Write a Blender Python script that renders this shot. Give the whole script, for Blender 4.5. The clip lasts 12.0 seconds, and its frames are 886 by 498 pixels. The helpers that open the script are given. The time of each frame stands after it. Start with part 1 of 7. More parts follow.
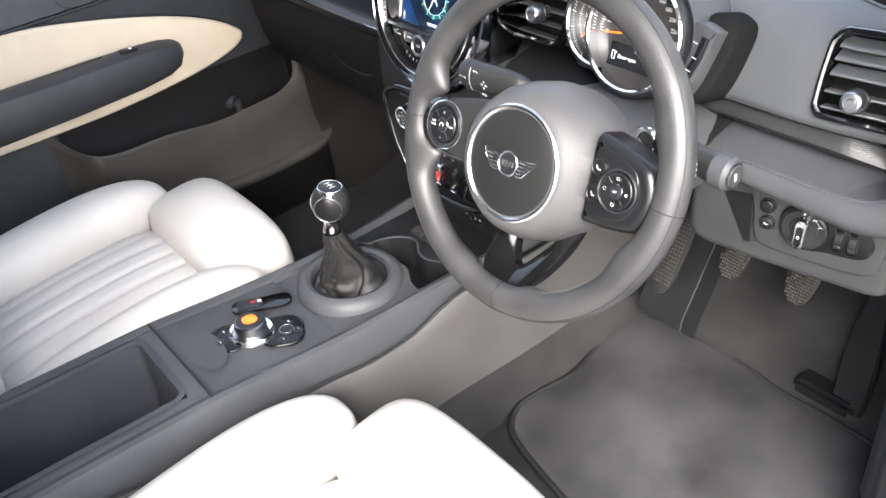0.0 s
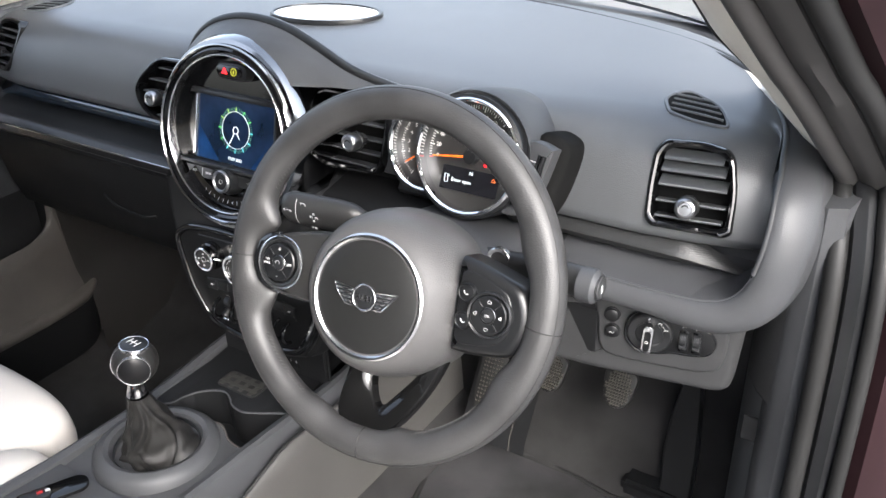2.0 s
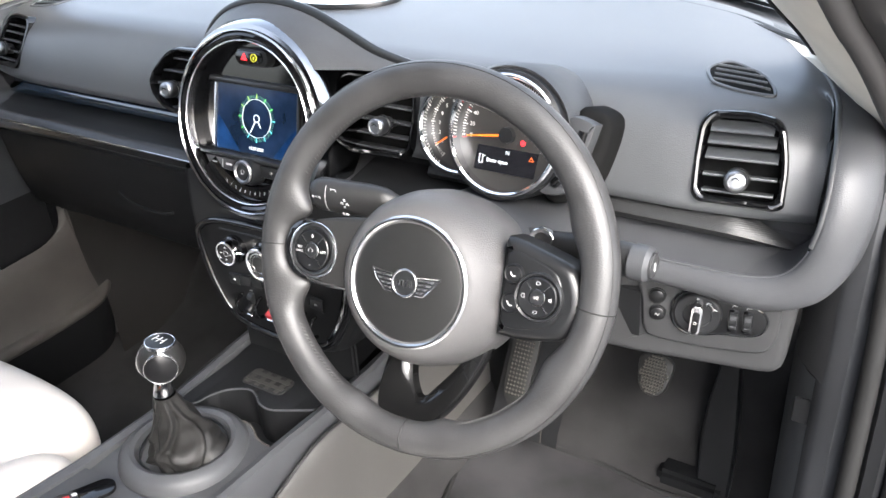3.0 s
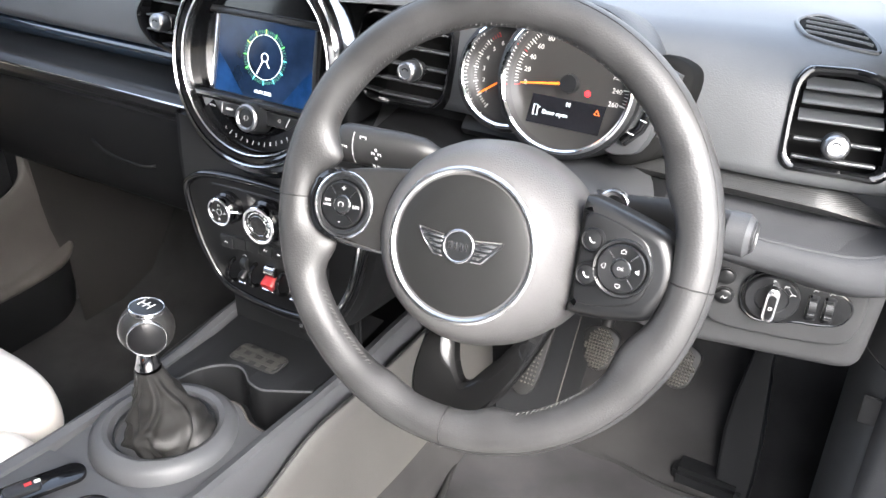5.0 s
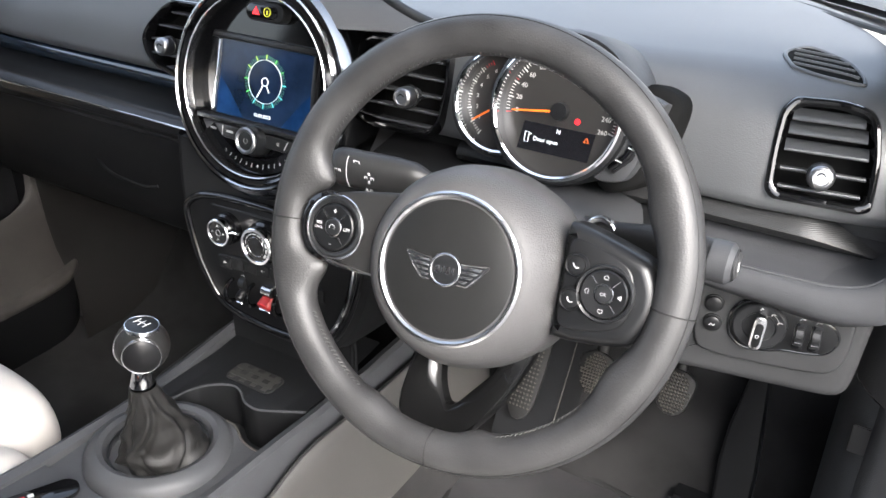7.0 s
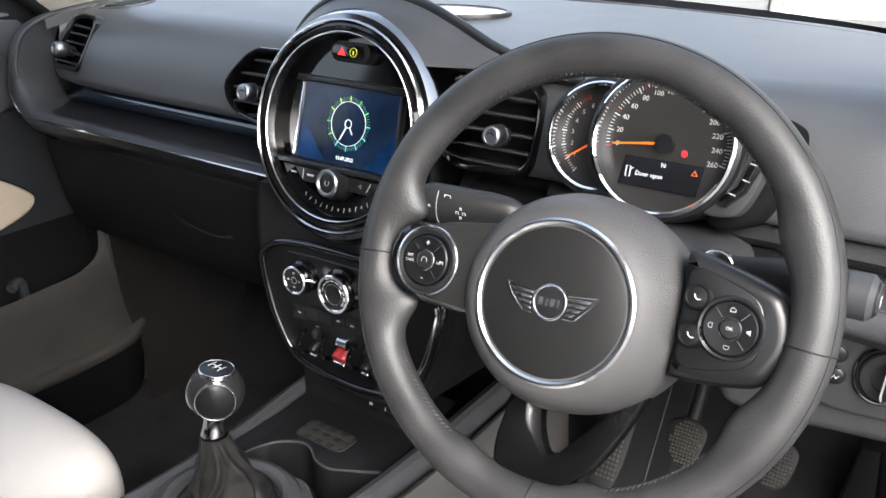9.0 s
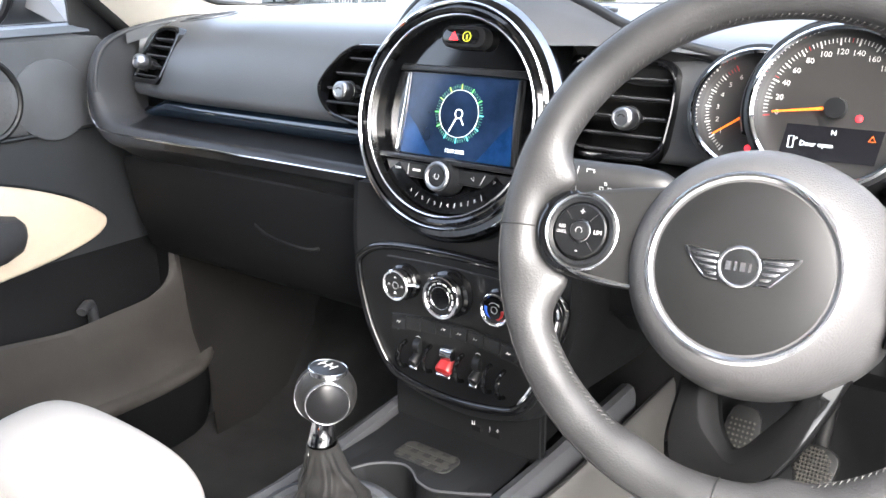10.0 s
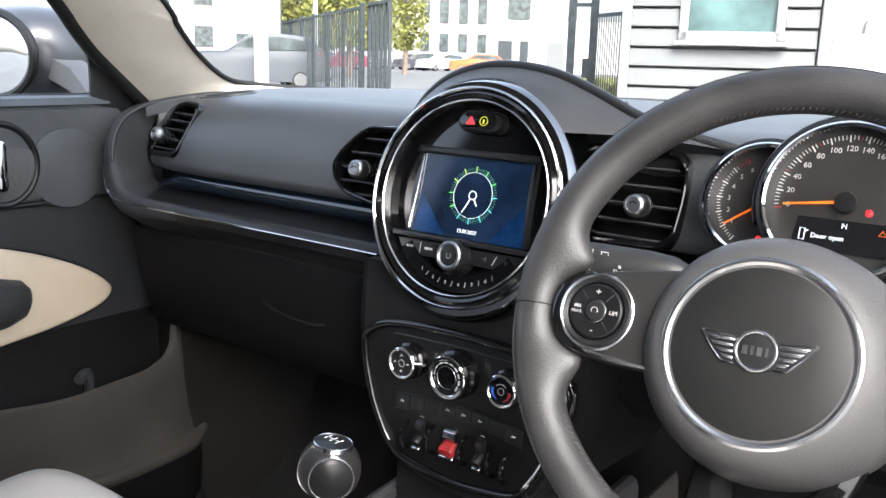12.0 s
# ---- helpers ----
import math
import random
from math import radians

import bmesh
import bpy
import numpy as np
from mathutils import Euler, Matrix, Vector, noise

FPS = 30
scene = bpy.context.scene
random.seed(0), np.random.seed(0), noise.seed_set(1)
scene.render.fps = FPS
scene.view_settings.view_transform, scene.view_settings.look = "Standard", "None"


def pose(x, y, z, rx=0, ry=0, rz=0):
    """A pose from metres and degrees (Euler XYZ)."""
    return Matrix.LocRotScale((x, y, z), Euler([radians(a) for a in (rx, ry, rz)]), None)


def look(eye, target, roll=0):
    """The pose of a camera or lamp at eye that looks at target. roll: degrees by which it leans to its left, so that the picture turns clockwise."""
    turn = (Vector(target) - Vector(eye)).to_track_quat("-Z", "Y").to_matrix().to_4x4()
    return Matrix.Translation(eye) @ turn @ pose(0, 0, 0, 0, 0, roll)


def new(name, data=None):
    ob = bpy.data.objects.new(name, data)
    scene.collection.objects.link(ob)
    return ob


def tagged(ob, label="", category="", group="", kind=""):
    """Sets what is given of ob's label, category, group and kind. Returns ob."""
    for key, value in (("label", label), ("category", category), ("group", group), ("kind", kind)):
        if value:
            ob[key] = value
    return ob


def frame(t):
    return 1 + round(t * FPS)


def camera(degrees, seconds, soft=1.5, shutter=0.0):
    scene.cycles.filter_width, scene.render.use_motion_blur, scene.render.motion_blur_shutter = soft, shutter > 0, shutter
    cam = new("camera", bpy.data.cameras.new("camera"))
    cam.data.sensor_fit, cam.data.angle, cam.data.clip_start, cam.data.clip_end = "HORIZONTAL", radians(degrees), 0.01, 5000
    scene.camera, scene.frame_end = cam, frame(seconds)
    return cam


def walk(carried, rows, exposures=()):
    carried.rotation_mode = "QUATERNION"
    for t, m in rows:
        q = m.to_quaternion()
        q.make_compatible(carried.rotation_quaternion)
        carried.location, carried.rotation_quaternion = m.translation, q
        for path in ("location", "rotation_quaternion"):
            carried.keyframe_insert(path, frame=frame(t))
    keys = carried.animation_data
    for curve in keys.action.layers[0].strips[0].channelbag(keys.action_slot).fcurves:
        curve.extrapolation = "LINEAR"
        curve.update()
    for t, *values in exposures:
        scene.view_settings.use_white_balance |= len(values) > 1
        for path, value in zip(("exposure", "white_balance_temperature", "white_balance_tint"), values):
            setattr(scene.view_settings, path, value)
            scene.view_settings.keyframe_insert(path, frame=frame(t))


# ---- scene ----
cam = camera(55.0, 12.0)
PATH = [
    (0, (0.917, -0.491, 1.04), (-0.402, 0.44, -0.142), -7.7),
    (0.5, (0.867, -0.515, 1.042), (-0.372, 0.57, -0.092), -5.1),
    (1, (0.835, -0.551, 1.054), (-0.254, 0.753, -0.002), -4.3),
    (1.5, (0.785, -0.533, 1.024), (-0.192, 0.893, 0.019), -2.0),
    (2, (0.793, -0.524, 1.018), (-0.172, 0.935, 0.047), -2.1),
    (2.5, (0.758, -0.528, 1.021), (-0.206, 0.93, 0.05), -3.4),
    (2.7, (0.752, -0.528, 1.008), (-0.222, 0.921, 0.031), -4.0),
    (4.3, (0.665, -0.482, 0.933), (-0.237, 1.04, 0.001), -0.8),
    (4.5, (0.636, -0.48, 0.916), (-0.26, 1.044, -0.02), -0.5),
    (5, (0.625, -0.49, 0.914), (-0.239, 1.009, -0.089), 0.5),
    (5.5, (0.635, -0.487, 0.926), (-0.219, 1.017, -0.079), 1.3),
    (6, (0.643, -0.49, 0.933), (-0.216, 1.016, -0.064), 1.6),
    (6.5, (0.636, -0.493, 0.929), (-0.239, 1.033, -0.024), 1.9),
    (6.7, (0.642, -0.492, 0.925), (-0.242, 1.022, -0.036), 1.5),
    (8.3, (0.648, -0.479, 0.909), (-0.269, 1.055, 0.011), -0.3),
    (8.5, (0.639, -0.486, 0.91), (-0.277, 1.058, 0.027), -0.1),
    (9, (0.602, -0.487, 0.862), (-0.448, 1.027, 0.084), -0.1),
    (9.5, (0.521, -0.48, 0.788), (-0.576, 1.01, 0.028), -1.1),
    (10, (0.507, -0.505, 0.775), (-0.631, 1.01, 0.135), -1.0),
    (10.5, (0.503, -0.511, 0.774), (-0.651, 1.037, 0.25), -0.4),
    (11, (0.504, -0.513, 0.771), (-0.66, 1.041, 0.291), 0.3),
    (11.5, (0.501, -0.521, 0.771), (-0.66, 1.042, 0.311), 0.8),
    (12, (0.499, -0.521, 0.766), (-0.664, 1.047, 0.328), 1.5),
]
walk(cam, [(t, look(eye, target, roll)) for t, eye, target, roll in PATH],
     exposures=[(0, 3.32), (0.5, 2.90), (1.0, 3.38), (1.5, 3.27), (2.0, 2.86), (2.5, 3.28), (4.5, 3.26), (5.0, 3.66), (5.5, 3.42), (6.0, 3.22), (6.5, 3.05),
                (8.5, 2.76), (9.0, 2.58), (9.5, 3.22), (10.0, 3.82), (10.5, 3.28), (11.0, 2.55), (11.5, 2.58), (12.0, 2.70)])

# ---- light ----
scene.view_settings.use_white_balance = True
scene.view_settings.white_balance_temperature = 6200
world = bpy.data.worlds.new("sky")
scene.world = world
world.use_nodes = True
wn = world.node_tree.nodes
sky = wn.new("ShaderNodeTexSky")
sky.sky_type = "NISHITA"
sky.sun_disc = False
sky.sun_elevation, sky.sun_rotation = radians(40), radians(130)
sky.air_density, sky.dust_density, sky.ozone_density = 1.0, 5.0, 1.0
wn["Background"].inputs["Strength"].default_value = 0.15
haze = wn.new("ShaderNodeHueSaturation")
haze.inputs["Saturation"].default_value = 0.55
world.node_tree.links.new(sky.outputs[0], haze.inputs["Color"])
world.node_tree.links.new(haze.outputs[0], wn["Background"].inputs["Color"])
sun = new("sun", bpy.data.lights.new("sun", "SUN"))
sun.data.energy, sun.data.angle, sun.data.color = 0.66, radians(24), (1.0, 0.955, 0.89)
sun.matrix_world = look((0, 0, 0), (-0.59, 0.49, -0.64))

# ---- materials ----
MATS = {}


def mat(name, color, rough=0.5, metal=0.0, grain=0.0, scale=400.0, vary=0.12, vscale=14.0, coat=0.0, spec=0.5, emit=None, power=0.0, kind="noise"):
    """A surface with base colour, broad mottling, fine relief and gloss."""
    if name in MATS:
        return MATS[name]
    m = bpy.data.materials.new(name)
    m.use_nodes = True
    nt = m.node_tree
    b = nt.nodes["Principled BSDF"]
    b.inputs["Roughness"].default_value = rough
    b.inputs["Metallic"].default_value = metal
    b.inputs["Coat Weight"].default_value = coat
    b.inputs["Coat Roughness"].default_value = 0.06
    b.inputs["Specular IOR Level"].default_value = spec
    tc = nt.nodes.new("ShaderNodeTexCoord")
    big = nt.nodes.new("ShaderNodeTexNoise")
    big.inputs["Scale"].default_value = vscale
    big.inputs["Detail"].default_value = 6.0
    nt.links.new(tc.outputs["Object"], big.inputs["Vector"])
    mix = nt.nodes.new("ShaderNodeMix")
    mix.data_type = "RGBA"
    lo = tuple(c * (1 - vary) for c in color)
    hi = tuple(min(1.0, c * (1 + vary)) for c in color)
    mix.inputs["A"].default_value, mix.inputs["B"].default_value = (*lo, 1), (*hi, 1)
    spread = nt.nodes.new("ShaderNodeMapRange")
    spread.inputs["From Min"].default_value, spread.inputs["From Max"].default_value = 0.34, 0.66
    nt.links.new(big.outputs["Fac"], spread.inputs["Value"])
    nt.links.new(spread.outputs["Result"], mix.inputs["Factor"])
    nt.links.new(mix.outputs["Result"], b.inputs["Base Color"])
    rr = nt.nodes.new("ShaderNodeMapRange")
    rr.inputs["To Min"].default_value, rr.inputs["To Max"].default_value = max(0.02, rough * 0.85), min(1.0, rough * 1.15)
    nt.links.new(big.outputs["Fac"], rr.inputs["Value"])
    nt.links.new(rr.outputs["Result"], b.inputs["Roughness"])
    if grain:
        if kind == "cells":
            fine = nt.nodes.new("ShaderNodeTexVoronoi")
            fine.feature = "SMOOTH_F1"
            out = fine.outputs["Distance"]
        else:
            fine = nt.nodes.new("ShaderNodeTexNoise")
            fine.inputs["Detail"].default_value = 3.0
            out = fine.outputs["Fac"]
        fine.inputs["Scale"].default_value = scale
        nt.links.new(tc.outputs["Object"], fine.inputs["Vector"])
        bump = nt.nodes.new("ShaderNodeBump")
        bump.inputs["Strength"].default_value = min(1.0, grain)
        bump.inputs["Distance"].default_value = 0.0006
        nt.links.new(out, bump.inputs["Height"])
        nt.links.new(bump.outputs["Normal"], b.inputs["Normal"])
    if emit:
        b.inputs["Emission Color"].default_value = (*emit, 1)
        b.inputs["Emission Strength"].default_value = power
    MATS[name] = m
    return m


SOFT = mat("soft_black_plastic", (0.0400, 0.0422, 0.0450), 0.47, spec=0.72, grain=0.25, scale=800, kind="cells")
GREY = mat("dark_grey_plastic", (0.0315, 0.0325, 0.0348), 0.50, spec=0.28, grain=0.28, scale=900, kind="cells")
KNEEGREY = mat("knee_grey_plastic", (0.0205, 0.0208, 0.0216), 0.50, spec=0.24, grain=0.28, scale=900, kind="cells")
MID = mat("mid_grey_plastic", (0.033, 0.0300, 0.0270), 0.50, spec=0.25, grain=0.4, scale=900, kind="cells")
SATIN = mat("satin_black_plastic", (0.00864, 0.009, 0.00976), 0.34, spec=0.28, grain=0.12, scale=1500)
GLOSS = mat("gloss_black", (0.00336, 0.0035, 0.00399), 0.08, spec=0.42, coat=0.1, vary=0.3)
NAVY = mat("dark_blue_gloss", (0.0045, 0.010, 0.018), 0.10, coat=0.4, vary=0.2)
LEATHER = mat("black_leather", (0.0215, 0.0212, 0.0215), 0.46, spec=0.40, grain=0.45, scale=620, vary=0.25, vscale=30)
HUBSKIN = mat("grained_airbag_skin", (0.045, 0.0442, 0.0445), 0.50, spec=0.26, grain=0.42, scale=800, kind="cells")
BOOTLEATHER = mat("boot_leather", (0.0105, 0.0102, 0.0100), 0.50, spec=0.22, grain=0.5, scale=500)
CREAM = mat("cream_leather", (0.385, 0.368, 0.341), 0.48, grain=0.2, scale=1100, vary=0.06, vscale=6, kind="cells")
CREAMTRIM = mat("cream_door_trim", (0.511, 0.432, 0.328), 0.55, grain=0.3, scale=1000, vary=0.06, kind="cells")
CHROME = mat("chrome", (0.80, 0.805, 0.82), 0.08, metal=1.0, vary=0.04)
DARKCHROME = mat("dark_chrome", (0.36, 0.363, 0.37), 0.10, metal=1.0, vary=0.08)
BRUSHED = mat("brushed_grey_metal", (0.29, 0.292, 0.30), 0.34, metal=1.0, vary=0.08)
GREYRUBBER = mat("grey_rubber", (0.036, 0.0345, 0.034), 0.6, spec=0.3, grain=0.2, scale=900)
SATINCHROME = mat("satin_chrome", (0.62, 0.622, 0.63), 0.22, metal=1.0, vary=0.06)
CARPET = mat("carpet", (0.0155, 0.0152, 0.0152), 0.95, grain=1.0, scale=1400, vary=0.4, vscale=9, spec=0.1)
MATCARPET = mat("mat_carpet", (0.0310, 0.0304, 0.0318), 0.95, grain=1.0, scale=1600, vary=0.45, vscale=6, spec=0.1)
BEIGE = mat("beige_pillar_cloth", (0.576, 0.54, 0.475), 0.85, grain=0.5, scale=1500, vary=0.06)
TAUPE = mat("taupe_plastic", (0.0387, 0.0371, 0.035), 0.55, grain=0.25, scale=1200, kind="cells")
RUBBER = mat("black_rubber", (0.009, 0.009, 0.009), 0.55, spec=0.25, grain=0.2, scale=900)
MAROON = mat("dark_maroon_paint", (0.0114, 0.00532, 0.00627), 0.4, spec=0.12, vary=0.1)
HEADLINING = mat("headlining_cloth", (0.268, 0.249, 0.225), 0.9, grain=0.4, scale=1500, vary=0.06)
DULL = mat("dull_black_plastic", (0.00557, 0.0058, 0.0063), 0.6, grain=0.2, scale=1300, spec=0.12)
DUCT = mat("duct_black", (0.006, 0.006, 0.006), 0.95, spec=0.05)
WHITEPRINT = mat("white_print", (0.36, 0.36, 0.355), 0.5)

# ---- mesh helpers ----
def smooth_mesh(me, angle=38):
    me.polygons.foreach_set("use_smooth", [True] * len(me.polygons))
    me.set_sharp_from_angle(angle=radians(angle))


def link_bm(name, bm, material, angle=38):
    bmesh.ops.recalc_face_normals(bm, faces=bm.faces)
    me = bpy.data.meshes.new(name)
    bm.to_mesh(me)
    bm.free()
    smooth_mesh(me, angle)
    me.materials.append(material)
    return new(name, me)


def part(name, bm, material, parent, label="", angle=38):
    ob = link_bm(name, bm, material, angle)
    ob.parent = parent
    return tagged(ob, label)


def thing(name, label, category, group="", kind=""):
    ob = new(name)
    ob.empty_display_size = 0.05
    return tagged(ob, label, category, group, kind)


def fixed(name, bm, material, label, category, kind="structure", angle=38):
    return tagged(link_bm(name, bm, material, angle), label, category, "", kind)


def face_on(center, tilt=0.0, roll=0.0, yaw=0.0):
    """Local x to the right, y up, z towards the cabin; tilt leans the face back."""
    return Matrix.Translation(center) @ Matrix.Rotation(radians(yaw), 4, "Z") @ Matrix.Rotation(radians(90 - tilt), 4, "X") @ Matrix.Rotation(radians(roll), 4, "Z")


def strip(rows, close_u=False, close_v=False, cap=False, m=None):
    """A skin over rows of points."""
    bm = bmesh.new()
    vs = [[bm.verts.new(m @ Vector(p) if m else Vector(p)) for p in row] for row in rows]
    nu, nv = len(vs), len(vs[0])
    for i in range(nu if close_u else nu - 1):
        a, b = vs[i], vs[(i + 1) % nu]
        for j in range(nv if close_v else nv - 1):
            k = (j + 1) % nv
            bm.faces.new((a[j], a[k], b[k], b[j]))
    if cap and close_v:
        bm.faces.new(vs[0])
        bm.faces.new(vs[-1])
    return bm


def lathe(profile, seg=48, m=None, caps=True):
    """Turned about local z, from rows of (radius, height)."""
    rows = []
    for r, h in profile:
        rows.append([(r * math.cos(2 * math.pi * k / seg), r * math.sin(2 * math.pi * k / seg), h) for k in range(seg)])
    return strip(rows, close_v=True, cap=caps, m=m)


def ring_bm(r_in, r_out, h0, h1, bevel=0.001, seg=64, m=None):
    b = bevel
    pr = [(r_in, h0), (r_in, h1 - b), (r_in + b, h1), (r_out - b, h1), (r_out, h1 - b), (r_out, h0)]
    rows = []
    for r, h in pr:
        rows.append([(r * math.cos(2 * math.pi * k / seg), r * math.sin(2 * math.pi * k / seg), h) for k in range(seg)])
    return strip(rows, close_u=True, close_v=True, m=m)


def tube(path, radius, seg=16, closed=False, m=None, flat=1.0):
    pts = [Vector(p) for p in path]
    n = len(pts)
    rad = radius if isinstance(radius, (list, tuple)) else [radius] * n
    rows, last = [], None
    for i in range(n):
        a = pts[(i - 1) % n] if closed or i else pts[0]
        b = pts[(i + 1) % n] if closed or i < n - 1 else pts[-1]
        t = (b - a).normalized()
        ref = last if last else (Vector((0, 0, 1)) if abs(t.z) < 0.9 else Vector((0, 1, 0)))
        u = (ref - t * ref.dot(t)).normalized()
        last = u
        v = t.cross(u)
        rows.append([pts[i] + rad[i] * (u * math.cos(2 * math.pi * k / seg) + flat * v * math.sin(2 * math.pi * k / seg)) for k in range(seg)])
    return strip(rows, close_u=closed, close_v=True, cap=not closed, m=m)


def prism(outline, h0, h1, bevel=0.0, m=None, steps=2):
    """A flat plate of that outline with rounded upper edges."""
    n = len(outline)
    cx, cy = sum(p[0] for p in outline) / n, sum(p[1] for p in outline) / n
    rows = [[(x, y, h0) for x, y in outline]]

    def inset(d):
        out = []
        for i in range(n):
            p, q, r = Vector(outline[i - 1]), Vector(outline[i]), Vector(outline[(i + 1) % n])
            e1, e2 = (q - p), (r - q)
            if e1.length < 1e-9 or e2.length < 1e-9:
                out.append(tuple(q))
                continue
            n1, n2 = Vector((-e1.y, e1.x)).normalized(), Vector((-e2.y, e2.x)).normalized()
            nn = (n1 + n2)
            nn = nn.normalized() if nn.length > 1e-6 else n1
            out.append(tuple(q + nn * d * sign))
        return out

    area = sum(outline[i - 1][0] * outline[i][1] - outline[i][0] * outline[i - 1][1] for i in range(n))
    sign = 1 if area > 0 else -1
    if bevel > 0:
        for k in range(steps + 1):
            a = math.pi / 2 * k / steps
            d, h = bevel * (1 - math.cos(a)), h1 - bevel * (1 - math.sin(a))
            rows.append([(x, y, h) for x, y in inset(d)])
    else:
        rows.append([(x, y, h1) for x, y in outline])
    return strip(rows, close_v=True, cap=True, m=m)


def rrect(w, h, r, seg=5, cx=0.0, cy=0.0):
    out = []
    for sx, sy, a0 in ((1, 1, 0), (-1, 1, 90), (-1, -1, 180), (1, -1, 270)):
        for k in range(seg + 1):
            a = radians(a0 + 90 * k / seg)
            out.append((cx + sx * (w / 2 - r) + r * math.cos(a), cy + sy * (h / 2 - r) + r * math.sin(a)))
    return out


def rbox(sx, sy, sz, r=0.005, m=None, at=(0, 0, 0)):
    """A box with rounded edges, standing on its base."""
    mm = Matrix.Translation(at)
    mm = m @ mm if m else mm
    return prism(rrect(sx, sy, min(r * 2, sx / 2.01, sy / 2.01), 3), 0, sz, r, mm)


def box(sx, sy, sz, at=(0, 0, 0), m=None, bevel=0.0):
    bm = bmesh.new()
    bmesh.ops.create_cube(bm, size=1.0)
    mm = Matrix.Translation(at) @ Matrix.Diagonal((sx, sy, sz, 1))
    bmesh.ops.transform(bm, matrix=mm, verts=bm.verts)
    if bevel:
        bmesh.ops.bevel(bm, geom=bm.edges[:], offset=bevel, segments=2, affect="EDGES")
    if m:
        bmesh.ops.transform(bm, matrix=m, verts=bm.verts)
    return bm


def merge(*bms):
    out = bmesh.new()
    for b in bms:
        me = bpy.data.meshes.new("tmp")
        b.to_mesh(me)
        b.free()
        out.from_mesh(me)
        bpy.data.meshes.remove(me)
    return out


def round_poly(pts, r, seg=5):
    """A polygon with its corners rounded."""
    out = []
    for i in range(len(pts)):
        p, q, n = Vector(pts[i - 1]), Vector(pts[i]), Vector(pts[(i + 1) % len(pts)])
        d = min(r, (p - q).length * 0.45, (n - q).length * 0.45)
        a, c = q + (p - q).normalized() * d, q + (n - q).normalized() * d
        for k in range(seg + 1):
            t = k / seg
            v = a * (1 - t) ** 2 + q * 2 * t * (1 - t) + c * t * t
            out.append((v.x, v.y))
    return out


def smoothstep(a, b, x):
    t = min(1.0, max(0.0, (x - a) / (b - a)))
    return t * t * (3 - 2 * t)


def lerp(a, b, t):
    return a + (b - a) * t


def spline(pts, n):
    """n points on a smooth curve through pts."""
    P = [Vector(p) for p in pts]
    out = []
    for k in range(n):
        u = k / (n - 1) * (len(P) - 1)
        i = min(int(u), len(P) - 2)
        t = u - i
        p0, p1, p2, p3 = P[max(i - 1, 0)], P[i], P[i + 1], P[min(i + 2, len(P) - 1)]
        out.append(0.5 * ((2 * p1) + (p2 - p0) * t + (2 * p0 - 5 * p1 + 4 * p2 - p3) * t * t + (3 * p1 - p0 - 3 * p2 + p3) * t ** 3))
    return out


def closed_spline(pts, n):
    P = [Vector(p) for p in pts]
    c = len(P)
    out = []
    for k in range(n):
        u = k / n * c
        i = int(u)
        t = u - i
        p0, p1, p2, p3 = P[(i - 1) % c], P[i % c], P[(i + 1) % c], P[(i + 2) % c]
        out.append(0.5 * ((2 * p1) + (p2 - p0) * t + (2 * p0 - 5 * p1 + 4 * p2 - p3) * t * t + (3 * p1 - p0 - 3 * p2 + p3) * t ** 3))
    return out


def text_bm(words, size, m, depth=0.0002, align="CENTER"):
    cu = bpy.data.curves.new("words", "FONT")
    cu.body, cu.size, cu.extrude, cu.align_x, cu.align_y = words, size, depth, align, "CENTER"
    cu.resolution_u = 2
    ob = bpy.data.objects.new("words", cu)
    scene.collection.objects.link(ob)
    me = bpy.data.meshes.new_from_object(ob.evaluated_get(bpy.context.evaluated_depsgraph_get()))
    bm = bmesh.new()
    bm.from_mesh(me)
    bmesh.ops.transform(bm, matrix=m, verts=bm.verts)
    bpy.data.objects.remove(ob)
    bpy.data.curves.remove(cu)
    bpy.data.meshes.remove(me)
    return bm


def at2(x, y, z=0.0):
    return Matrix.Translation((x, y, z))


# ---- car shell ----
fixed("floor", strip([[(-0.74, y, z), (0.74, y, z)] for y, z in ((-1.4, -0.03), (0.42, -0.03), (0.50, 0.0), (0.72, 0.30), (0.74, 0.66))]), CARPET, "dark grey carpet over the footwells and bulkhead", "floor")


def shell_wall(name, rows, material, label, category):
    ob = fixed(name, strip(rows), material, label, category)
    mod = ob.modifiers.new("thick", "SOLIDIFY")
    mod.thickness, mod.offset = 0.012, 0.0
    return ob


def roof_rows():
    rows = []
    for k in range(13):
        x = -0.60 + 1.2 * k / 12
        e = 1 - (x / 0.60) ** 2
        rows.append([(x, -0.06 + 0.12 * e, 1.115 + 0.045 * e), (x, -0.2, 1.16 + 0.04 * e), (x, -0.6, 1.20 + 0.03 * e), (x, -1.4, 1.14 + 0.03 * e)])
    return rows


# Roof and back wall are out of view, added to keep out sky light.
shell_wall("ceiling", roof_rows(), HEADLINING, "unseen pale cloth roof lining, added to shade the cabin", "ceiling")
shell_wall("wall_back", [[(-0.74, -1.4, -0.03), (0.74, -1.4, -0.03)], [(-0.72, -1.4, 0.6), (0.72, -1.4, 0.6)], [(-0.60, -1.4, 1.14), (0.60, -1.4, 1.14)]], GREY, "unseen dark wall added behind the front seats", "wall")


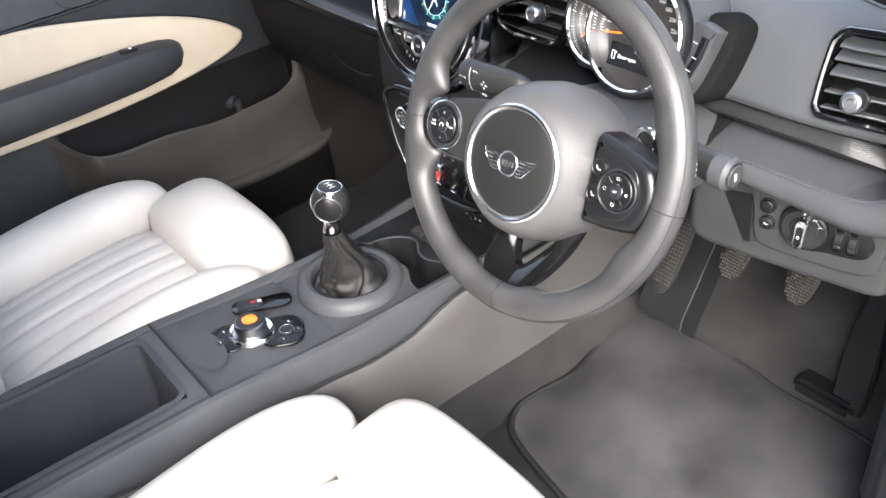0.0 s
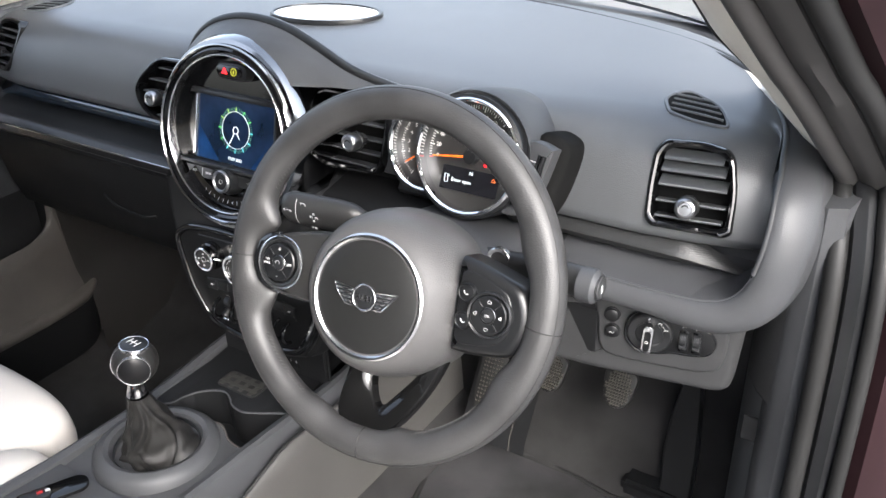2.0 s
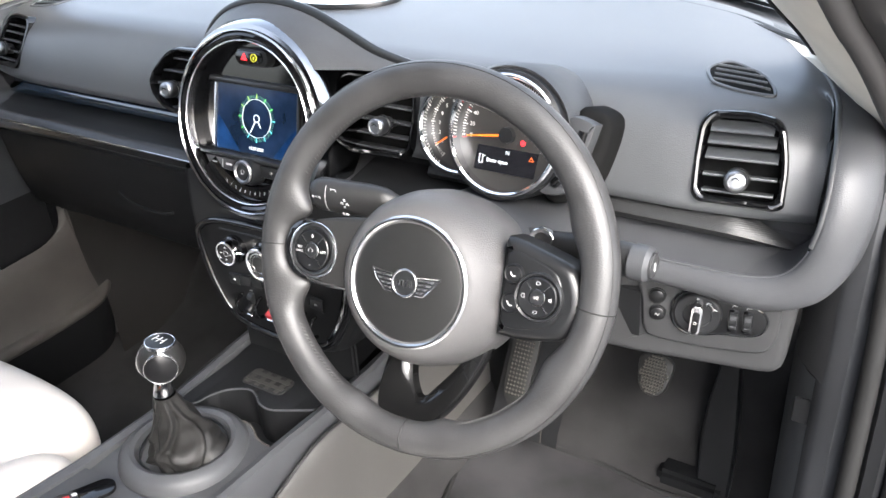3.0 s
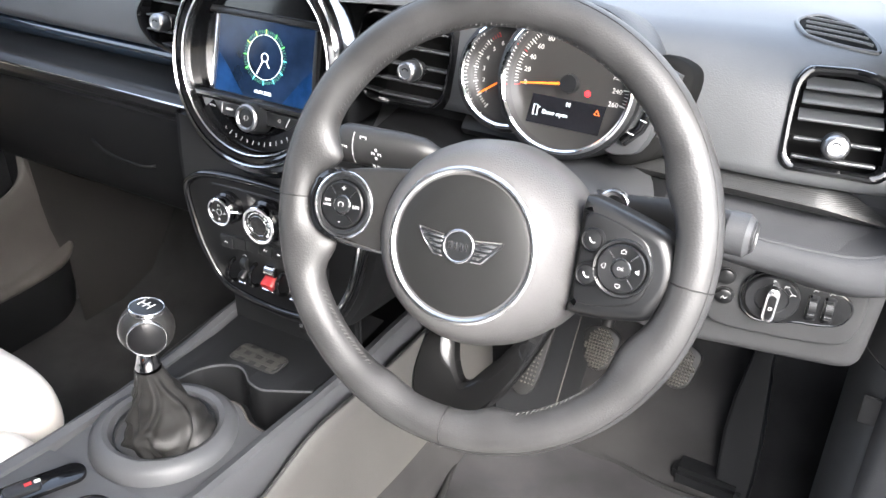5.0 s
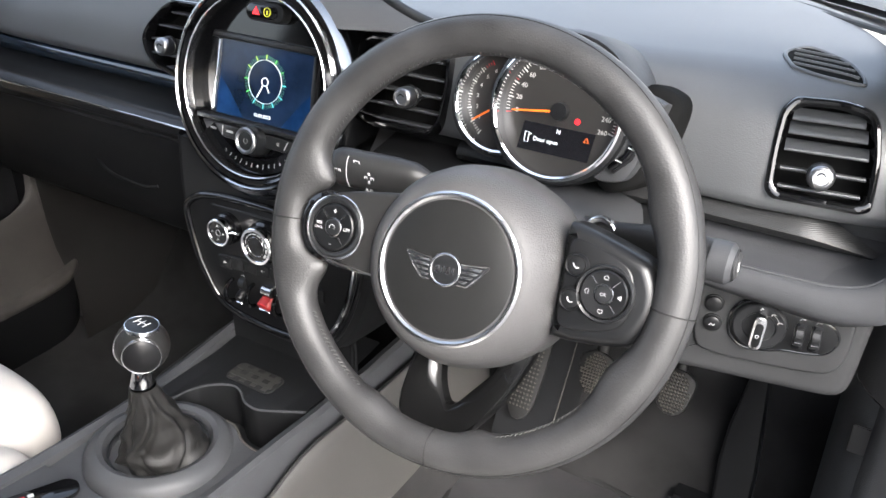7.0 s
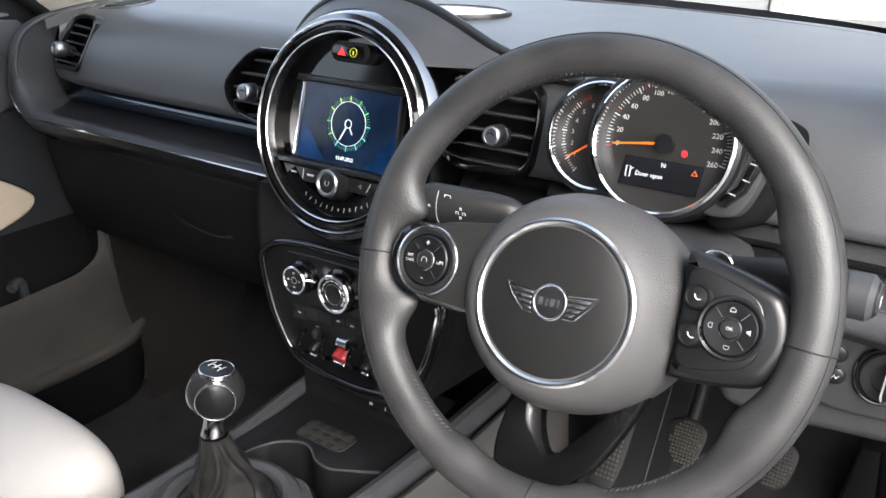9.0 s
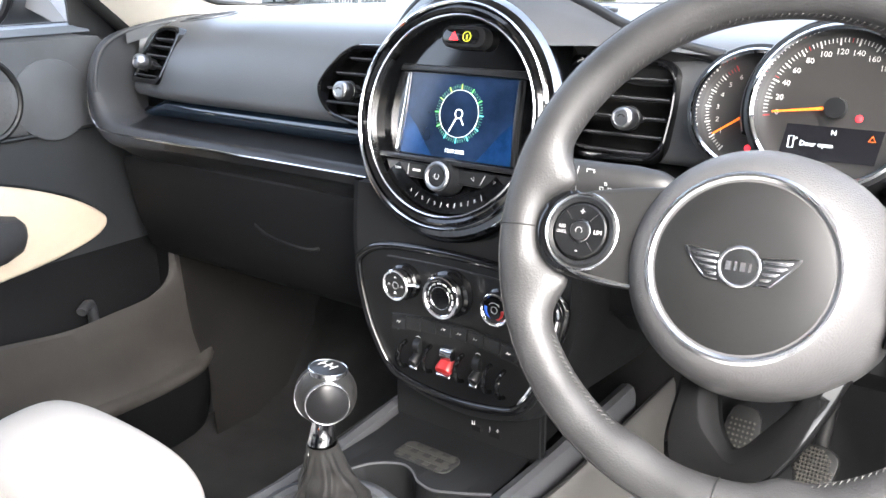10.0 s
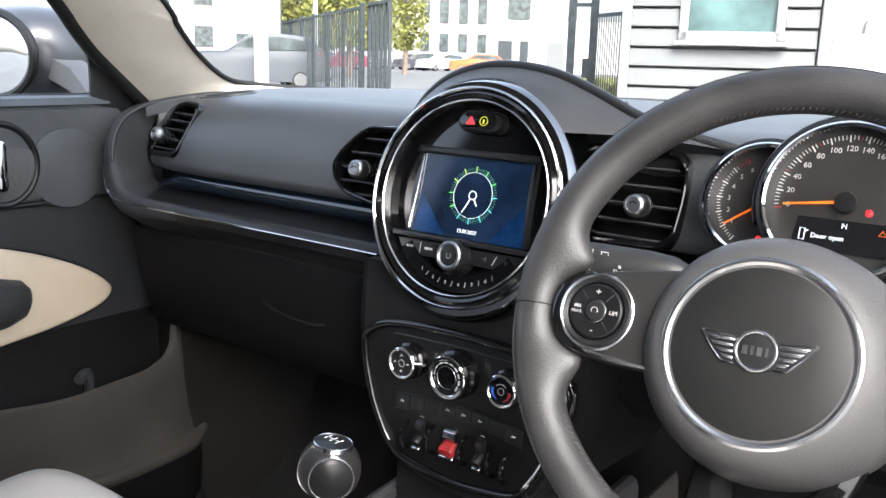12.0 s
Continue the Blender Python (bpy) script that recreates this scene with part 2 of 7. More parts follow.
# Unseen side walls, added to block sky light and reflections from the rear.
for s_, nm, y1, lb in ((-1, "wall_left", -0.62, "unseen dark wall added behind the passenger door"), (1, "wall_right", -0.85, "unseen dark wall added behind the driver's doorway")):
    shell_wall(nm, [[(s_ * x, -1.4, z), (s_ * x, y1, z)] for x, z in ((0.74, -0.03), (0.735, 0.60), (0.66, 0.95), (0.60, 1.15))], GREY, lb, "wall")


def pillar(side):
    """The windscreen pillar: cloth-covered inside, dark frame and seals outside."""
    p = thing("a_pillar", "slanting windscreen pillar covered with pale beige cloth", "pillar", "windscreen pillars", "structure")
    glass_edge = spline([(0.46, 0.56, 0.706), (0.53, 0.50, 0.710), (0.592, 0.435, 0.715), (0.609, 0.379, 0.725), (0.602, 0.321, 0.760), (0.581, 0.267, 0.803), (0.569, 0.236, 0.836), (0.53, 0.05, 1.0), (0.505, -0.08, 1.12)], 45)
    door_edge = spline([(0.702, 0.345, 0.645), (0.700, 0.335, 0.655), (0.697, 0.308, 0.678), (0.686, 0.252, 0.723), (0.676, 0.202, 0.764), (0.663, 0.166, 0.799), (0.649, 0.135, 0.831), (0.605, 0.0, 0.965), (0.56, -0.12, 1.12)], 45)
    rows = []
    for g, d in zip(glass_edge, door_edge):
        mid = (g + d) / 2 + Vector((-0.012, -0.010, 0.008))
        row = [g + Vector((0.006, 0.018, -0.004)), g, g.lerp(mid, 0.5) + Vector((-0.004, -0.002, 0.003)), mid, d.lerp(mid, 0.5) + Vector((-0.003, -0.003, 0.0)), d, d + Vector((0.012, 0.006, 0))]
        rows.append([(side * v.x, v.y, v.z) for v in row])
    part("pillar_cover", strip(rows), BEIGE, p, "pale beige woven cloth cover")
    part("glass_seal", tube([(side * v.x, v.y + 0.004, v.z) for v in glass_edge], 0.0042, 8), RUBBER, p, "black glass seal")
    part("door_seal", tube([(side * (v.x + 0.010), v.y - 0.004, v.z) for v in door_edge], 0.011, 12), RUBBER if side < 0 else GREYRUBBER, p, "dark rubber door seal")
    if side < 0:
        outer = spline([(0.722, 0.214, 0.676), (0.721, 0.213, 0.690), (0.718, 0.206, 0.764), (0.692, 0.140, 0.834), (0.64, 0.0, 0.97), (0.60, -0.12, 1.12)], 45)
        fr = []
        for d, o in zip(door_edge, outer):
            fr.append([(side * v.x, v.y, v.z) for v in (d + Vector((0.004, 0.004, 0)), d + Vector((0.018, 0.0, 0)), d.lerp(o, 0.5) + Vector((0.004, -0.003, 0)), d.lerp(o, 0.9), o, o + Vector((0.012, 0.004, 0)), o + Vector((0.014, 0.03, 0)))])
        part("door_frame", strip(fr), SATIN, p, "dark satin door frame with corner panel")
    else:
        fr = []
        for d in door_edge:
            fr.append([(v.x, v.y, v.z) for v in (d + Vector((0.014, 0.004, 0)), d + Vector((0.024, -0.010, 0)), d + Vector((0.038, -0.016, 0)), d + Vector((0.050, -0.010, 0)), d + Vector((0.054, 0.002, 0)))])
        part("door_frame", strip(fr), GREYRUBBER, p, "dark grey trimmed door opening")
        part("outer_seal", tube([(v.x + 0.062, v.y - 0.004, v.z + 0.002) for v in door_edge], 0.010, 12), RUBBER, p, "black outer seal")
        fr = []
        for d in door_edge:
            fr.append([(v.x, v.y, v.z) for v in (d + Vector((0.066, 0.006, 0)), d + Vector((0.085, -0.004, 0.004)), d + Vector((0.115, 0.03, 0.0)))])
        part("painted_frame", strip(fr), MAROON, p, "dark maroon painted frame")
    return p


for s_ in (-1, 1):
    pillar(s_)

# the trimmed pillar below, at the open driver's doorway
hinge = thing("door_pillar", "dark trimmed door pillar beside the driver footwell", "pillar", "", "structure")
kick = [(0.676, 0.285), (0.690, 0.268), (0.705, 0.262), (0.722, 0.27), (0.75, 0.42), (0.70, 0.62), (0.68, 0.62), (0.672, 0.40)]
part("kick_panel", strip([[(x, y, z) for x, y in kick] for z in (-0.03, 0.30, 0.62, 0.655)], close_v=True, cap=True), GREY, hinge, "dark grey plastic kick panel")
down = spline([(0.703, 0.325, 0.668), (0.712, 0.292, 0.64), (0.722, 0.262, 0.58), (0.727, 0.250, 0.45), (0.728, 0.240, 0.2), (0.726, 0.18, 0.05), (0.72, -0.1, 0.02), (0.72, -1.0, 0.02)], 40)
part("seal_strip", tube(down, 0.010, 12), RUBBER, hinge, "black rubber seal strip")
part("frame_trim", strip([[p + Vector((0.006, 0.006, 0)), p + Vector((0.014, -0.006, 0)), p + Vector((0.026, -0.008, 0)), p + Vector((0.036, 0.004, 0))] for p in down]), SATIN, hinge, "dark grey frame trim")
part("outer_seal", tube([p + Vector((0.041, -0.002, 0)) for p in down], 0.008, 12), RUBBER, hinge, "black outer seal")
part("painted_frame", strip([[p + Vector((0.044, 0.006, 0)), p + Vector((0.060, -0.004, 0)), p + Vector((0.13, 0.05, -0.02)), p + Vector((0.16, 0.10, -0.30))] for p in down]), MAROON, hinge, "dark maroon painted body")
part("sill_cover", box(0.06, 1.7, 0.05, (0.69, -0.55, -0.01), bevel=0.012), SATIN, hinge, "dark plastic sill cover")
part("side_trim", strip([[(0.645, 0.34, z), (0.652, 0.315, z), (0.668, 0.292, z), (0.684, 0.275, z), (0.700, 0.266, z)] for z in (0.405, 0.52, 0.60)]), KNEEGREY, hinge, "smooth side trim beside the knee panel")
part("side_trim", strip([[(0.640, 0.37, z), (0.650, 0.322, z), (0.667, 0.295, z), (0.684, 0.278, z), (0.700, 0.269, z)] for z in (0.05, 0.25, 0.402)]), mat("blue_black_trim", (0.021, 0.0228, 0.0250), 0.5, spec=0.35, grain=0.25, scale=900, kind="cells"), hinge, "darker side trim below the seam")
part("trim_catch", box(0.026, 0.003, 0.034, (0.672, 0.287, 0.355), bevel=0.001), DULL, hinge, "small dark catch")
# ---- dashboard ----
dash = thing("dashboard", "wide black padded dashboard with rounded ends", "dashboard")


def pad_back(x):
    a = abs(x) / 0.652
    return 0.24 + 0.44 * (1 - min(1.0, a) ** 3.2) ** 0.55


PAD = [(0.262, 0.588), (0.246, 0.592), (0.241, 0.600), (0.2415, 0.610), (0.247, 0.640), (0.256, 0.668), (0.264, 0.684), (0.276, 0.697), (0.296, 0.704), (0.325, 0.707), (0.40, 0.712), (0.52, 0.715), (0.66, 0.714), (0.68, 0.709), (0.684, 0.694)]
LEAN = (0, 0, 0, 0, 0.002, 0.006, 0.013, 0.021, 0.026, 0.026, 0.018, 0.008, 0, 0, 0)
BEAD = ((0.20, 0.62), (0.216, 0.643), (0.234, 0.668), (0.276, 0.686), (0.36, 0.699), (0.485, 0.709), (0.575, 0.712), (0.72, 0.713))


def pad_row(x):
    """Section of the padding at x: upright in the middle, leaning back towards the ends."""
    d = max(0.02, pad_back(x) - 0.24)
    b = smoothstep(0.38, 0.54, abs(x))
    back = 0.24 + d
    top = next(lerp(z0, z1, (back - y0) / (y1 - y0)) for (y0, z0), (y1, z1) in zip(BEAD, BEAD[1:]) if back <= y1)
    squash = (top + 0.002 - 0.60) / 0.115
    row = []
    for (y, z), l_ in zip(PAD, LEAN):
        u = min(1.0, max(0.0, (y + l_ * b - 0.24) / 0.444))
        yy = 0.24 + d * (1 - (1 - u) ** (0.444 / d))
        if y < 0.33:
            yy += 0.022 * (max(0.0, abs(x) - 0.50) / 0.15) ** 2
        row.append((x, yy, 0.60 + (z - 0.60) * squash if z > 0.60 else z))
    return row


def pad_top(x, y):
    r = pad_row(x)[3:]
    for (_, y0, z0), (_, y1, z1) in zip(r, r[1:]):
        if y <= y1:
            return lerp(z0, z1, max(0.0, (y - y0) / max(1e-6, y1 - y0)))
    return r[-1][2]


def side_frame(s_):
    return face_on((0.5795, 0.262, 0.645), 23, 0, 8) if s_ > 0 else face_on((-0.590, 0.262, 0.650), 24, 0, -8)


SIDE_OUT = [(-0.0455, 0.036), (-0.036, 0.0485), (0.004, 0.0500), (0.027, 0.0445), (0.0345, 0.034), (0.0415, 0.002), (0.0420, -0.0385), (0.034, -0.0430), (-0.0385, -0.0415), (-0.0455, -0.034), (-0.0470, 0.0)]
MID_OUT = [(0.065, 0.044), (-0.012, 0.0425), (-0.032, 0.032), (-0.056, 0.008), (-0.066, -0.009), (-0.060, -0.026), (-0.040, -0.044), (0.010, -0.054), (0.065, -0.058)]
COL_OUT = [(-0.065, 0.044), (0.036, 0.044), (0.050, 0.034), (0.052, 0.0), (0.048, -0.040), (0.036, -0.052), (-0.065, -0.056)]
OPENINGS = [(side_frame(1), SIDE_OUT), (side_frame(-1), [(-x * 0.92 + 0.30 * y, y * 0.96) for x, y in SIDE_OUT[::-1]]), (face_on((-0.172, 0.244, 0.644), 15), MID_OUT), (face_on((0.1615, 0.244, 0.644), 15), COL_OUT)]


def inside(poly, x, y):
    hit = False
    for (x0, y0), (x1, y1) in zip(poly, poly[1:] + poly[:1]):
        if (y0 > y) != (y1 > y) and x < (x1 - x0) * (y - y0) / (y1 - y0) + x0:
            hit = not hit
    return hit


def pad_mesh():
    """The padding with its vent openings cut through."""
    n = 220
    rows = [[tuple(p) for p in spline(pad_row(0.652 * math.copysign(abs(-1 + 2 * k / n) ** 0.8, -1 + 2 * k / n)), 57)] for k in range(n + 1)]
    bm = strip(rows)
    gone = []
    for m, poly in OPENINGS:
        inv = m.inverted()
        for f in bm.faces:
            q = inv @ f.calc_center_median()
            if abs(q.z) < 0.045 and inside(poly, q.x * 1.07, q.y * 1.07):
                gone.append(f)
    bmesh.ops.delete(bm, geom=list(set(gone)), context="FACES")
    return bm


part("pad", pad_mesh(), SOFT, dash, "soft black grained padding")


RECESS = [(0.80, 0.68), (0.70, 0.694), (0.45, 0.690), (0.34, 0.685), (0.30, 0.660), (0.290, 0.610), (0.285, 0.570), (0.262, 0.560), (0.235, 0.5565), (0.212, 0.556), (0.2055, 0.5545), (0.200, 0.552), (0.195, 0.543), (0.197, 0.533), (0.206, 0.526), (0.225, 0.518), (0.245, 0.500), (0.250, 0.45), (0.262, 0.39), (0.30, 0.365), (0.40, 0.36), (0.56, 0.37)]
part("recess", strip([[(x, y, z) for y, z in RECESS[:11]] for x in [0.655 * k / 20 for k in range(21)]]), GREY, dash, "dark recess above the ledge")
part("passenger_recess", strip([[(x, y, z) for y, z in RECESS[:11]] for x in [-0.655 + 0.655 * k / 20 for k in range(21)]]), SATIN, dash, "satin black recess above the ledge")
part("ledge", strip([[(x, y, z) for y, z in RECESS[10:15]] for x in [0.0 + 0.5 * k / 20 for k in range(21)]]), GREY, dash, "dark grey rounded ledge")
part("passenger_ledge", strip([[(x, y, z) for y, z in RECESS[10:15]] for x in [-0.50 + 0.5 * k / 20 for k in range(21)]]), SATIN, dash, "satin black rounded ledge")
part("lower_dash", strip([[(x, y, z) for y, z in RECESS[14:]] for x in [-0.655 + 0.80 * k / 30 for k in range(31)]]), GREY, dash, "dark grey lower dash")
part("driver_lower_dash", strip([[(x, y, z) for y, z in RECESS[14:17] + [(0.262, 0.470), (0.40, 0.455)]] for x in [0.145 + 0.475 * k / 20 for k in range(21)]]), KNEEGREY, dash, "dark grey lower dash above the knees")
for s_ in (-1, 1):
    inner = spline([(0.50, 0.2055, 0.5545), (0.56, 0.2055, 0.5545), (0.612, 0.2055, 0.557), (0.640, 0.2055, 0.567), (0.655, 0.206, 0.587), (0.6625, 0.207, 0.613), (0.665, 0.216, 0.643), (0.663, 0.234, 0.668), (0.656, 0.276, 0.686), (0.634, 0.36, 0.699), (0.56, 0.485, 0.709), (0.44, 0.575, 0.710), (0.22, 0.655, 0.711), (0.0, 0.69, 0.711)], 90)
    outer = spline([(0.50, 0.1985, 0.531), (0.56, 0.1975, 0.529), (0.625, 0.199, 0.526), (0.668, 0.205, 0.541), (0.690, 0.212, 0.570), (0.700, 0.222, 0.612), (0.7015, 0.238, 0.646), (0.696, 0.264, 0.672), (0.682, 0.308, 0.687), (0.653, 0.385, 0.696), (0.58, 0.515, 0.702), (0.455, 0.605, 0.703), (0.23, 0.69, 0.704), (0.0, 0.72, 0.704)], 90)
    rows, groove = [], []
    for k, (i_, o_) in enumerate(zip(inner, outer)):
        t = smoothstep(8, 34, k)
        top = smoothstep(48, 60, k)
        lift = Vector((0, -0.010 * (1 - top), 0.004 * t)) * lerp(0.6, 1.0, smoothstep(0, 16, k))
        back = Vector((0.004 * t, lerp(0.045, 0.055, t), lerp(-0.03, -0.012, t)))
        deep = Vector((0, 0.06, 0.0)) * (1 - top) + Vector((0, 0, -0.02)) * top
        row = [i_ + deep, i_ + deep * 0.12, i_ + lift * 0.35, i_.lerp(o_, 0.12) + lift * 0.75, i_.lerp(o_, 0.35) + lift, i_.lerp(o_, 0.65) + lift * 0.95, i_.lerp(o_, 0.88) + lift * 0.5, o_, o_ + back * 0.12, o_ + back * 0.5, o_ + back, o_ + back + Vector((0, 0.10, -0.02 * t))]
        rows.append([(s_ * v.x, v.y, v.z) for v in row])
        groove.append((s_ * i_.x, i_.y - 0.0015, i_.z + 0.0008 * top))
    part("end_roll", strip(rows), GREY, dash, "rounded dark grey end moulding", 60)
    part("edge_bead", tube(groove[31:], 0.0034, 10), GREY, dash, "raised edging bead")
    if s_ > 0:
        run = [(0.20 + 0.03 * k, 0.2040, 0.5548) for k in range(10)] + groove[1:31]
        part("edge_bead", tube(run, 0.0019, 10), GREY, dash, "slim bead along the ledge")

# trim inside the long recess
bm = strip([[(x, 0.262 - 0.012 * math.sin(math.pi * v) * e, 0.562 + 0.030 * v * e) for v in [j / 6 for j in range(7)]] for x, e in [(-0.63 + 0.49 * k / 40, min(1.0, 0.15 + (k / 6.0))) for k in range(41)]])
part("passenger_trim", bm, NAVY, dash, "dark glossy blue-black trim strip")
bm = strip([[(x, 0.266 - 0.026 * math.sin(math.pi * v) * e, 0.560 + 0.036 * v * e) for v in [j / 6 for j in range(7)]] for x, e in [(0.645 - 0.42 * k / 40, min(1.0, 0.1 + (k / 7.0))) for k in range(41)]])
TEXTRIM = mat("waved_black_trim", (0.012, 0.0122, 0.0125), 0.42, spec=0.4, vary=0.1)
tn = TEXTRIM.node_tree
wv, wc, wb = tn.nodes.new("ShaderNodeTexWave"), tn.nodes.new("ShaderNodeTexCoord"), tn.nodes.new("ShaderNodeBump")
wv.bands_direction = "Z"
wv.inputs["Scale"].default_value, wv.inputs["Distortion"].default_value, wv.inputs["Detail Scale"].default_value = 260.0, 4.0, 1.5
wb.inputs["Strength"].default_value, wb.inputs["Distance"].default_value = 0.26, 0.0007
tn.links.new(wc.outputs["Object"], wv.inputs["Vector"])
tn.links.new(wv.outputs["Fac"], wb.inputs["Height"])
tn.links.new(wb.outputs["Normal"], tn.nodes["Principled BSDF"].inputs["Normal"])
part("driver_trim", bm, TEXTRIM, dash, "black textured trim strip")
# Added black sheet; it darkens the ledge where it caught light by the column.
part("ledge_cover", strip([[(x, y, z) for y, z in ((0.285, 0.60), (0.270, 0.572), (0.215, 0.562), (0.196, 0.553), (0.1915, 0.540), (0.200, 0.520), (0.240, 0.494))] for x in (0.128, 0.135, 0.25, 0.32, 0.45)]), DULL, dash, "black sheet added over the ledge beside the column")
line = spline([(-0.125, 0.1945, 0.545), (-0.40, 0.1945, 0.545), (-0.62, 0.1945, 0.546), (-0.666, 0.197, 0.556), (-0.690, 0.206, 0.585), (-0.698, 0.222, 0.625), (-0.695, 0.245, 0.665)], 60)
part("trim_line", tube(line, 0.0016, 8), DARKCHROME, dash, "thin bright trim line")

# ---- centre stack ----
stack = thing("centre_stack", "black centre stack housing below the round display", "console")


def stack_outline(grow=0.0):
    h = [(-0.138, 0.545), (-0.144, 0.48), (-0.140, 0.43), (-0.124, 0.375), (-0.100, 0.330), (-0.072, 0.308), (0, 0.298)]
    left = [(x - grow, z) for x, z in h]
    return [(x + 0.010, z) for x, z in left + [(-x, z) for x, z in reversed(left[:-1])]]


rows = []
for y, g in ((0.40, 0.03), (0.24, 0.016), (0.192, 0.010), (0.181, 0.003), (0.178, -0.006)):
    rows.append([(p.x, y, p.z) for p in spline([(x, 0, z) for x, z in stack_outline(g)], 40)])
part("housing", strip(rows), DULL, stack, "soft black housing")
bm = prism([(p.x, p.z) for p in spline([(x, 0, z) for x, z in stack_outline(-0.006)], 40)], 0, 0.012, 0.0, Matrix.Translation((0, 0.189, 0)) @ Matrix.Rotation(radians(90), 4, "X"))
part("face", bm, SATIN, stack, "satin black face")

dish = thing("dash_dish", "shallow oval dish on the dash top, coloured as if sunlit", "dish")
DT = Matrix.Translation((-0.045, 0.452, 0.7165)) @ Matrix.Rotation(radians(14), 4, "Z") @ Matrix.Diagonal((1.0, 0.60, 1, 1))
part("rim", ring_bm(0.082, 0.089, -0.004, 0.003, 0.0015, 56, DT), SATIN, dish, "dark raised rim")
# Plate colour is pale because sunlight on the dish is painted into it.
part("plate", lathe([(0.083, 0.001), (0.06, -0.0005), (0.0001, -0.001)], 48, DT), mat("sunlit_dish_plastic", (0.365, 0.377, 0.377), 0.14, coat=0.2), dish, "glossy plate with sunlight in its pale colour")

# ---- climate panel ----
BLACK = mat("deep_black_plastic", (0.00461, 0.0048, 0.00525), 0.32, grain=0.1, scale=1500, spec=0.30)
PANEL = face_on((0.012, 0.1705, 0.396), 3)
climate = thing("climate_panel", "gloss black climate panel with round chrome-edged knobs", "control panel")
pl = [(p.x, p.y) for p in closed_spline([(-0.128, 0.066), (-0.133, 0.045), (-0.121, -0.002), (-0.107, -0.032), (-0.090, -0.057), (-0.066, -0.070), (0, -0.077), (0.066, -0.070), (0.090, -0.057), (0.107, -0.032), (0.121, -0.002), (0.133, 0.045), (0.128, 0.066), (0.090, 0.083), (0.0, 0.088), (-0.090, 0.083)], 72)]
part("panel", prism(pl, -0.012, 0.002, 0.002, PANEL), BLACK, climate, "black satin face")
part("edge_trim", tube([(x, y, 0.002) for x, y in pl], 0.0050, 12, closed=True, m=PANEL), GLOSS, climate, "gloss black rounded surround")
part("top_line", tube([(x, 0.074 - 0.4 * x * x, 0.0022) for x in (-0.09, -0.05, 0.0, 0.05, 0.09)], 0.0012, 6, m=PANEL), SATIN, climate, "fine seam across the panel")
for sx in (-1,):
    part("side_chrome", tube(spline([(sx * x, y, 0.0065) for x, y in ((-0.127, 0.060), (-0.1275, 0.045), (-0.117, 0.0), (-0.104, -0.030), (-0.091, -0.050), (-0.086, -0.056))], 20), [0.0008 + 0.0024 * math.sin(math.pi * k / 19) ** 0.6 for k in range(20)], 8, m=PANEL), CHROME, climate, "curved chrome accent")


def rotary(x, y, r, depth, face):
    k = part("knob", lathe([(r * 1.18, 0), (r * 1.15, depth * 0.45), (r, depth * 0.55), (r, depth)], 40, PANEL @ at2(x, y)), GLOSS, climate, "black round knob")
    part("rim", ring_bm(r * 0.82, r * 1.03, depth * 0.72, depth + 0.0015, 0.001, 40, PANEL @ at2(x, y)), CHROME, k, "chrome rim")
    part("cap", lathe([(r * 0.83, depth - 0.004), (r * 0.80, depth - 0.0005), (0.0001, depth)], 32, PANEL @ at2(x, y)), face, k)
    return k


kn = rotary(-0.0630, 0.047, 0.0172, 0.022, BLACK)
part("pointer", rbox(0.013, 0.0036, 0.004, 0.001, PANEL @ at2(-0.0410, 0.049, 0.012) @ Matrix.Rotation(radians(8), 4, "Z")), CHROME, kn, "chrome pointer")
for a in (90, 180, 270, 0):
    mx, my = -0.0630 + 0.0088 * math.cos(radians(a)), 0.047 + 0.0088 * math.sin(radians(a))
    part("mark", tube([(mx - 0.0016, my - 0.0012, 0.0222), (mx - 0.0004, my + 0.0014, 0.0222), (mx + 0.0014, my - 0.0006, 0.0222)], 0.0004, 5, m=PANEL), WHITEPRINT, kn)
part("mark", ring_bm(0.0036, 0.0041, 0.0215, 0.0222, 0.0001, 24, PANEL @ at2(-0.0630, 0.047)), WHITEPRINT, kn)
kn = rotary(-0.001, 0.0465, 0.0225, 0.024, BLACK)
part("mark", ring_bm(0.0118, 0.0124, 0.0235, 0.0245, 0.0002, 40, PANEL @ at2(-0.001, 0.0465)), SATINCHROME, kn, "bright inner ring")
for k in range(11):
    a0 = 232 - 25.5 * k
    arc = [(-0.001 + 0.0160 * math.cos(radians(a0 - 4.5 * j)), 0.0465 + 0.0160 * math.sin(radians(a0 - 4.5 * j)), 0.0238) for j in range(5)]
    part("fan_mark", tube(arc, 0.0003 + 0.00012 * k, 6, m=PANEL), WHITEPRINT, kn)
kn = rotary(0.0645, 0.048, 0.0168, 0.022, BLACK)
BLUE = mat("blue_print", (0.02, 0.10, 0.55), 0.4)
RED = mat("red_print", (0.26, 0.012, 0.012), 0.4)
for name_, m_, a0 in (("blue_mark", BLUE, 165), ("red_mark", RED, -75)):
    arc = [(0.0645 + 0.0100 * math.cos(radians(a0 + 8 * k)), 0.048 + 0.0100 * math.sin(radians(a0 + 8 * k)), 0.0217) for k in range(11)]
    part(name_, tube(arc, [0.0004 + 0.0016 * (k if m_ is RED else 10 - k) / 10 for k in range(11)], 6, m=PANEL), m_, kn)
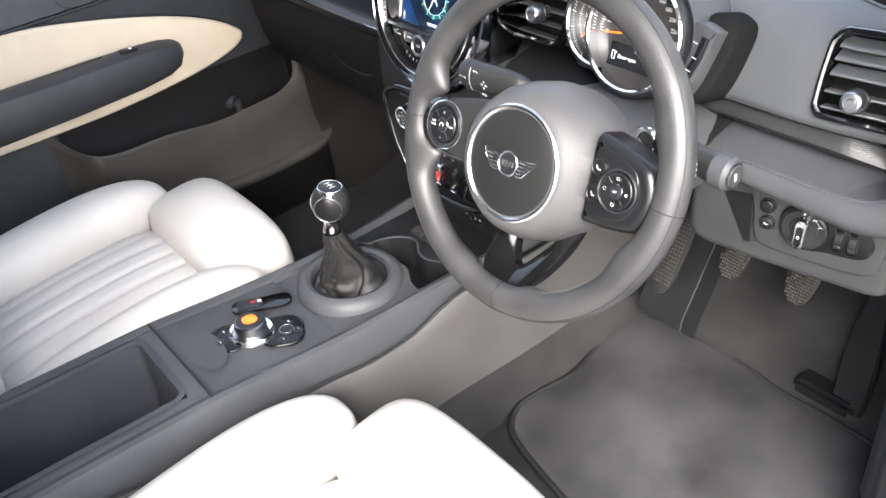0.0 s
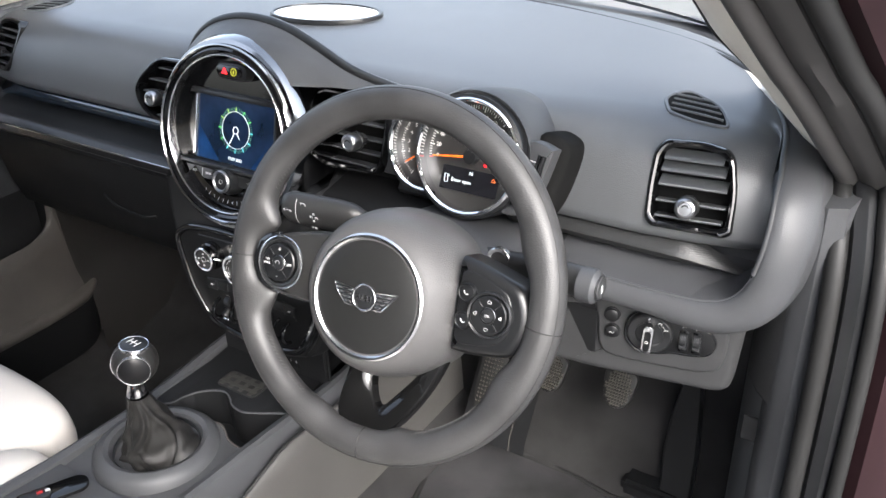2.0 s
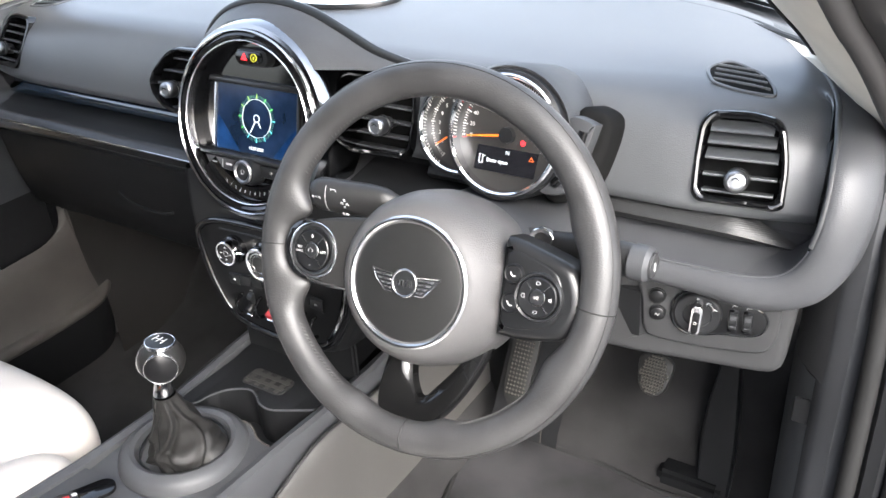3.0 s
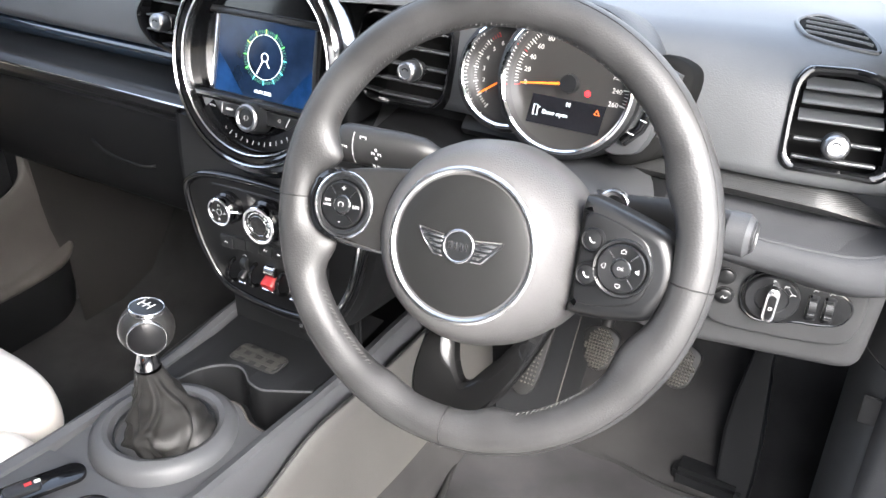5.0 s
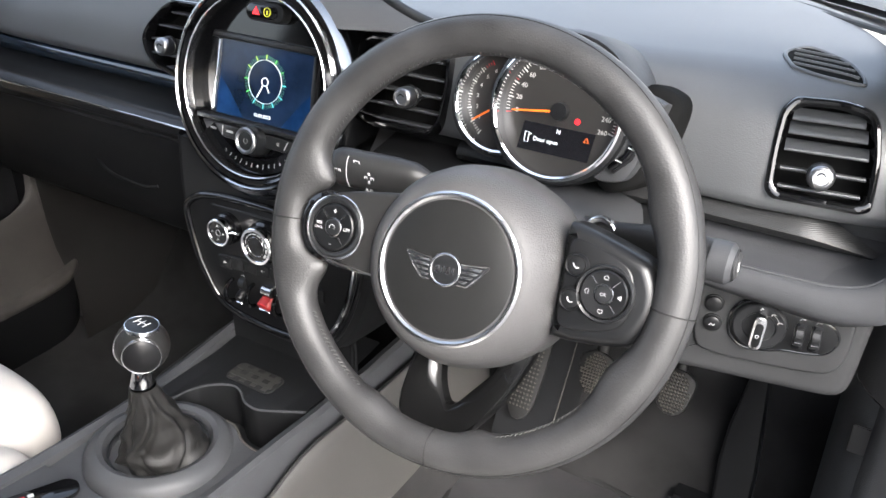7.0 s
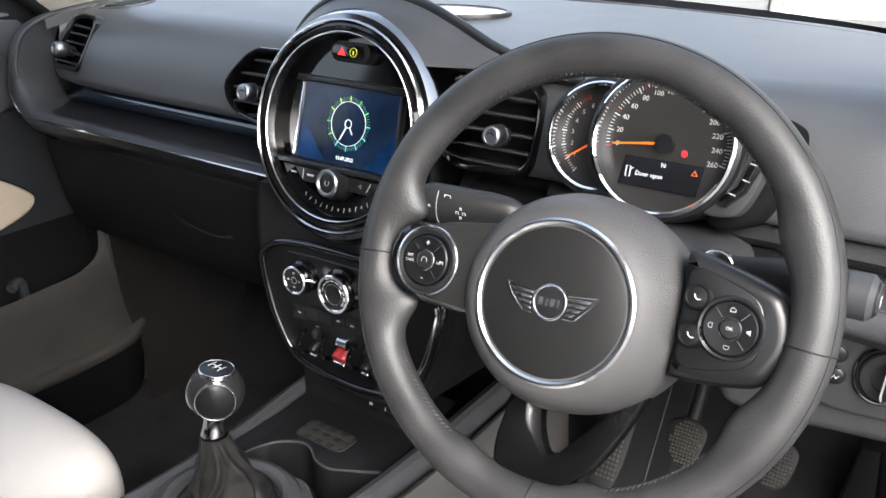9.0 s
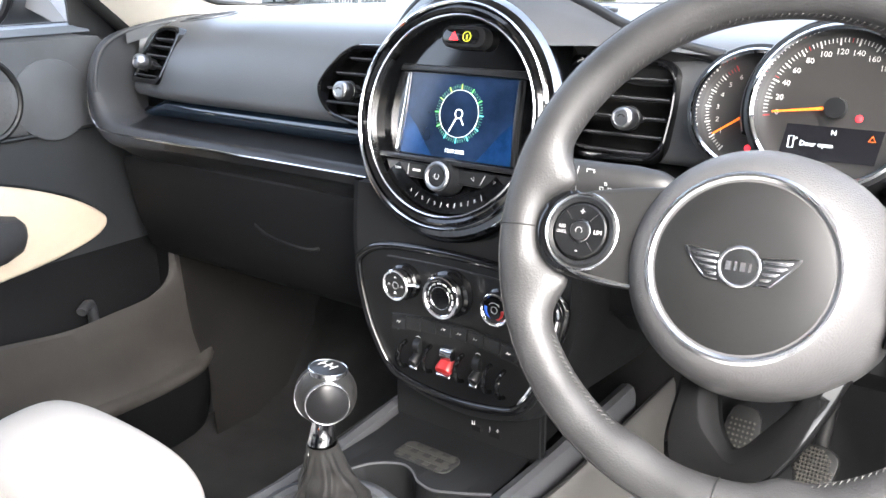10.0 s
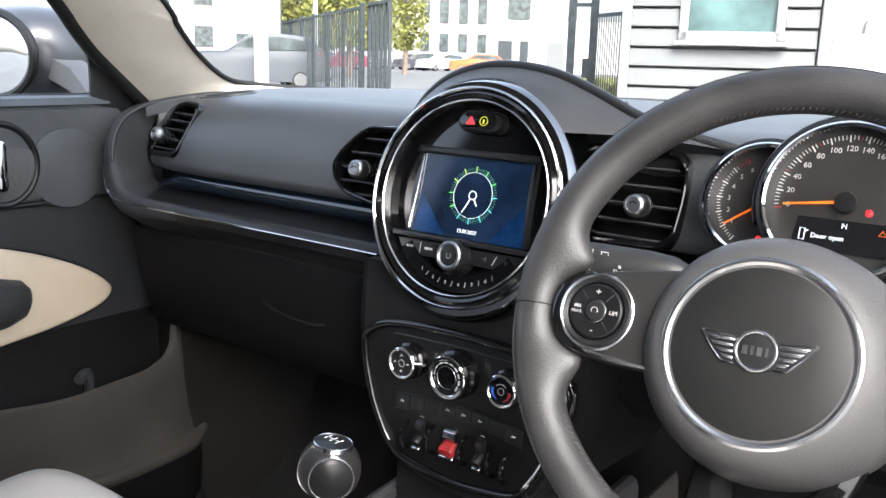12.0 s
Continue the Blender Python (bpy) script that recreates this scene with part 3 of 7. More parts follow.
for r_ in (0.0036, 0.0075):
    part("mark", tube([(0.0645 + r_ * math.cos(radians(a)), 0.048 + r_ * math.sin(radians(a)), 0.0222) for a in (range(0, 361, 20) if r_ < 0.005 else range(40, 141, 10))], 0.0003, 5, m=PANEL), WHITEPRINT, kn)
part("button_step", strip([[(x, y - 0.00045 * (x / 0.02) ** 2, h_) for y, h_ in ((0.0135, 0.0005), (0.0125, 0.0045), (-0.0055, 0.0048), (-0.0070, 0.0010))] for x in [-0.083 + 0.166 * k / 20 for k in range(21)]], m=PANEL), SATIN, climate, "curved row of flat buttons")
for k in range(8):
    bx, by = -0.0717 + 0.0207 * k, 0.0040 - 0.00045 * ((-0.0717 + 0.0207 * k) / 0.02) ** 2
    b_ = part("button", rbox(0.0198, 0.0150, 0.0022, 0.0008, PANEL @ at2(bx, by, 0.0038)), SATIN, climate)
    if k in (0, 3, 4, 5, 7):
        part("mark", tube([(bx - 0.0025, by - 0.001, 0.0062), (bx - 0.001, by + 0.0014, 0.0062), (bx + 0.001, by - 0.0008, 0.0062), (bx + 0.0025, by + 0.001, 0.0062)], 0.00045, 5, m=PANEL), WHITEPRINT, b_)
for x, red in ((-0.046, False), (-0.005, True), (0.034, False)):
    y = -0.034 - 0.9 * x * x
    w_ = 0.021 if red else 0.012
    tm = PANEL @ at2(x, y) @ Matrix.Rotation(radians(30), 4, "X")
    t_ = part("toggle", rbox(w_, 0.013, 0.016, 0.0035, tm), RED if red else BLACK, climate, "red start toggle switch" if red else "black toggle switch")
    part("tip", rbox(w_ * 0.92, 0.0045, 0.003, 0.001, tm @ at2(0, -0.0055, 0.0145)), CHROME if red else SATINCHROME, t_, "chrome tip")
    part("pivot", lathe([(0.006, -w_ * 0.40), (0.0085, -w_ * 0.34), (0.0085, w_ * 0.34), (0.006, w_ * 0.40)], 24, PANEL @ at2(x, y + 0.010, 0.001) @ Matrix.Rotation(radians(90), 4, "Y")), DARKCHROME if red else SATIN, t_, "round toggle pivot")
    if not red:
        part("mark", tube([(x - 0.003, y + 0.021, 0.0028), (x, y + 0.0222, 0.0028), (x + 0.003, y + 0.021, 0.0028)], 0.0004, 5, m=PANEL), WHITEPRINT, t_)
for gx in (-0.064, -0.029, 0.014, 0.050, 0.067):
    y = -0.036 - 0.9 * gx * gx
    part("guard", tube(spline([(gx, y + 0.016, 0.0), (gx, y + 0.012, 0.012), (gx, y, 0.017), (gx, y - 0.011, 0.011), (gx, y - 0.015, 0.0)], 12), 0.0026, 8, m=PANEL), GLOSS, climate, "gloss black guard hoop")

# upright fascia under the panel, with its sockets
fascia = part("lower_fascia", box(0.206, 0.012, 0.125, (0.004, 0.206, 0.309), bevel=0.004), DULL, stack, "dark upright fascia below the climate panel")
for x, w_ in ((0.022, 0.013), (0.047, 0.016)):
    part("socket", box(w_, 0.003, 0.008, (x, 0.1995, 0.270), bevel=0.001), DUCT, fascia, "small dark socket")
for x, z, w_, h_ in ((0.0155, 0.2755, 0.0008, 0.005), (0.0185, 0.2755, 0.0008, 0.005), (0.0395, 0.2735, 0.0006, 0.008), (0.0500, 0.2745, 0.0008, 0.007), (0.0500, 0.2755, 0.0026, 0.0012)):
    part("mark", box(w_, 0.0006, h_, (x, 0.1992, z)), WHITEPRINT, fascia)

# ---- round central display ----
DISP = face_on((0.003, 0.182, 0.6265), 14)
IN = DISP @ Matrix.Translation((0.0, 0.0, -0.012))
LOW = DISP @ Matrix.Translation((0.0, 0.0, -0.004))
disp = thing("central_display", "round chrome-ringed central display showing a clock", "display")
ARCH = [(0.245, 0.262, 0.690), (0.205, 0.254, 0.699), (0.158, 0.246, 0.714), (0.115, 0.246, 0.733), (0.067, 0.249, 0.7505), (0.018, 0.251, 0.7585), (-0.030, 0.250, 0.7565), (-0.075, 0.249, 0.7415), (-0.110, 0.248, 0.712), (-0.130, 0.246, 0.672), (-0.134, 0.24, 0.63), (-0.126, 0.23, 0.58), (-0.10, 0.22, 0.54)]
arch = spline(ARCH, 60)
hood_rows = []
for k, e_ in enumerate(arch):
    a = radians(38 + 182 * k / 59)
    r0 = DISP @ Vector((0.1180 * math.cos(a), 0.1180 * math.sin(a), 0.002))
    r1 = DISP @ Vector((0.1235 * math.cos(a), 0.1235 * math.sin(a), -0.004))
    up = Vector((0, 0, 0.004))
    hood_rows.append([r0, r1, r1.lerp(e_, 0.35) + up * 0.8, r1.lerp(e_, 0.7) + up * 0.6, e_, e_ + Vector((0, 0.006, -0.004)), e_ + Vector((0, 0.012, -0.02)), e_ + Vector((0, 0.03, -0.06))])
part("hood", strip(hood_rows), GREY, disp, "soft black hood arching over the ring")
part("hood_edge", tube([v + Vector((0, 0.005, 0.0)) for v in arch], 0.0068, 12), SATIN, disp, "black edge of the hood")
part("shroud", lathe([(0.113, -0.02), (0.1145, 0.004), (0.1200, 0.003), (0.1265, -0.008), (0.1275, -0.03), (0.124, -0.07)], 72, DISP, caps=False), mat("smoked_chrome", (0.22, 0.223, 0.23), 0.12, metal=1.0, vary=0.1), disp, "dark reflecting chrome outer flank")
part("outer_ring", ring_bm(0.1106, 0.1142, -0.02, 0.0105, 0.0016, 80, DISP), DARKCHROME, disp, "bright chrome outer ring")
part("band", lathe([(0.1105, 0.008), (0.1065, 0.0105), (0.1030, 0.008), (0.1020, 0.002)], 80, DISP, caps=False), GLOSS, disp, "gloss black band between the rings")
part("inner_ring", ring_bm(0.0994, 0.1018, -0.01, 0.009, 0.0010, 80, DISP), SATINCHROME, disp, "slim chrome inner ring")
part("face", lathe([(0.0990, -0.004), (0.0985, -0.016), (0.0001, -0.0165)], 64, DISP, caps=False), GLOSS, disp, "gloss black recessed face")
# recessed frame of the screen
SCREEN = mat("lit_screen", (0.006, 0.012, 0.028), 0.10, emit=(0.002, 0.020, 0.056), power=0.021, vary=0.6, vscale=16, spec=0.3)
fr = [(-0.0735, -0.0425), (0.0735, -0.0425), (0.0735, 0.049), (-0.0735, 0.049)]
part("frame", prism(round_poly(fr, 0.006), -0.0045, -0.0030, 0.001, IN), SATIN, disp, "satin black screen frame")
part("frame_top", prism([(-0.078, 0.0445), (0.078, 0.0445), (0.075, 0.0515), (-0.075, 0.0515)], -0.0040, 0.004, 0.002, IN), SATIN, disp, "dark upper lip")
for sx in (-1, 1):
    part("frame_side", prism([(sx * 0.0760, -0.0410), (sx * 0.0700, -0.0410), (sx * 0.0665, 0.0), (sx * 0.0665, 0.043), (sx * 0.0705, 0.043), (sx * 0.0725, 0.0)], -0.004, 0.0005, 0.0015, IN), SATINCHROME if sx < 0 else SATIN, disp, "bright bevelled side" if sx < 0 else "dark bevelled side")
scr = part("screen", prism([(-0.0700, -0.0410), (0.0700, -0.0410), (0.0665, 0.0), (0.0665, 0.0435), (-0.0665, 0.0435), (-0.0665, 0.0)], -0.0030, -0.0022, 0.0, IN), SCREEN, disp, "lit dark blue screen")
DEEPBLUE = mat("lit_blue_glow", (0.006, 0.02, 0.06), 0.10, emit=(0.001, 0.05, 0.18), power=0.030, vary=0.5, vscale=30, spec=0.3)
for sx in (-1, 1):
    part("blue_field", prism([(sx * 0.0690, -0.0405), (sx * 0.028, -0.0405), (sx * 0.052, -0.012), (sx * 0.0660, 0.002)], -0.0022, -0.0019, 0.0, IN), DEEPBLUE, scr)
CLOCK_G = mat("clock_green", (0.1, 0.5, 0.1), 0.4, emit=(0.16, 0.8, 0.10), power=0.14)
CLOCK_Y = mat("clock_lime", (0.3, 0.5, 0.1), 0.4, emit=(0.45, 0.8, 0.06), power=0.14)
CLOCK_B = mat("clock_cyan", (0.1, 0.5, 0.5), 0.4, emit=(0.10, 0.65, 0.62), power=0.14)
CLOCK_D = mat("clock_dim", (0.05, 0.2, 0.12), 0.4, emit=(0.06, 0.30, 0.20), power=0.07)
CLOCK_W = mat("clock_white", (0.7, 0.7, 0.7), 0.4, emit=(0.75, 0.9, 0.9), power=0.14)
CX, CY = 0.0, 0.005
for k in range(60):
    a = 2 * math.pi * k / 60
    long = k % 5 == 0
    r0, r1 = (0.0243, 0.0300) if long else (0.0258, 0.0292)
    d_ = math.cos(a - radians(115))
    m_ = IN @ at2(CX, CY, -0.0020) @ Matrix.Rotation(a, 4, "Z") @ at2((r0 + r1) / 2, 0)
    part("tick", box(r1 - r0, 0.0011 if long else 0.0004, 0.0003, m=m_), CLOCK_D if not long else CLOCK_Y if d_ > 0.6 else CLOCK_G if d_ > -0.2 else CLOCK_B, scr)
part("dial_line", ring_bm(0.0238, 0.0242, -0.0022, -0.0017, 0.0001, 60, IN @ at2(CX, CY)), CLOCK_W, scr)
part("hand_hub", ring_bm(0.0041, 0.0049, -0.0022, -0.0016, 0.0001, 24, IN @ at2(CX, CY)), CLOCK_W, scr)
for a, l in ((-118, 0.0215), (-57, 0.0130)):
    part("hand", box(l - 0.0048, 0.0012, 0.0003, m=IN @ at2(CX, CY, -0.0018) @ Matrix.Rotation(radians(a), 4, "Z") @ at2((l + 0.0048) / 2, 0)), CLOCK_W, scr)
part("date", text_bm("13.09.2022", 0.0056, IN @ at2(0.0, -0.0335, -0.0018)), CLOCK_W, scr)
hzb = part("hazard_bezel", prism(rrect(0.054, 0.0215, 0.0105, 6, 0.001, 0.0805), -0.018, -0.002, 0.003, DISP), SATIN, disp, "black oval switch bezel")
part("hazard_switch", prism(rrect(0.044, 0.0145, 0.007, 6, -0.001, 0.0805), -0.004, -0.0008, 0.001, DISP), GLOSS, hzb, "gloss black rocker")
LAMP_R = mat("red_lamp", (0.5, 0.01, 0.01), 0.4, emit=(1.0, 0.02, 0.03), power=0.30)
LAMP_Y = mat("yellow_lamp", (0.4, 0.4, 0.02), 0.4, emit=(0.75, 0.75, 0.05), power=0.06)
part("warning_triangle", prism([(-0.0140, 0.0765), (-0.0035, 0.0765), (-0.0088, 0.0850)], -0.0008, -0.0002, 0, DISP), LAMP_R, hzb, "glowing red warning triangle")
part("airbag_lamp", ring_bm(0.0042, 0.0050, -0.0008, -0.0002, 0.0001, 24, DISP @ at2(0.0070, 0.0805)), LAMP_Y, hzb, "yellow ring lamp")
part("airbag_lamp", box(0.0018, 0.0042, 0.0004, (0.0070, 0.0800, -0.0005), DISP), LAMP_Y, hzb)
part("ledge", prism([(-0.0855, -0.0475), (0.0855, -0.0475), (0.0865, -0.0425), (-0.0865, -0.0425)], -0.012, 0.004, 0.0015, LOW), SATIN, disp, "thin ledge below the screen")
bar_ = part("button_bar", prism([(-0.0700, -0.0655), (0.0700, -0.0655), (0.0800, -0.0500), (-0.0800, -0.0500)], -0.012, 0.0, 0.0015, LOW), SATIN, disp, "row of black push buttons")
for x in (-0.048, 0.046):
    part("divider", box(0.0009, 0.011, 0.0006, (x, -0.0575, 0.0003), LOW @ Matrix.Translation((x, -0.0575, 0)) @ Matrix.Rotation(radians(-25 if x > 0 else 0), 4, "Z") @ Matrix.Translation((-x, 0.0575, 0))), WHITEPRINT, bar_)
for x, w in ((-0.062, 0.009), (-0.037, 0.010)):
    part("mark", box(w, 0.0024, 0.0004, (x, -0.0575, 0.0003), LOW), WHITEPRINT, bar_)
for x, sx in ((0.034, -1), (0.060, 1)):
    part("mark", tube([(x - sx * 0.0015, -0.0595, 0.0003), (x + sx * 0.002, -0.0575, 0.0003), (x - sx * 0.0015, -0.0555, 0.0003)], 0.0003, 5, closed=True, m=LOW), WHITEPRINT, bar_)
vol = part("volume_knob", lathe([(0.0195, -0.010), (0.0190, 0.000), (0.0165, 0.004), (0.0160, 0.011), (0.0105, 0.0125), (0.0001, 0.0122)], 40, LOW @ at2(-0.0015, -0.0600)), SATIN, disp, "round volume knob")
part("rim", ring_bm(0.0105, 0.0150, 0.009, 0.0145, 0.0015, 40, LOW @ at2(-0.0015, -0.0600)), BRUSHED, vol, "chrome rim")
part("mark", tube([(0.0028 * math.cos(radians(a)), 0.0028 * math.sin(radians(a)), 0.0127) for a in range(-240, 61, 20)], 0.0003, 5, m=LOW @ at2(-0.0015, -0.0600)), WHITEPRINT, vol)
part("preset_bar", strip([[(r_ * math.cos(radians(a)), r_ * math.sin(radians(a)), h_) for r_, h_ in ((0.0985, -0.010), (0.0970, 0.0005), (0.0800, 0.0005), (0.0790, -0.010))] for a in range(-140, -39, 4)], m=LOW), GLOSS, disp, "curved row of preset buttons")
for k in range(6):
    a = radians(-90 + (k - 2.5) * 10.8)
    part("preset_digit", text_bm(str(k + 1), 0.0052, LOW @ at2(0.0885 * math.cos(a), 0.0885 * math.sin(a), 0.0008)), WHITEPRINT, disp)
    a += radians(5.4)
    part("preset_mark", box(0.0005, 0.0055, 0.0004, m=LOW @ at2(0.0885 * math.cos(a), 0.0885 * math.sin(a), 0.0008) @ Matrix.Rotation(a + radians(75), 4, "Z")), WHITEPRINT, disp)

# ---- air vents ----


def vent(m, outline, slats, knob_at, label, proud=0.006, slat_skin=GREY, out=0.0):
    """A vent: gloss surround, dark duct, curved slats from (left, right, height, drop), adjuster knob."""
    v = thing("air_vent", label, "air vent", "air vents of the dashboard")
    o = round_poly(outline, 0.014, 6)
    n = len(o)
    cx, cy = sum(p[0] for p in o) / n, sum(p[1] for p in o) / n
    wx, wy = max(p[0] for p in o) - min(p[0] for p in o), max(p[1] for p in o) - min(p[1] for p in o)

    def inset(d, z):
        return [(cx + (x - cx) * (1 - 2 * d / wx), cy + (y - cy) * (1 - 2 * d / wy), z) for x, y in o]
    part("surround", strip([inset(-0.001, -0.012), inset(0.0, proud * 0.5), inset(0.0015, proud * 0.9), inset(0.0035, proud), inset(0.0060, proud * 0.8), inset(0.0075, 0.0), inset(0.0080, -0.012), inset(0.0085, -0.026)], close_v=True, m=m), GLOSS, v, "gloss black surround")
    part("duct", prism([(x, y) for x, y, z in inset(0.008, 0)], -0.028, -0.025, 0.0, m), DUCT, v, "dark duct opening")
    for xl, xr, y, drop in slats:
        sec = [(y + drop, -0.016), (y + drop * 0.62, -0.009), (y + drop * 0.22, -0.003), (y, 0.0), (y - 0.0014, 0.0004), (y - 0.0024, -0.0006), (y + drop * 0.22 - 0.003, -0.005), (y + drop - 0.003, -0.0165)]
        part("slat", strip([[(x, yy, zz + out) for yy, zz in sec] for x in (xl, lerp(xl, xr, 0.03), lerp(xl, xr, 0.97), xr)], close_v=True, cap=True, m=m), slat_skin, v)
    kx, ky, kz = knob_at
    st = m @ at2(kx, ky, kz) @ Matrix.Rotation(radians(6), 4, "X")
    part("stem", box(0.020, 0.006, 0.016, (kx, ky + 0.001, kz - 0.010), m, 0.002), SATIN, v, "black knob carrier")
    kb = part("knob", lathe([(0.0075, -0.012), (0.0085, -0.002), (0.0105, 0.002), (0.0112, 0.010), (0.0106, 0.0160), (0.0090, 0.0182), (0.0070, 0.0188), (0.0064, 0.0178), (0.0001, 0.0180)], 32, st), BRUSHED, v, "satin chrome adjuster knob")
    part("collar", ring_bm(0.0100, 0.0118, -0.0005, 0.0035, 0.001, 28, st), SATIN, kb)
    part("mark", tube([(0.0036 * math.cos(radians(a)), 0.0036 * math.sin(radians(a)), 0.0183) for a in range(20, 161, 14)], 0.0007, 6, m=st), BLACK, kb)
    return v


SIDE_SLATS = [(-0.0345, 0.0235, 0.0300, 0.0100), (-0.0355, 0.0275, 0.0180, 0.0100), (-0.0360, 0.0310, 0.0035, 0.0095), (-0.0360, 0.0325, -0.0130, 0.0020), (-0.0350, 0.0310, -0.0285, 0.0020)]
# Driver-side slats use the paler SOFT to stand for light caught on them.
vent(OPENINGS[0][0], OPENINGS[0][1], SIDE_SLATS, (-0.003, -0.0165, 0.010), "rectangular gloss black side vent with five slats", slat_skin=SOFT, out=0.0045)
vent(*OPENINGS[1], [(-b * 0.92 + 0.30 * y, -a * 0.92 + 0.30 * y, y * 0.96, 0.001) for a, b, y, d in SIDE_SLATS], (-0.006, -0.012, 0.006), "gloss black vent at the passenger end of the dash", 0.002)
vent(*OPENINGS[2], [(-0.020, 0.055, 0.027, 0.001), (-0.040, 0.058, 0.009, 0.001), (-0.052, 0.058, -0.009, 0.001), (-0.050, 0.058, -0.026, 0.001), (-0.032, 0.058, -0.041, 0.001)], (-0.005, -0.0135, 0.012), "gloss black vent with cut corners beside the display")
vent(*OPENINGS[3], [(-0.058, 0.040, 0.026, 0.001), (-0.058, 0.044, 0.008, 0.001), (-0.058, 0.044, -0.010, 0.001), (-0.058, 0.042, -0.027, 0.001), (-0.058, 0.034, -0.043, 0.001)], (0.0120, -0.0132, 0.010), "gloss black vent between display and instruments")

for s_ in (1, -1):
    g = thing("demister_grille", "small slatted demister grille on the dash top", "grille", "demister grilles")
    out = [(0.5150, 0.345), (0.5215, 0.364), (0.5335, 0.371), (0.5525, 0.362), (0.5745, 0.345), (0.5895, 0.318), (0.582, 0.312), (0.558, 0.311), (0.533, 0.316), (0.5255, 0.322)]
    cs = [(s_ * p.x, p.y) for p in closed_spline(out, 48)]
    part("rim", tube([(x, y, pad_top(x, y) + 0.0008) for x, y in cs], 0.0020, 8, closed=True), SOFT, g, "raised soft rim")
    # Black sheet laid on the padding for the shade inside the grille.
    part("opening", strip([[(s_ * 0.550 + (x - s_ * 0.550) * f, 0.338 + (y - 0.338) * f, pad_top(s_ * 0.550 + (x - s_ * 0.550) * f, 0.338 + (y - 0.338) * f) + 0.0012) for x, y in cs] for f in (0.02, 0.35, 0.7, 1.0)], close_v=True), DUCT, g, "black sheet for the shaded grille opening")
    for k in range(4):
        y = 0.3225 + 0.0115 * k
        xa = 0.5265 - 0.17 * (y - 0.322)
        xb = 0.5840 - 0.45 * (y - 0.322) - 4.0 * (y - 0.322) ** 2
        sl = [(s_ * lerp(xa, xb, t), y + 0.003 * (0.5 - t)) for t in (0, 0.33, 0.67, 1)]
        part("slat", strip([[(x, yy - 0.0010, pad_top(x, yy) + 0.0004), (x, yy - 0.0006, pad_top(x, yy) + 0.0030), (x, yy + 0.0006, pad_top(x, yy) + 0.0030), (x, yy + 0.0012, pad_top(x, yy) + 0.0004)] for x, yy in sl]), SOFT, g)

# ---- instruments ----
gauge = thing("instrument_cluster", "round speedometer and tachometer in chrome rings behind the wheel", "instrument cluster")
SPD = face_on((0.3590, 0.188, 0.6655), 17)
TAC = face_on((0.2910, 0.214, 0.654), 17)
DIAL = mat("dial_face", (0.021, 0.020, 0.019), 0.35, vary=0.1)
ORANGE = mat("orange_needle", (0.8, 0.152, 0.0114), 0.4, emit=(1.0, 0.16, 0.005), power=0.09)
for m_, r, nm in ((TAC, 0.0505, "tachometer"), (SPD, 0.0625, "speedometer")):
    d_ = part(nm, lathe([(r + 0.004, -0.10), (r + 0.005, -0.02), (r + 0.0035, 0.004), (r - 0.001, 0.006)], 64, m_, caps=False), SATIN, gauge, "black round housing")
    part("ring", ring_bm(r - 0.0045, r, -0.008, 0.008, 0.0018, 64, m_), CHROME, d_, "chrome ring")
    part("dial", lathe([(r - 0.004, -0.0085), (0.0001, -0.008)], 48, m_, caps=False), DIAL, d_, "dark grey printed dial")
sp = [o for o in gauge.children if o.name.startswith("speedometer")][0]
ta = [o for o in gauge.children if o.name.startswith("tachometer")][0]


def on_dial(a, r, z=-0.0076):
    return at2(r * math.cos(radians(a)), r * math.sin(radians(a)), z)


DIALPRINT = mat("dial_print", (0.48, 0.47, 0.45), 0.5)
for k in range(66):
    a = 190 - k * 3.12
    big = k % 5 == 0
    part("tick", box(0.0055 if big else 0.0035, 0.0011 if big else 0.0006, 0.0003, m=SPD @ Matrix.Rotation(radians(a), 4, "Z") @ at2(0.0515 if big else 0.0525, 0, -0.0076)), DIALPRINT if k % 11 or k > 40 else RED, sp)
for k in range(14):
    a = 188 - k * 15.6
    part("numeral", text_bm(str(20 * k), 0.0062, SPD @ on_dial(a, 0.0435)), DIALPRINT, sp)
part("needle", prism([(0.0, -0.0012), (-0.046, -0.0006), (-0.046, 0.0006), (0.0, 0.0012)], -0.003, -0.0018, 0.0, SPD @ Matrix.Rotation(radians(8), 4, "Z")), ORANGE, sp, "orange needle")
part("needle_cap", lathe([(0.0085, -0.0078), (0.0078, -0.001), (0.0001, -0.0005)], 24, SPD), SATIN, sp, "black needle cap")
part("display", prism([(-0.036, -0.040), (0.034, -0.040), (0.037, -0.014), (-0.033, -0.014)], -0.0078, -0.0070, 0.0, SPD), mat("lcd_black", (0.0076, 0.0076, 0.0095), 0.15), sp, "black message display")
part("words", text_bm("Door open", 0.0054, SPD @ at2(-0.0215, -0.0285, -0.0067), align="LEFT"), CLOCK_W, sp)
part("words", text_bm("N", 0.0056, SPD @ at2(0.002, -0.0185, -0.0067)), CLOCK_W, sp)
for pts in ([(-0.0300, -0.0325), (-0.0262, -0.0325), (-0.0262, -0.0235), (-0.0300, -0.0235)],):
    part("car_symbol", tube([(x, y, -0.0066) for x, y in pts], 0.0004, 6, closed=True, m=SPD), CLOCK_W, sp)
part("car_symbol", tube([(-0.0262, -0.026, -0.0066), (-0.0236, -0.0245, -0.0066)], 0.0004, 6, m=SPD), CLOCK_W, sp)
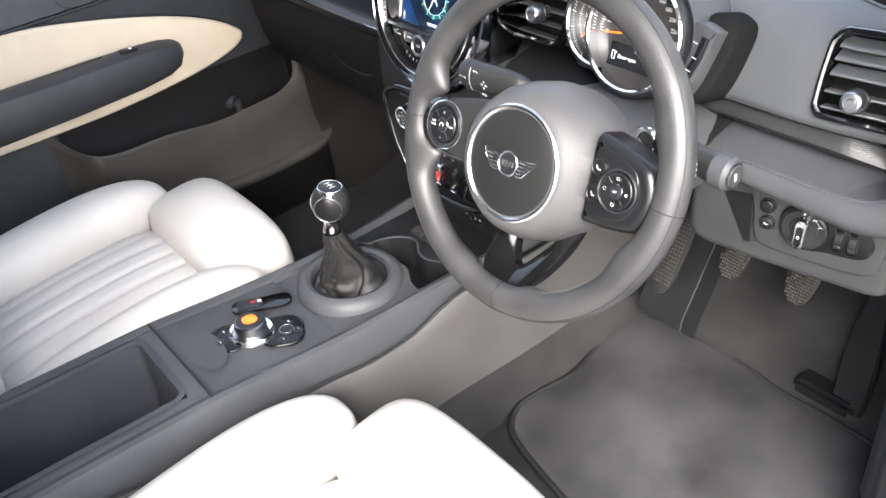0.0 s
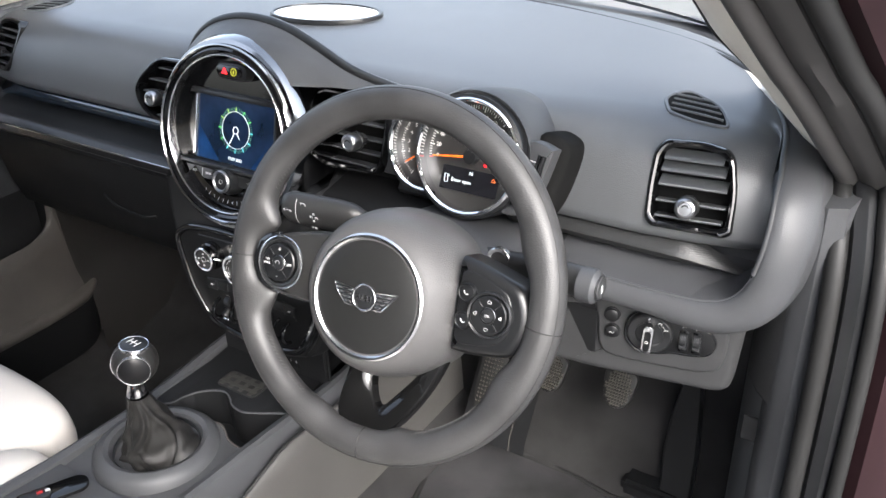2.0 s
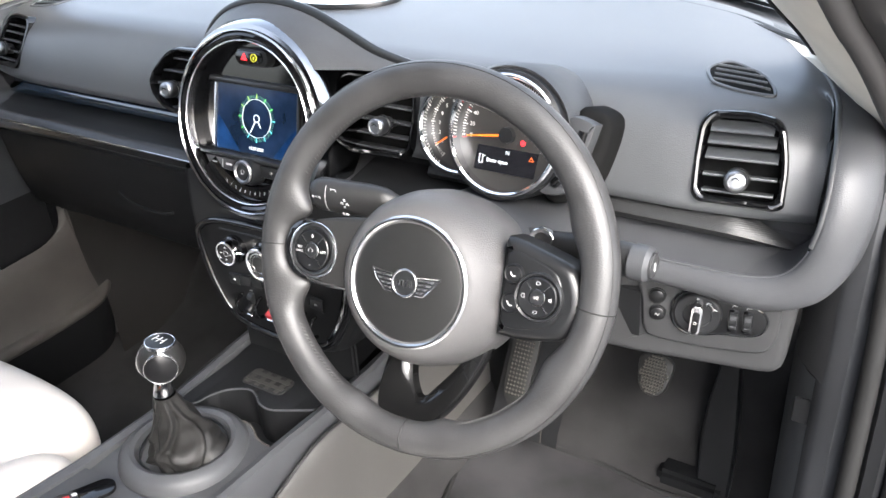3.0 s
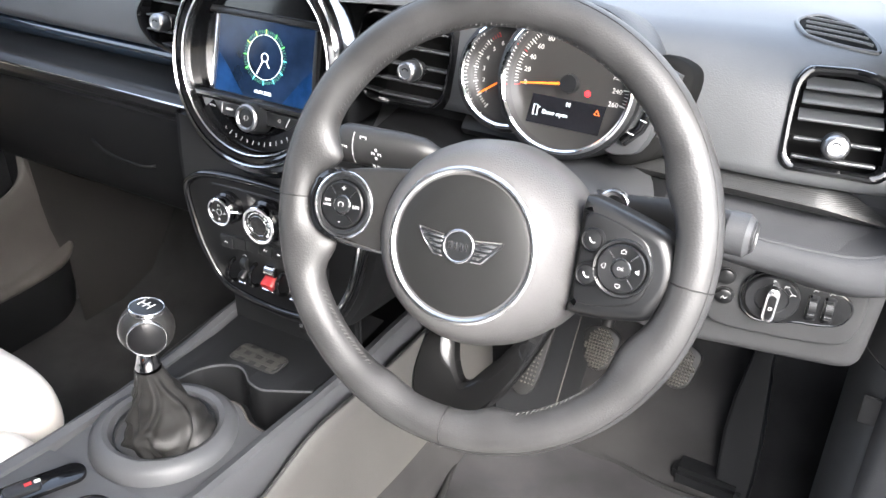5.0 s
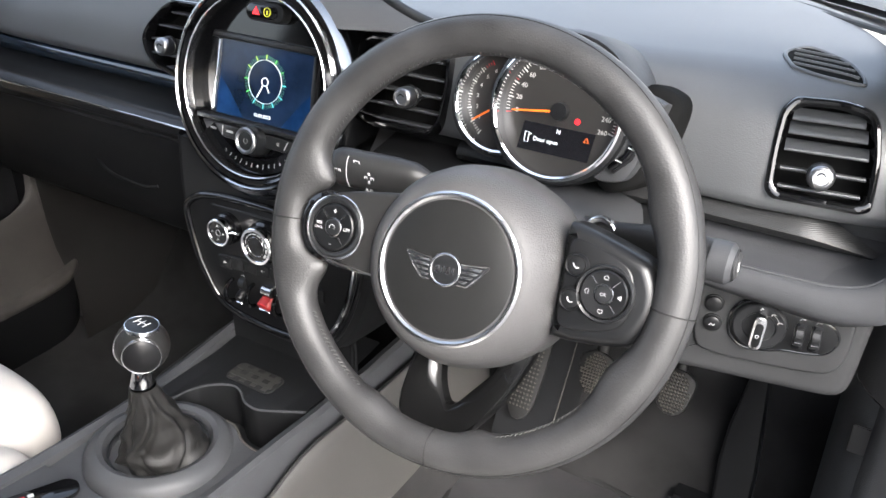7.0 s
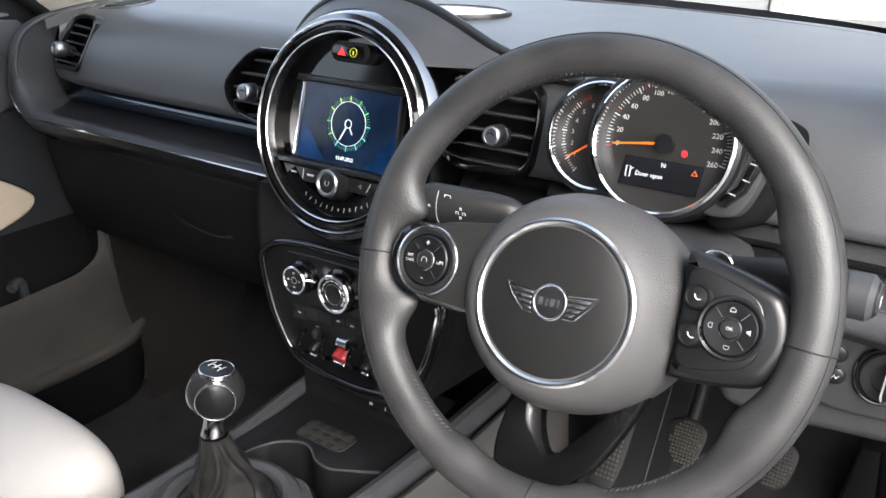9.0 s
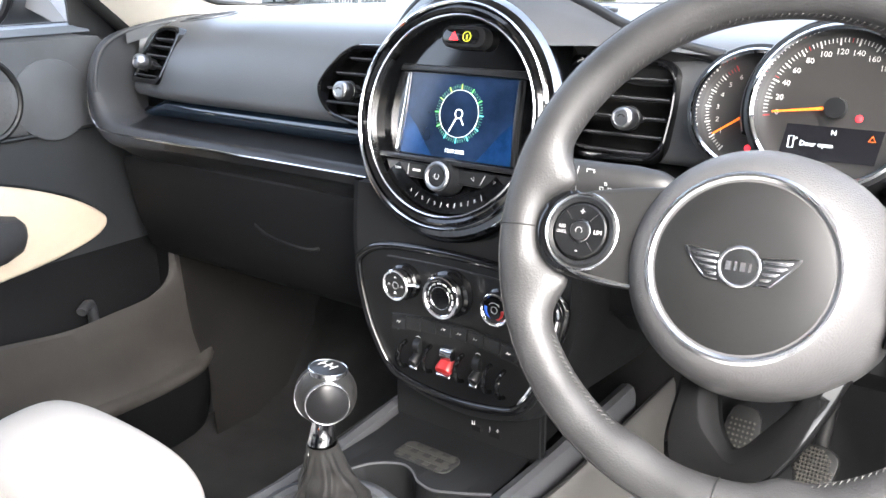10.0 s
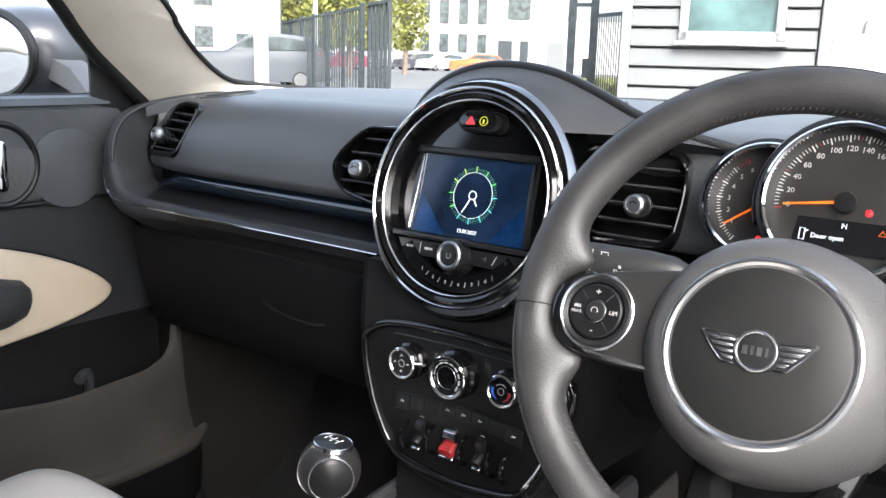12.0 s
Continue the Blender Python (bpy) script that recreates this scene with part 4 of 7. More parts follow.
part("warning_symbol", tube([(x, y, -0.0066) for x, y in ((0.027, -0.0225), (0.032, -0.0225), (0.0295, -0.0185))], 0.0005, 6, closed=True, m=SPD), ORANGE, sp)
part("warning_lamp", lathe([(0.0028, -0.0076), (0.0001, -0.0070)], 16, SPD @ at2(0.0175, -0.006)), LAMP_R, sp, "glowing red warning lamp")
part("warning_lamp", lathe([(0.0026, -0.0076), (0.0001, -0.0070)], 16, TAC @ at2(-0.001, -0.031)), LAMP_R, ta, "glowing red warning lamp")
for k in range(31):
    a = 235 - k * 3.8
    big = k % 5 == 0
    part("tick", box(0.005 if big else 0.003, 0.0011 if big else 0.0006, 0.0003, m=TAC @ Matrix.Rotation(radians(a), 4, "Z") @ at2(0.0405, 0, -0.0076)), RED if k > 26 else DIALPRINT, ta)
for k in range(1, 7):
    part("numeral", text_bm(str(k), 0.0058, TAC @ on_dial(235 - 19 * k, 0.0320)), DIALPRINT, ta)
part("needle", prism([(0.0, -0.001), (-0.038, -0.0006), (-0.038, 0.0006), (0.0, 0.001)], -0.003, -0.0018, 0.0, TAC @ Matrix.Rotation(radians(36), 4, "Z")), ORANGE, ta, "orange needle")
# fuel gauge on the cluster's side and the cowl above it
FUEL = face_on((0.4295, 0.194, 0.655), 17, -12)
fg = part("fuel_gauge", prism([(p.x, p.y) for p in closed_spline([(-0.012, 0.034), (0.012, 0.036), (0.016, 0.028), (0.012, -0.03), (-0.002, -0.045), (-0.020, -0.046), (-0.010, -0.02), (-0.006, 0.005)], 40)], -0.05, 0.004, 0.003, FUEL), GREY, gauge, "grey side fuel gauge")
part("gauge_slot", tube([(-0.006, -0.034, 0.003), (0.004, -0.018, 0.0035), (0.007, 0.006, 0.0035), (0.006, 0.026, 0.003)], 0.005, 10, m=FUEL), GLOSS, fg, "dark curved gauge window")
for k in range(4):
    part("mark", box(0.006, 0.001, 0.0006, (-0.001 + 0.007 * math.sin(k), -0.024 + 0.014 * k, 0.0085), FUEL), WHITEPRINT, fg)
# Black block added for the dark shade right of the gauges.
part("flank", prism([(p.x, p.y) for p in closed_spline([(-0.014, 0.040), (0.010, 0.046), (0.024, 0.034), (0.026, -0.006), (0.018, -0.040), (-0.006, -0.058), (-0.022, -0.050), (-0.012, -0.01)], 40)], -0.085, -0.014, 0.010, FUEL, 5), DUCT, gauge, "black block standing for the shade beside the gauges")
cowl = []
for k in range(25):
    a = radians(200 - 220 * k / 24)
    cowl.append([(0.066 * math.cos(a), 0.066 * math.sin(a), -0.09), (0.0735 * math.cos(a), 0.0735 * math.sin(a), -0.085), (0.0735 * math.cos(a), 0.0735 * math.sin(a), -0.012), (0.070 * math.cos(a), 0.070 * math.sin(a), -0.004), (0.067 * math.cos(a), 0.067 * math.sin(a), -0.006)])
part("cowl", strip(cowl, m=SPD), GREY, gauge, "dark grey cowl over the speedometer")

# ---- steering column and stalks ----
col = thing("steering_column", "dark grey steering column shroud", "steering column")
secs = []
for y, zc, w, h in ((0.055, 0.560, 0.055, 0.045), (0.075, 0.560, 0.078, 0.056), (0.12, 0.552, 0.092, 0.060), (0.18, 0.538, 0.096, 0.058), (0.30, 0.52, 0.085, 0.05)):
    secs.append([(0.355 + w * math.copysign(abs(math.cos(a)) ** 0.7, math.cos(a)), y, zc + h * math.copysign(abs(math.sin(a)) ** 0.7, math.sin(a))) for a in [2 * math.pi * k / 40 for k in range(40)]])
part("shroud", strip(secs, close_v=True, cap=True), GREY, col, "dark grey grained moulded shroud")
part("ignition_ring", ring_bm(0.009, 0.014, -0.002, 0.004, 0.001, 24, face_on((0.437, 0.115, 0.598), 10)), SATINCHROME, col, "round chrome ring")


STALKBLACK = mat("stalk_black", (0.0135, 0.0135, 0.0138), 0.45, spec=0.35, grain=0.15, scale=1200)


def stalk(name, pts, rads, label):
    """A lever along pts with its own radius at each fifth of its length."""
    t_ = thing(name, label, "stalk", "steering column stalks")
    n = len(rads) - 1
    sizes = []
    for k in range(31):
        u = k / 30 * n
        i = min(n - 1, int(u))
        sizes.append(lerp(rads[i], rads[i + 1], smoothstep(0, 1, u - i)))
    part("lever", tube(spline(pts, 31), sizes, 18, flat=0.72), STALKBLACK, t_, "black moulded lever")
    return t_


st_l = stalk("indicator_stalk", [(0.32, 0.130, 0.590), (0.26, 0.115, 0.600), (0.21, 0.105, 0.602), (0.172, 0.10, 0.603)], (0.010, 0.010, 0.010, 0.0175, 0.0190, 0.0192, 0.0192, 0.0190, 0.0140), "black indicator stalk with white printed symbols")
part("joint_line", tube([(0.1945 + 0.001 * math.cos(radians(a)), 0.103 - 0.0147 * math.cos(radians(a)), 0.603 + 0.0197 * math.sin(radians(a))) for a in range(-50, 51, 10)], 0.0003, 6), WHITEPRINT, st_l)
for dx, dz, wd in ((0.1795, 0.6045, 0.0018), (0.184, 0.6045, 0.0022), (0.188, 0.6045, 0.0018), (0.218, 0.604, 0.0026), (0.225, 0.604, 0.0026), (0.2215, 0.608, 0.0014), (0.2215, 0.600, 0.0014), (0.219, 0.592, 0.0018), (0.224, 0.592, 0.0022), (0.208, 0.617, 0.006)):
    part("mark", tube([(dx - wd / 2, 0.0885, dz - 0.0012), (dx - wd / 2, 0.0880, dz + 0.0012), (dx + wd / 2, 0.0880, dz + 0.0012), (dx + wd / 2, 0.0885, dz - 0.0012)], 0.00045, 5), WHITEPRINT, st_l)
st_r = stalk("wiper_stalk", [(0.42, 0.125, 0.592), (0.47, 0.115, 0.600), (0.51, 0.105, 0.606), (0.535, 0.10, 0.608)], (0.012, 0.012, 0.0145, 0.0165, 0.0165, 0.0165), "black wiper stalk with white printed symbols")
part("end_cap", lathe([(0.0165, 0), (0.0165, 0.014), (0.013, 0.018), (0.0001, 0.019)], 24, Matrix.Translation((0.531, 0.10, 0.608)) @ Matrix.Rotation(radians(90), 4, "Y")), GREY, st_r, "grey end cap")
part("button", lathe([(0.0115, 0.016), (0.0112, 0.0195), (0.0100, 0.0205), (0.0001, 0.0207)], 24, Matrix.Translation((0.531, 0.10, 0.608)) @ Matrix.Rotation(radians(90), 4, "Y")), KNEEGREY, st_r, "round end button")
part("mark", box(0.0006, 0.0028, 0.0075, (0.5519, 0.0985, 0.608)), WHITEPRINT, st_r)
part("cap_ring", ring_bm(0.0116, 0.0130, 0.0165, 0.0188, 0.0004, 28, Matrix.Translation((0.531, 0.10, 0.608)) @ Matrix.Rotation(radians(90), 4, "Y")), SATIN, st_r)
for dx, dz, w in ((0.515, 0.614, 0.006), (0.515, 0.608, 0.006), (0.515, 0.602, 0.006)):
    part("mark", box(w, 0.0006, 0.0028, (dx, 0.0875, dz)), WHITEPRINT, st_r)

# ---- steering wheel ----
wheel = thing("steering_wheel", "black leather three-spoke steering wheel with satin chrome trim", "steering wheel")
WH = face_on((0.3565, 0.032, 0.598), 23.5, 0.0, 3.9)
HUB = WH @ at2(-0.0017, -0.0174) @ Matrix.Rotation(radians(1.2), 4, "Z")
rim = []
for k in range(180):
    a = 2 * math.pi * k / 180
    rt = 0.0165
    ad = math.degrees(a)
    grip = sum(am * math.exp(-(((ad - c_ + 180) % 360 - 180) / wd) ** 2) for c_, wd, am in ((169, 6, 0.018), (200, 6, 0.020), (22, 8, 0.005), (334, 8, 0.007), (250, 6, 0.003), (286, 5, 0.005)))
    row = []
    for b in [2 * math.pi * j / 24 for j in range(24)]:
        inward = max(0.0, -math.cos(b))
        r_ = 0.1672 + rt * math.cos(b) - grip * inward ** 1.5
        row.append((r_ * math.cos(a), r_ * math.sin(a), rt * 0.95 * math.sin(b) * (1 - 12 * grip * inward ** 2)))
    rim.append(row)
part("rim", strip(rim, close_u=True, close_v=True, m=WH), LEATHER, wheel, "black leather rim with stitched seams")


def on_rim(a, b, lift=0.0):
    r = 0.0165 + lift
    return Vector(((0.1672 + r * math.cos(b)) * math.cos(a), (0.1672 + r * math.cos(b)) * math.sin(a), r * 0.95 * math.sin(b)))


part("rim_seam", tube([on_rim(2 * math.pi * k / 160, radians(38), -0.0001) for k in range(160)], 0.0005, 6, closed=True, m=WH), RUBBER, wheel, "fine seam along the rim")
stitches = []
for k in range(230):
    ad = 360 * k / 230
    if any(abs((ad - c_ + 180) % 360 - 180) < wd for c_, wd in ((-3, 34), (184, 29), (268, 24))):
        continue
    stitches.append(tube([on_rim(radians(ad), radians(157), 0.0002), on_rim(radians(ad + 0.4), radians(163), 0.0007), on_rim(radians(ad + 0.8), radians(169), 0.0002)], 0.00045, 5, m=WH))
tagged(part("stitching", merge(*stitches), mat("stitch_thread", (0.045, 0.044, 0.043), 0.6), wheel, "dark cross stitching along the inner rim"), "dark cross stitching along the inner rim", "", "", "stuff")
bm = lathe([(0.080, -0.075), (0.084, -0.050), (0.0835, -0.022), (0.0800, 0.000), (0.0745, 0.0135), (0.0675, 0.0220), (0.0620, 0.0250), (0.0605, 0.0252)], 96, HUB)
hi_ = HUB.inverted()
for v in bm.verts:
    q = hi_ @ v.co
    if q.x > 0 and q.z < 0.012:
        q.x = min(q.x * 1.10, 0.0845 - 0.004 * (q.y / 0.05) ** 2)
        v.co = HUB @ q
part("hub", bm, HUBSKIN, wheel, "grained black airbag cover")
part("chrome_ring", ring_bm(0.0556, 0.0607, 0.020, 0.0276, 0.0018, 72, HUB), SATINCHROME, wheel, "satin chrome ring")
part("centre_cap", lathe([(0.0550, 0.022), (0.0545, 0.0250), (0.052, 0.0262), (0.03, 0.0285), (0.0001, 0.0290)], 64, HUB), mat("cap_black", (0.0085, 0.0085, 0.0085), 0.45, spec=0.18, grain=0.08, scale=1500), wheel, "smooth black round cap")
emb = part("badge", prism([(p.x, p.y) for p in closed_spline([(-0.0345, 0.0095), (-0.0125, 0.0062), (-0.009, 0.0105), (0.0, 0.0135), (0.009, 0.0105), (0.0125, 0.0062), (0.0345, 0.0095), (0.030, 0.001), (0.020, -0.0098), (0.0118, -0.0098), (0.008, -0.0112), (0.0, -0.0135), (-0.008, -0.0112), (-0.0118, -0.0098), (-0.020, -0.0098), (-0.030, 0.001)], 80)], 0.027, 0.0296, 0.0004, HUB), SATIN, wheel, "winged black badge")
part("badge_ring", ring_bm(0.0112, 0.0130, 0.0294, 0.0308, 0.0005, 48, HUB), SATINCHROME, emb, "satin chrome ring")
for s_ in (-1, 1):
    for k, (x0, x1, y) in enumerate(((0.0134, 0.0312, 0.0050), (0.0140, 0.0282, 0.0012), (0.0138, 0.0245, -0.0026), (0.0130, 0.0205, -0.0064))):
        part("badge_bar", prism([(s_ * x0, y - 0.0009), (s_ * (x1 - 0.0025), y - 0.0009), (s_ * x1, y + 0.0009 + 0.0006), (s_ * x0, y + 0.0009)], 0.0294, 0.0304, 0.0003, HUB), SATINCHROME, emb)
    part("badge_edge", tube([(s_ * 0.0128, 0.0068, 0.0298), (s_ * 0.0338, 0.0090, 0.0298), (s_ * 0.0295, 0.0012, 0.0298), (s_ * 0.0198, -0.0094, 0.0298), (s_ * 0.0120, -0.0096, 0.0298)], 0.0005, 6, m=HUB), CHROME, emb)
for k in range(4):
    part("badge_bar", box(0.0032 if k % 2 == 0 else 0.0016, 0.0056, 0.0010, (-0.0066 + 0.0044 * k, 0, 0.0299), HUB), SATINCHROME, emb)

# left spoke with its round switch pod
LP, RP = (-0.1136, 0.0100), (0.1202, 0.0078)
left_out = [(p.x, p.y) for p in spline([(-0.050, 0.050, 0), (-0.090, 0.0450, 0), (-0.118, 0.0390, 0), (-0.136, 0.0300, 0), (-0.1465, 0.0150, 0), (-0.1490, 0.000, 0), (-0.1435, -0.0125, 0), (-0.130, -0.0200, 0), (-0.110, -0.0235, 0), (-0.080, -0.0240, 0), (-0.050, -0.022, 0)], 48)]
part("spoke", prism(left_out, -0.022, 0.0080, 0.005, HUB, 4), mat("spoke_grey", (0.0130, 0.0129, 0.0128), 0.45, spec=0.22, grain=0.15, scale=1200), wheel, "satin black side spoke")
pod = part("button_pod", lathe([(0.0262, 0.002), (0.0255, 0.0120), (0.0240, 0.0140), (0.0210, 0.0128), (0.0204, 0.0100)], 56, HUB @ at2(*LP)), SATIN, wheel, "round button pod")
cres = []
for k in range(37):
    a = radians(98 + 172 * k / 36)
    wd = 0.0005 + 0.0105 * math.sin(math.pi * k / 36) ** 0.7
    cres.append([((0.0270 + wd * f_) * math.cos(a), (0.0270 + wd * f_) * math.sin(a), 0.0078 + dz) for f_, dz in ((0, -0.006), (0, 0.0030), (0.3, 0.0040), (0.75, 0.0026), (1.0, -0.001), (1.0, -0.007))])
part("pod_trim", strip(cres, close_v=True, cap=True, m=HUB @ at2(*LP)), GLOSS, pod, "gloss black crescent")
part("pod_line", tube([(0.0264 * math.cos(radians(a)), 0.0264 * math.sin(radians(a)), 0.0112) for a in range(0, 360, 6)], 0.0014, 8, closed=True, m=HUB @ at2(*LP)), SATINCHROME, pod, "satin chrome line")
part("spoke_trim", tube(spline([(-0.128, -0.0130, 0.0100), (-0.112, -0.0190, 0.0100), (-0.090, -0.0215, 0.0086), (-0.066, -0.0225, 0.0070)], 20), [0.0008 + 0.0014 * math.sin(math.pi * k / 19) for k in range(20)], 8, m=HUB), SATINCHROME, wheel, "satin chrome lower edge")
# right spoke: a moulded switch panel
right_out = [(p.x, p.y) for p in spline([(0.0830, -0.034, 0), (0.100, -0.0345, 0), (0.124, -0.0320, 0), (0.143, -0.0270, 0), (0.1525, -0.0150, 0), (0.1580, 0.0, 0), (0.1578, 0.014, 0), (0.1535, 0.0270, 0), (0.146, 0.0370, 0), (0.128, 0.0440, 0), (0.106, 0.0505, 0), (0.090, 0.0545, 0), (0.0835, 0.0550, 0)], 52)] + [(0.0815, 0.045), (0.0838, 0.020), (0.0850, -0.010)]
panel_r = part("switch_panel", prism(right_out, -0.030, 0.0085, 0.010, HUB, 5), BLACK, wheel, "black raised switch panel")
inner_r = round_poly([(0.0865, 0.046), (0.112, 0.0400), (0.137, 0.0300), (0.1425, 0.008), (0.1370, -0.016), (0.112, -0.0235), (0.0868, -0.0255)], 0.014)
part("switch_field", prism(inner_r, 0.004, 0.0098, 0.0020, HUB, 3), BLACK, panel_r, "flat switch field")
podr = part("button_pod", lathe([(0.0222, 0.004), (0.0218, 0.0125), (0.0205, 0.0140), (0.0188, 0.0130), (0.0184, 0.0100)], 56, HUB @ at2(*RP)), SATIN, wheel, "round button pod")
for (px_, py_), pd_, sc_ in ((LP, pod, 0.92), (RP, podr, 0.84)):
    PM = HUB @ at2(px_, py_) @ Matrix.Diagonal((sc_, sc_, 1, 1))
    part("button_disc", lathe([(0.0217, 0.010), (0.0212, 0.0140), (0.0200, 0.0150), (0.0092, 0.0142), (0.0088, 0.0125)], 48, PM), BLACK, pd_, "black button ring")
    part("button", lathe([(0.0080, 0.010), (0.0078, 0.0150), (0.0070, 0.0158), (0.0001, 0.0162)], 32, PM), SATIN, pd_, "round centre button")
    part("button_edge", ring_bm(0.0081, 0.0086, 0.0125, 0.0146, 0.0002, 32, PM), SATINCHROME, pd_)
    for a in (48, -48, 132):
        part("divider", box(0.0085, 0.0007, 0.0006, (0.0150, 0, 0.0148), PM @ Matrix.Rotation(radians(a), 4, "Z")), SATINCHROME, pd_)
    if pd_ is pod:
        for w_, x, y, sz in (("+", 0, 0.0146, 0.008), ("-", 0, -0.0149, 0.008), ("LIM", 0.0147, 0, 0.0044), ("RES", -0.0147, 0.0020, 0.0036), ("CNCL", -0.0147, -0.0022, 0.0032)):
            part("print", text_bm(w_, sz, PM @ at2(x, y, 0.0150)), WHITEPRINT, pd_)
        part("print", tube([(0.0026 * math.cos(radians(a)), 0.0026 * math.sin(radians(a)), 0.0164) for a in range(-30, 211, 20)], 0.0003, 5, m=PM), WHITEPRINT, pd_)
    else:
        for a in (90, 180, 270):
            part("print", tube([(-0.0020, -0.0012, 0.0151), (0.0020, -0.0012, 0.0151), (0.0020, 0.0008, 0.0151), (0.0, 0.0022, 0.0151), (-0.0020, 0.0008, 0.0151)], 0.0003, 5, closed=True, m=PM @ at2(0.0147 * math.cos(radians(a)), 0.0147 * math.sin(radians(a))) @ Matrix.Rotation(radians(a - 90), 4, "Z")), WHITEPRINT, pd_)
        part("print", prism([(0.0128, -0.0010), (0.0140, -0.0010), (0.0158, -0.0022), (0.0158, 0.0022), (0.0140, 0.0010), (0.0128, 0.0010)], 0.0148, 0.0153, 0, PM), WHITEPRINT, pd_)
        part("print", text_bm("OK", 0.0040, PM @ at2(0, 0, 0.0163)), WHITEPRINT, pd_)
for dx, dy in ((0.0960, 0.0242), (0.0962, -0.0015)):
    sb = part("small_button", lathe([(0.0092, 0.006), (0.0090, 0.0125), (0.0078, 0.0140), (0.0070, 0.0132), (0.0066, 0.0138), (0.0001, 0.0145)], 32, HUB @ at2(dx, dy)), BLACK, wheel, "small round black button")
    part("print", tube([(-0.0022, 0.0016, 0.0144), (-0.0014, -0.0006, 0.0146), (0.0006, -0.0020, 0.0146), (0.0024, -0.0014, 0.0144)], 0.0005, 6, m=HUB @ at2(dx, dy)), WHITEPRINT, sb)
# forked lower spoke: a broad leg and a slim one meeting in a round bottom
fork_out = [(p.x, p.y) for p in spline([(-0.036, -0.050, 0), (-0.0378, -0.080, 0), (-0.0390, -0.105, 0), (-0.0375, -0.1215, 0), (-0.0305, -0.1365, 0), (-0.0155, -0.1465, 0), (-0.0015, -0.1485, 0), (0.0115, -0.1440, 0), (0.0225, -0.1380, 0), (0.038, -0.1225, 0), (0.0535, -0.093, 0), (0.0675, -0.0565, 0), (0.064, -0.048, 0)], 60)]
fork_in = [(p.x, p.y) for p in spline([(-0.012, -0.050, 0), (-0.0118, -0.070, 0), (-0.0105, -0.085, 0), (-0.0070, -0.098, 0), (-0.002, -0.1075, 0), (0.004, -0.1145, 0), (0.009, -0.1145, 0), (0.0135, -0.1110, 0), (0.019, -0.1040, 0), (0.0255, -0.0955, 0), (0.034, -0.084, 0), (0.0425, -0.071, 0), (0.050, -0.055, 0)], 60)]
rows = []
for (ox, oy), (ix, iy) in zip(fork_out, fork_in):
    zl = -0.026 + 0.024 * smoothstep(-0.075, -0.155, oy)
    z2 = -0.026 + 0.024 * smoothstep(-0.075, -0.155, iy)
    rows.append([(ox, oy, zl - 0.012), (ox, oy, zl), (lerp(ox, ix, 0.12), lerp(oy, iy, 0.12), zl + 0.005), (lerp(ox, ix, 0.5), lerp(oy, iy, 0.5), (zl + z2) / 2 + 0.007), (lerp(ox, ix, 0.88), lerp(oy, iy, 0.88), z2 + 0.004), (ix, iy, z2), (ix, iy, z2 - 0.012)])
part("lower_spoke", strip(rows, close_v=True, cap=True, m=HUB), mat("piano_black", (0.0035, 0.0035, 0.0036), 0.10, spec=0.3, vary=0.3), wheel, "gloss black forked lower spoke")
# seams and stitches round the rim
for a in (184, -3.3, 272):
    c_ = [((0.1672 + 0.0169 * math.cos(b)) * math.cos(radians(a)), (0.1672 + 0.0169 * math.cos(b)) * math.sin(radians(a)), 0.0161 * math.sin(b)) for b in [2 * math.pi * j / 24 for j in range(24)]]
    part("seam", tube(c_, 0.0006, 6, closed=True, m=WH), RUBBER, wheel)

# ---- knee panel with the light switch ----
knee = thing("knee_panel", "dark grey knee panel below the driver's dash" , "panel")
KN = face_on((0.565, 0.232, 0.485), 0, 0, 10)
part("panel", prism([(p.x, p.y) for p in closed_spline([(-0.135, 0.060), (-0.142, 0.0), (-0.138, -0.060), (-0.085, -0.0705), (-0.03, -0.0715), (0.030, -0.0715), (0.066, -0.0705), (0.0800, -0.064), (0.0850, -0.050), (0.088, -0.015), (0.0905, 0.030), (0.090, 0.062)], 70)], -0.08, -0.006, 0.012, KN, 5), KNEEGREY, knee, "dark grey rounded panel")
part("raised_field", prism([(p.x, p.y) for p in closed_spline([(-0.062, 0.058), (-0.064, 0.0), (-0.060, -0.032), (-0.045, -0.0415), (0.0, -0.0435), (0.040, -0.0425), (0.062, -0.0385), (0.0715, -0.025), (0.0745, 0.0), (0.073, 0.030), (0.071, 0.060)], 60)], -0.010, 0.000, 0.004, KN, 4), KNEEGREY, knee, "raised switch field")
sw = thing("light_switch", "black rotary light switch with silver knob", "switch")
oval = [(p.x, p.y) for p in closed_spline([(-0.0325, -0.002), (-0.0300, 0.014), (-0.017, 0.0255), (0.004, 0.0265), (0.018, 0.0195), (0.040, 0.0180), (0.056, 0.0125), (0.0625, 0.0), (0.056, -0.0145), (0.040, -0.0190), (0.018, -0.0205), (0.003, -0.0245), (-0.016, -0.0255), (-0.029, -0.0160)], 64)]
part("plate", prism(oval, -0.002, 0.0030, 0.0015, KN), BLACK, sw, "black oval plate")
part("plate_rim", tube([(x, y, 0.0015) for x, y in oval], 0.0016, 8, closed=True, m=KN), GLOSS, sw, "gloss black rim")
dl_ = part("dial", lathe([(0.0245, 0.002), (0.0240, 0.0070), (0.0225, 0.0085), (0.0150, 0.0085), (0.0140, 0.0070), (0.0001, 0.0068)], 48, KN @ at2(-0.006, 0.002)), SATIN, sw, "round black dial")
KB = KN @ at2(-0.0065, 0.001, 0.006) @ Matrix.Rotation(radians(-3), 4, "Z")
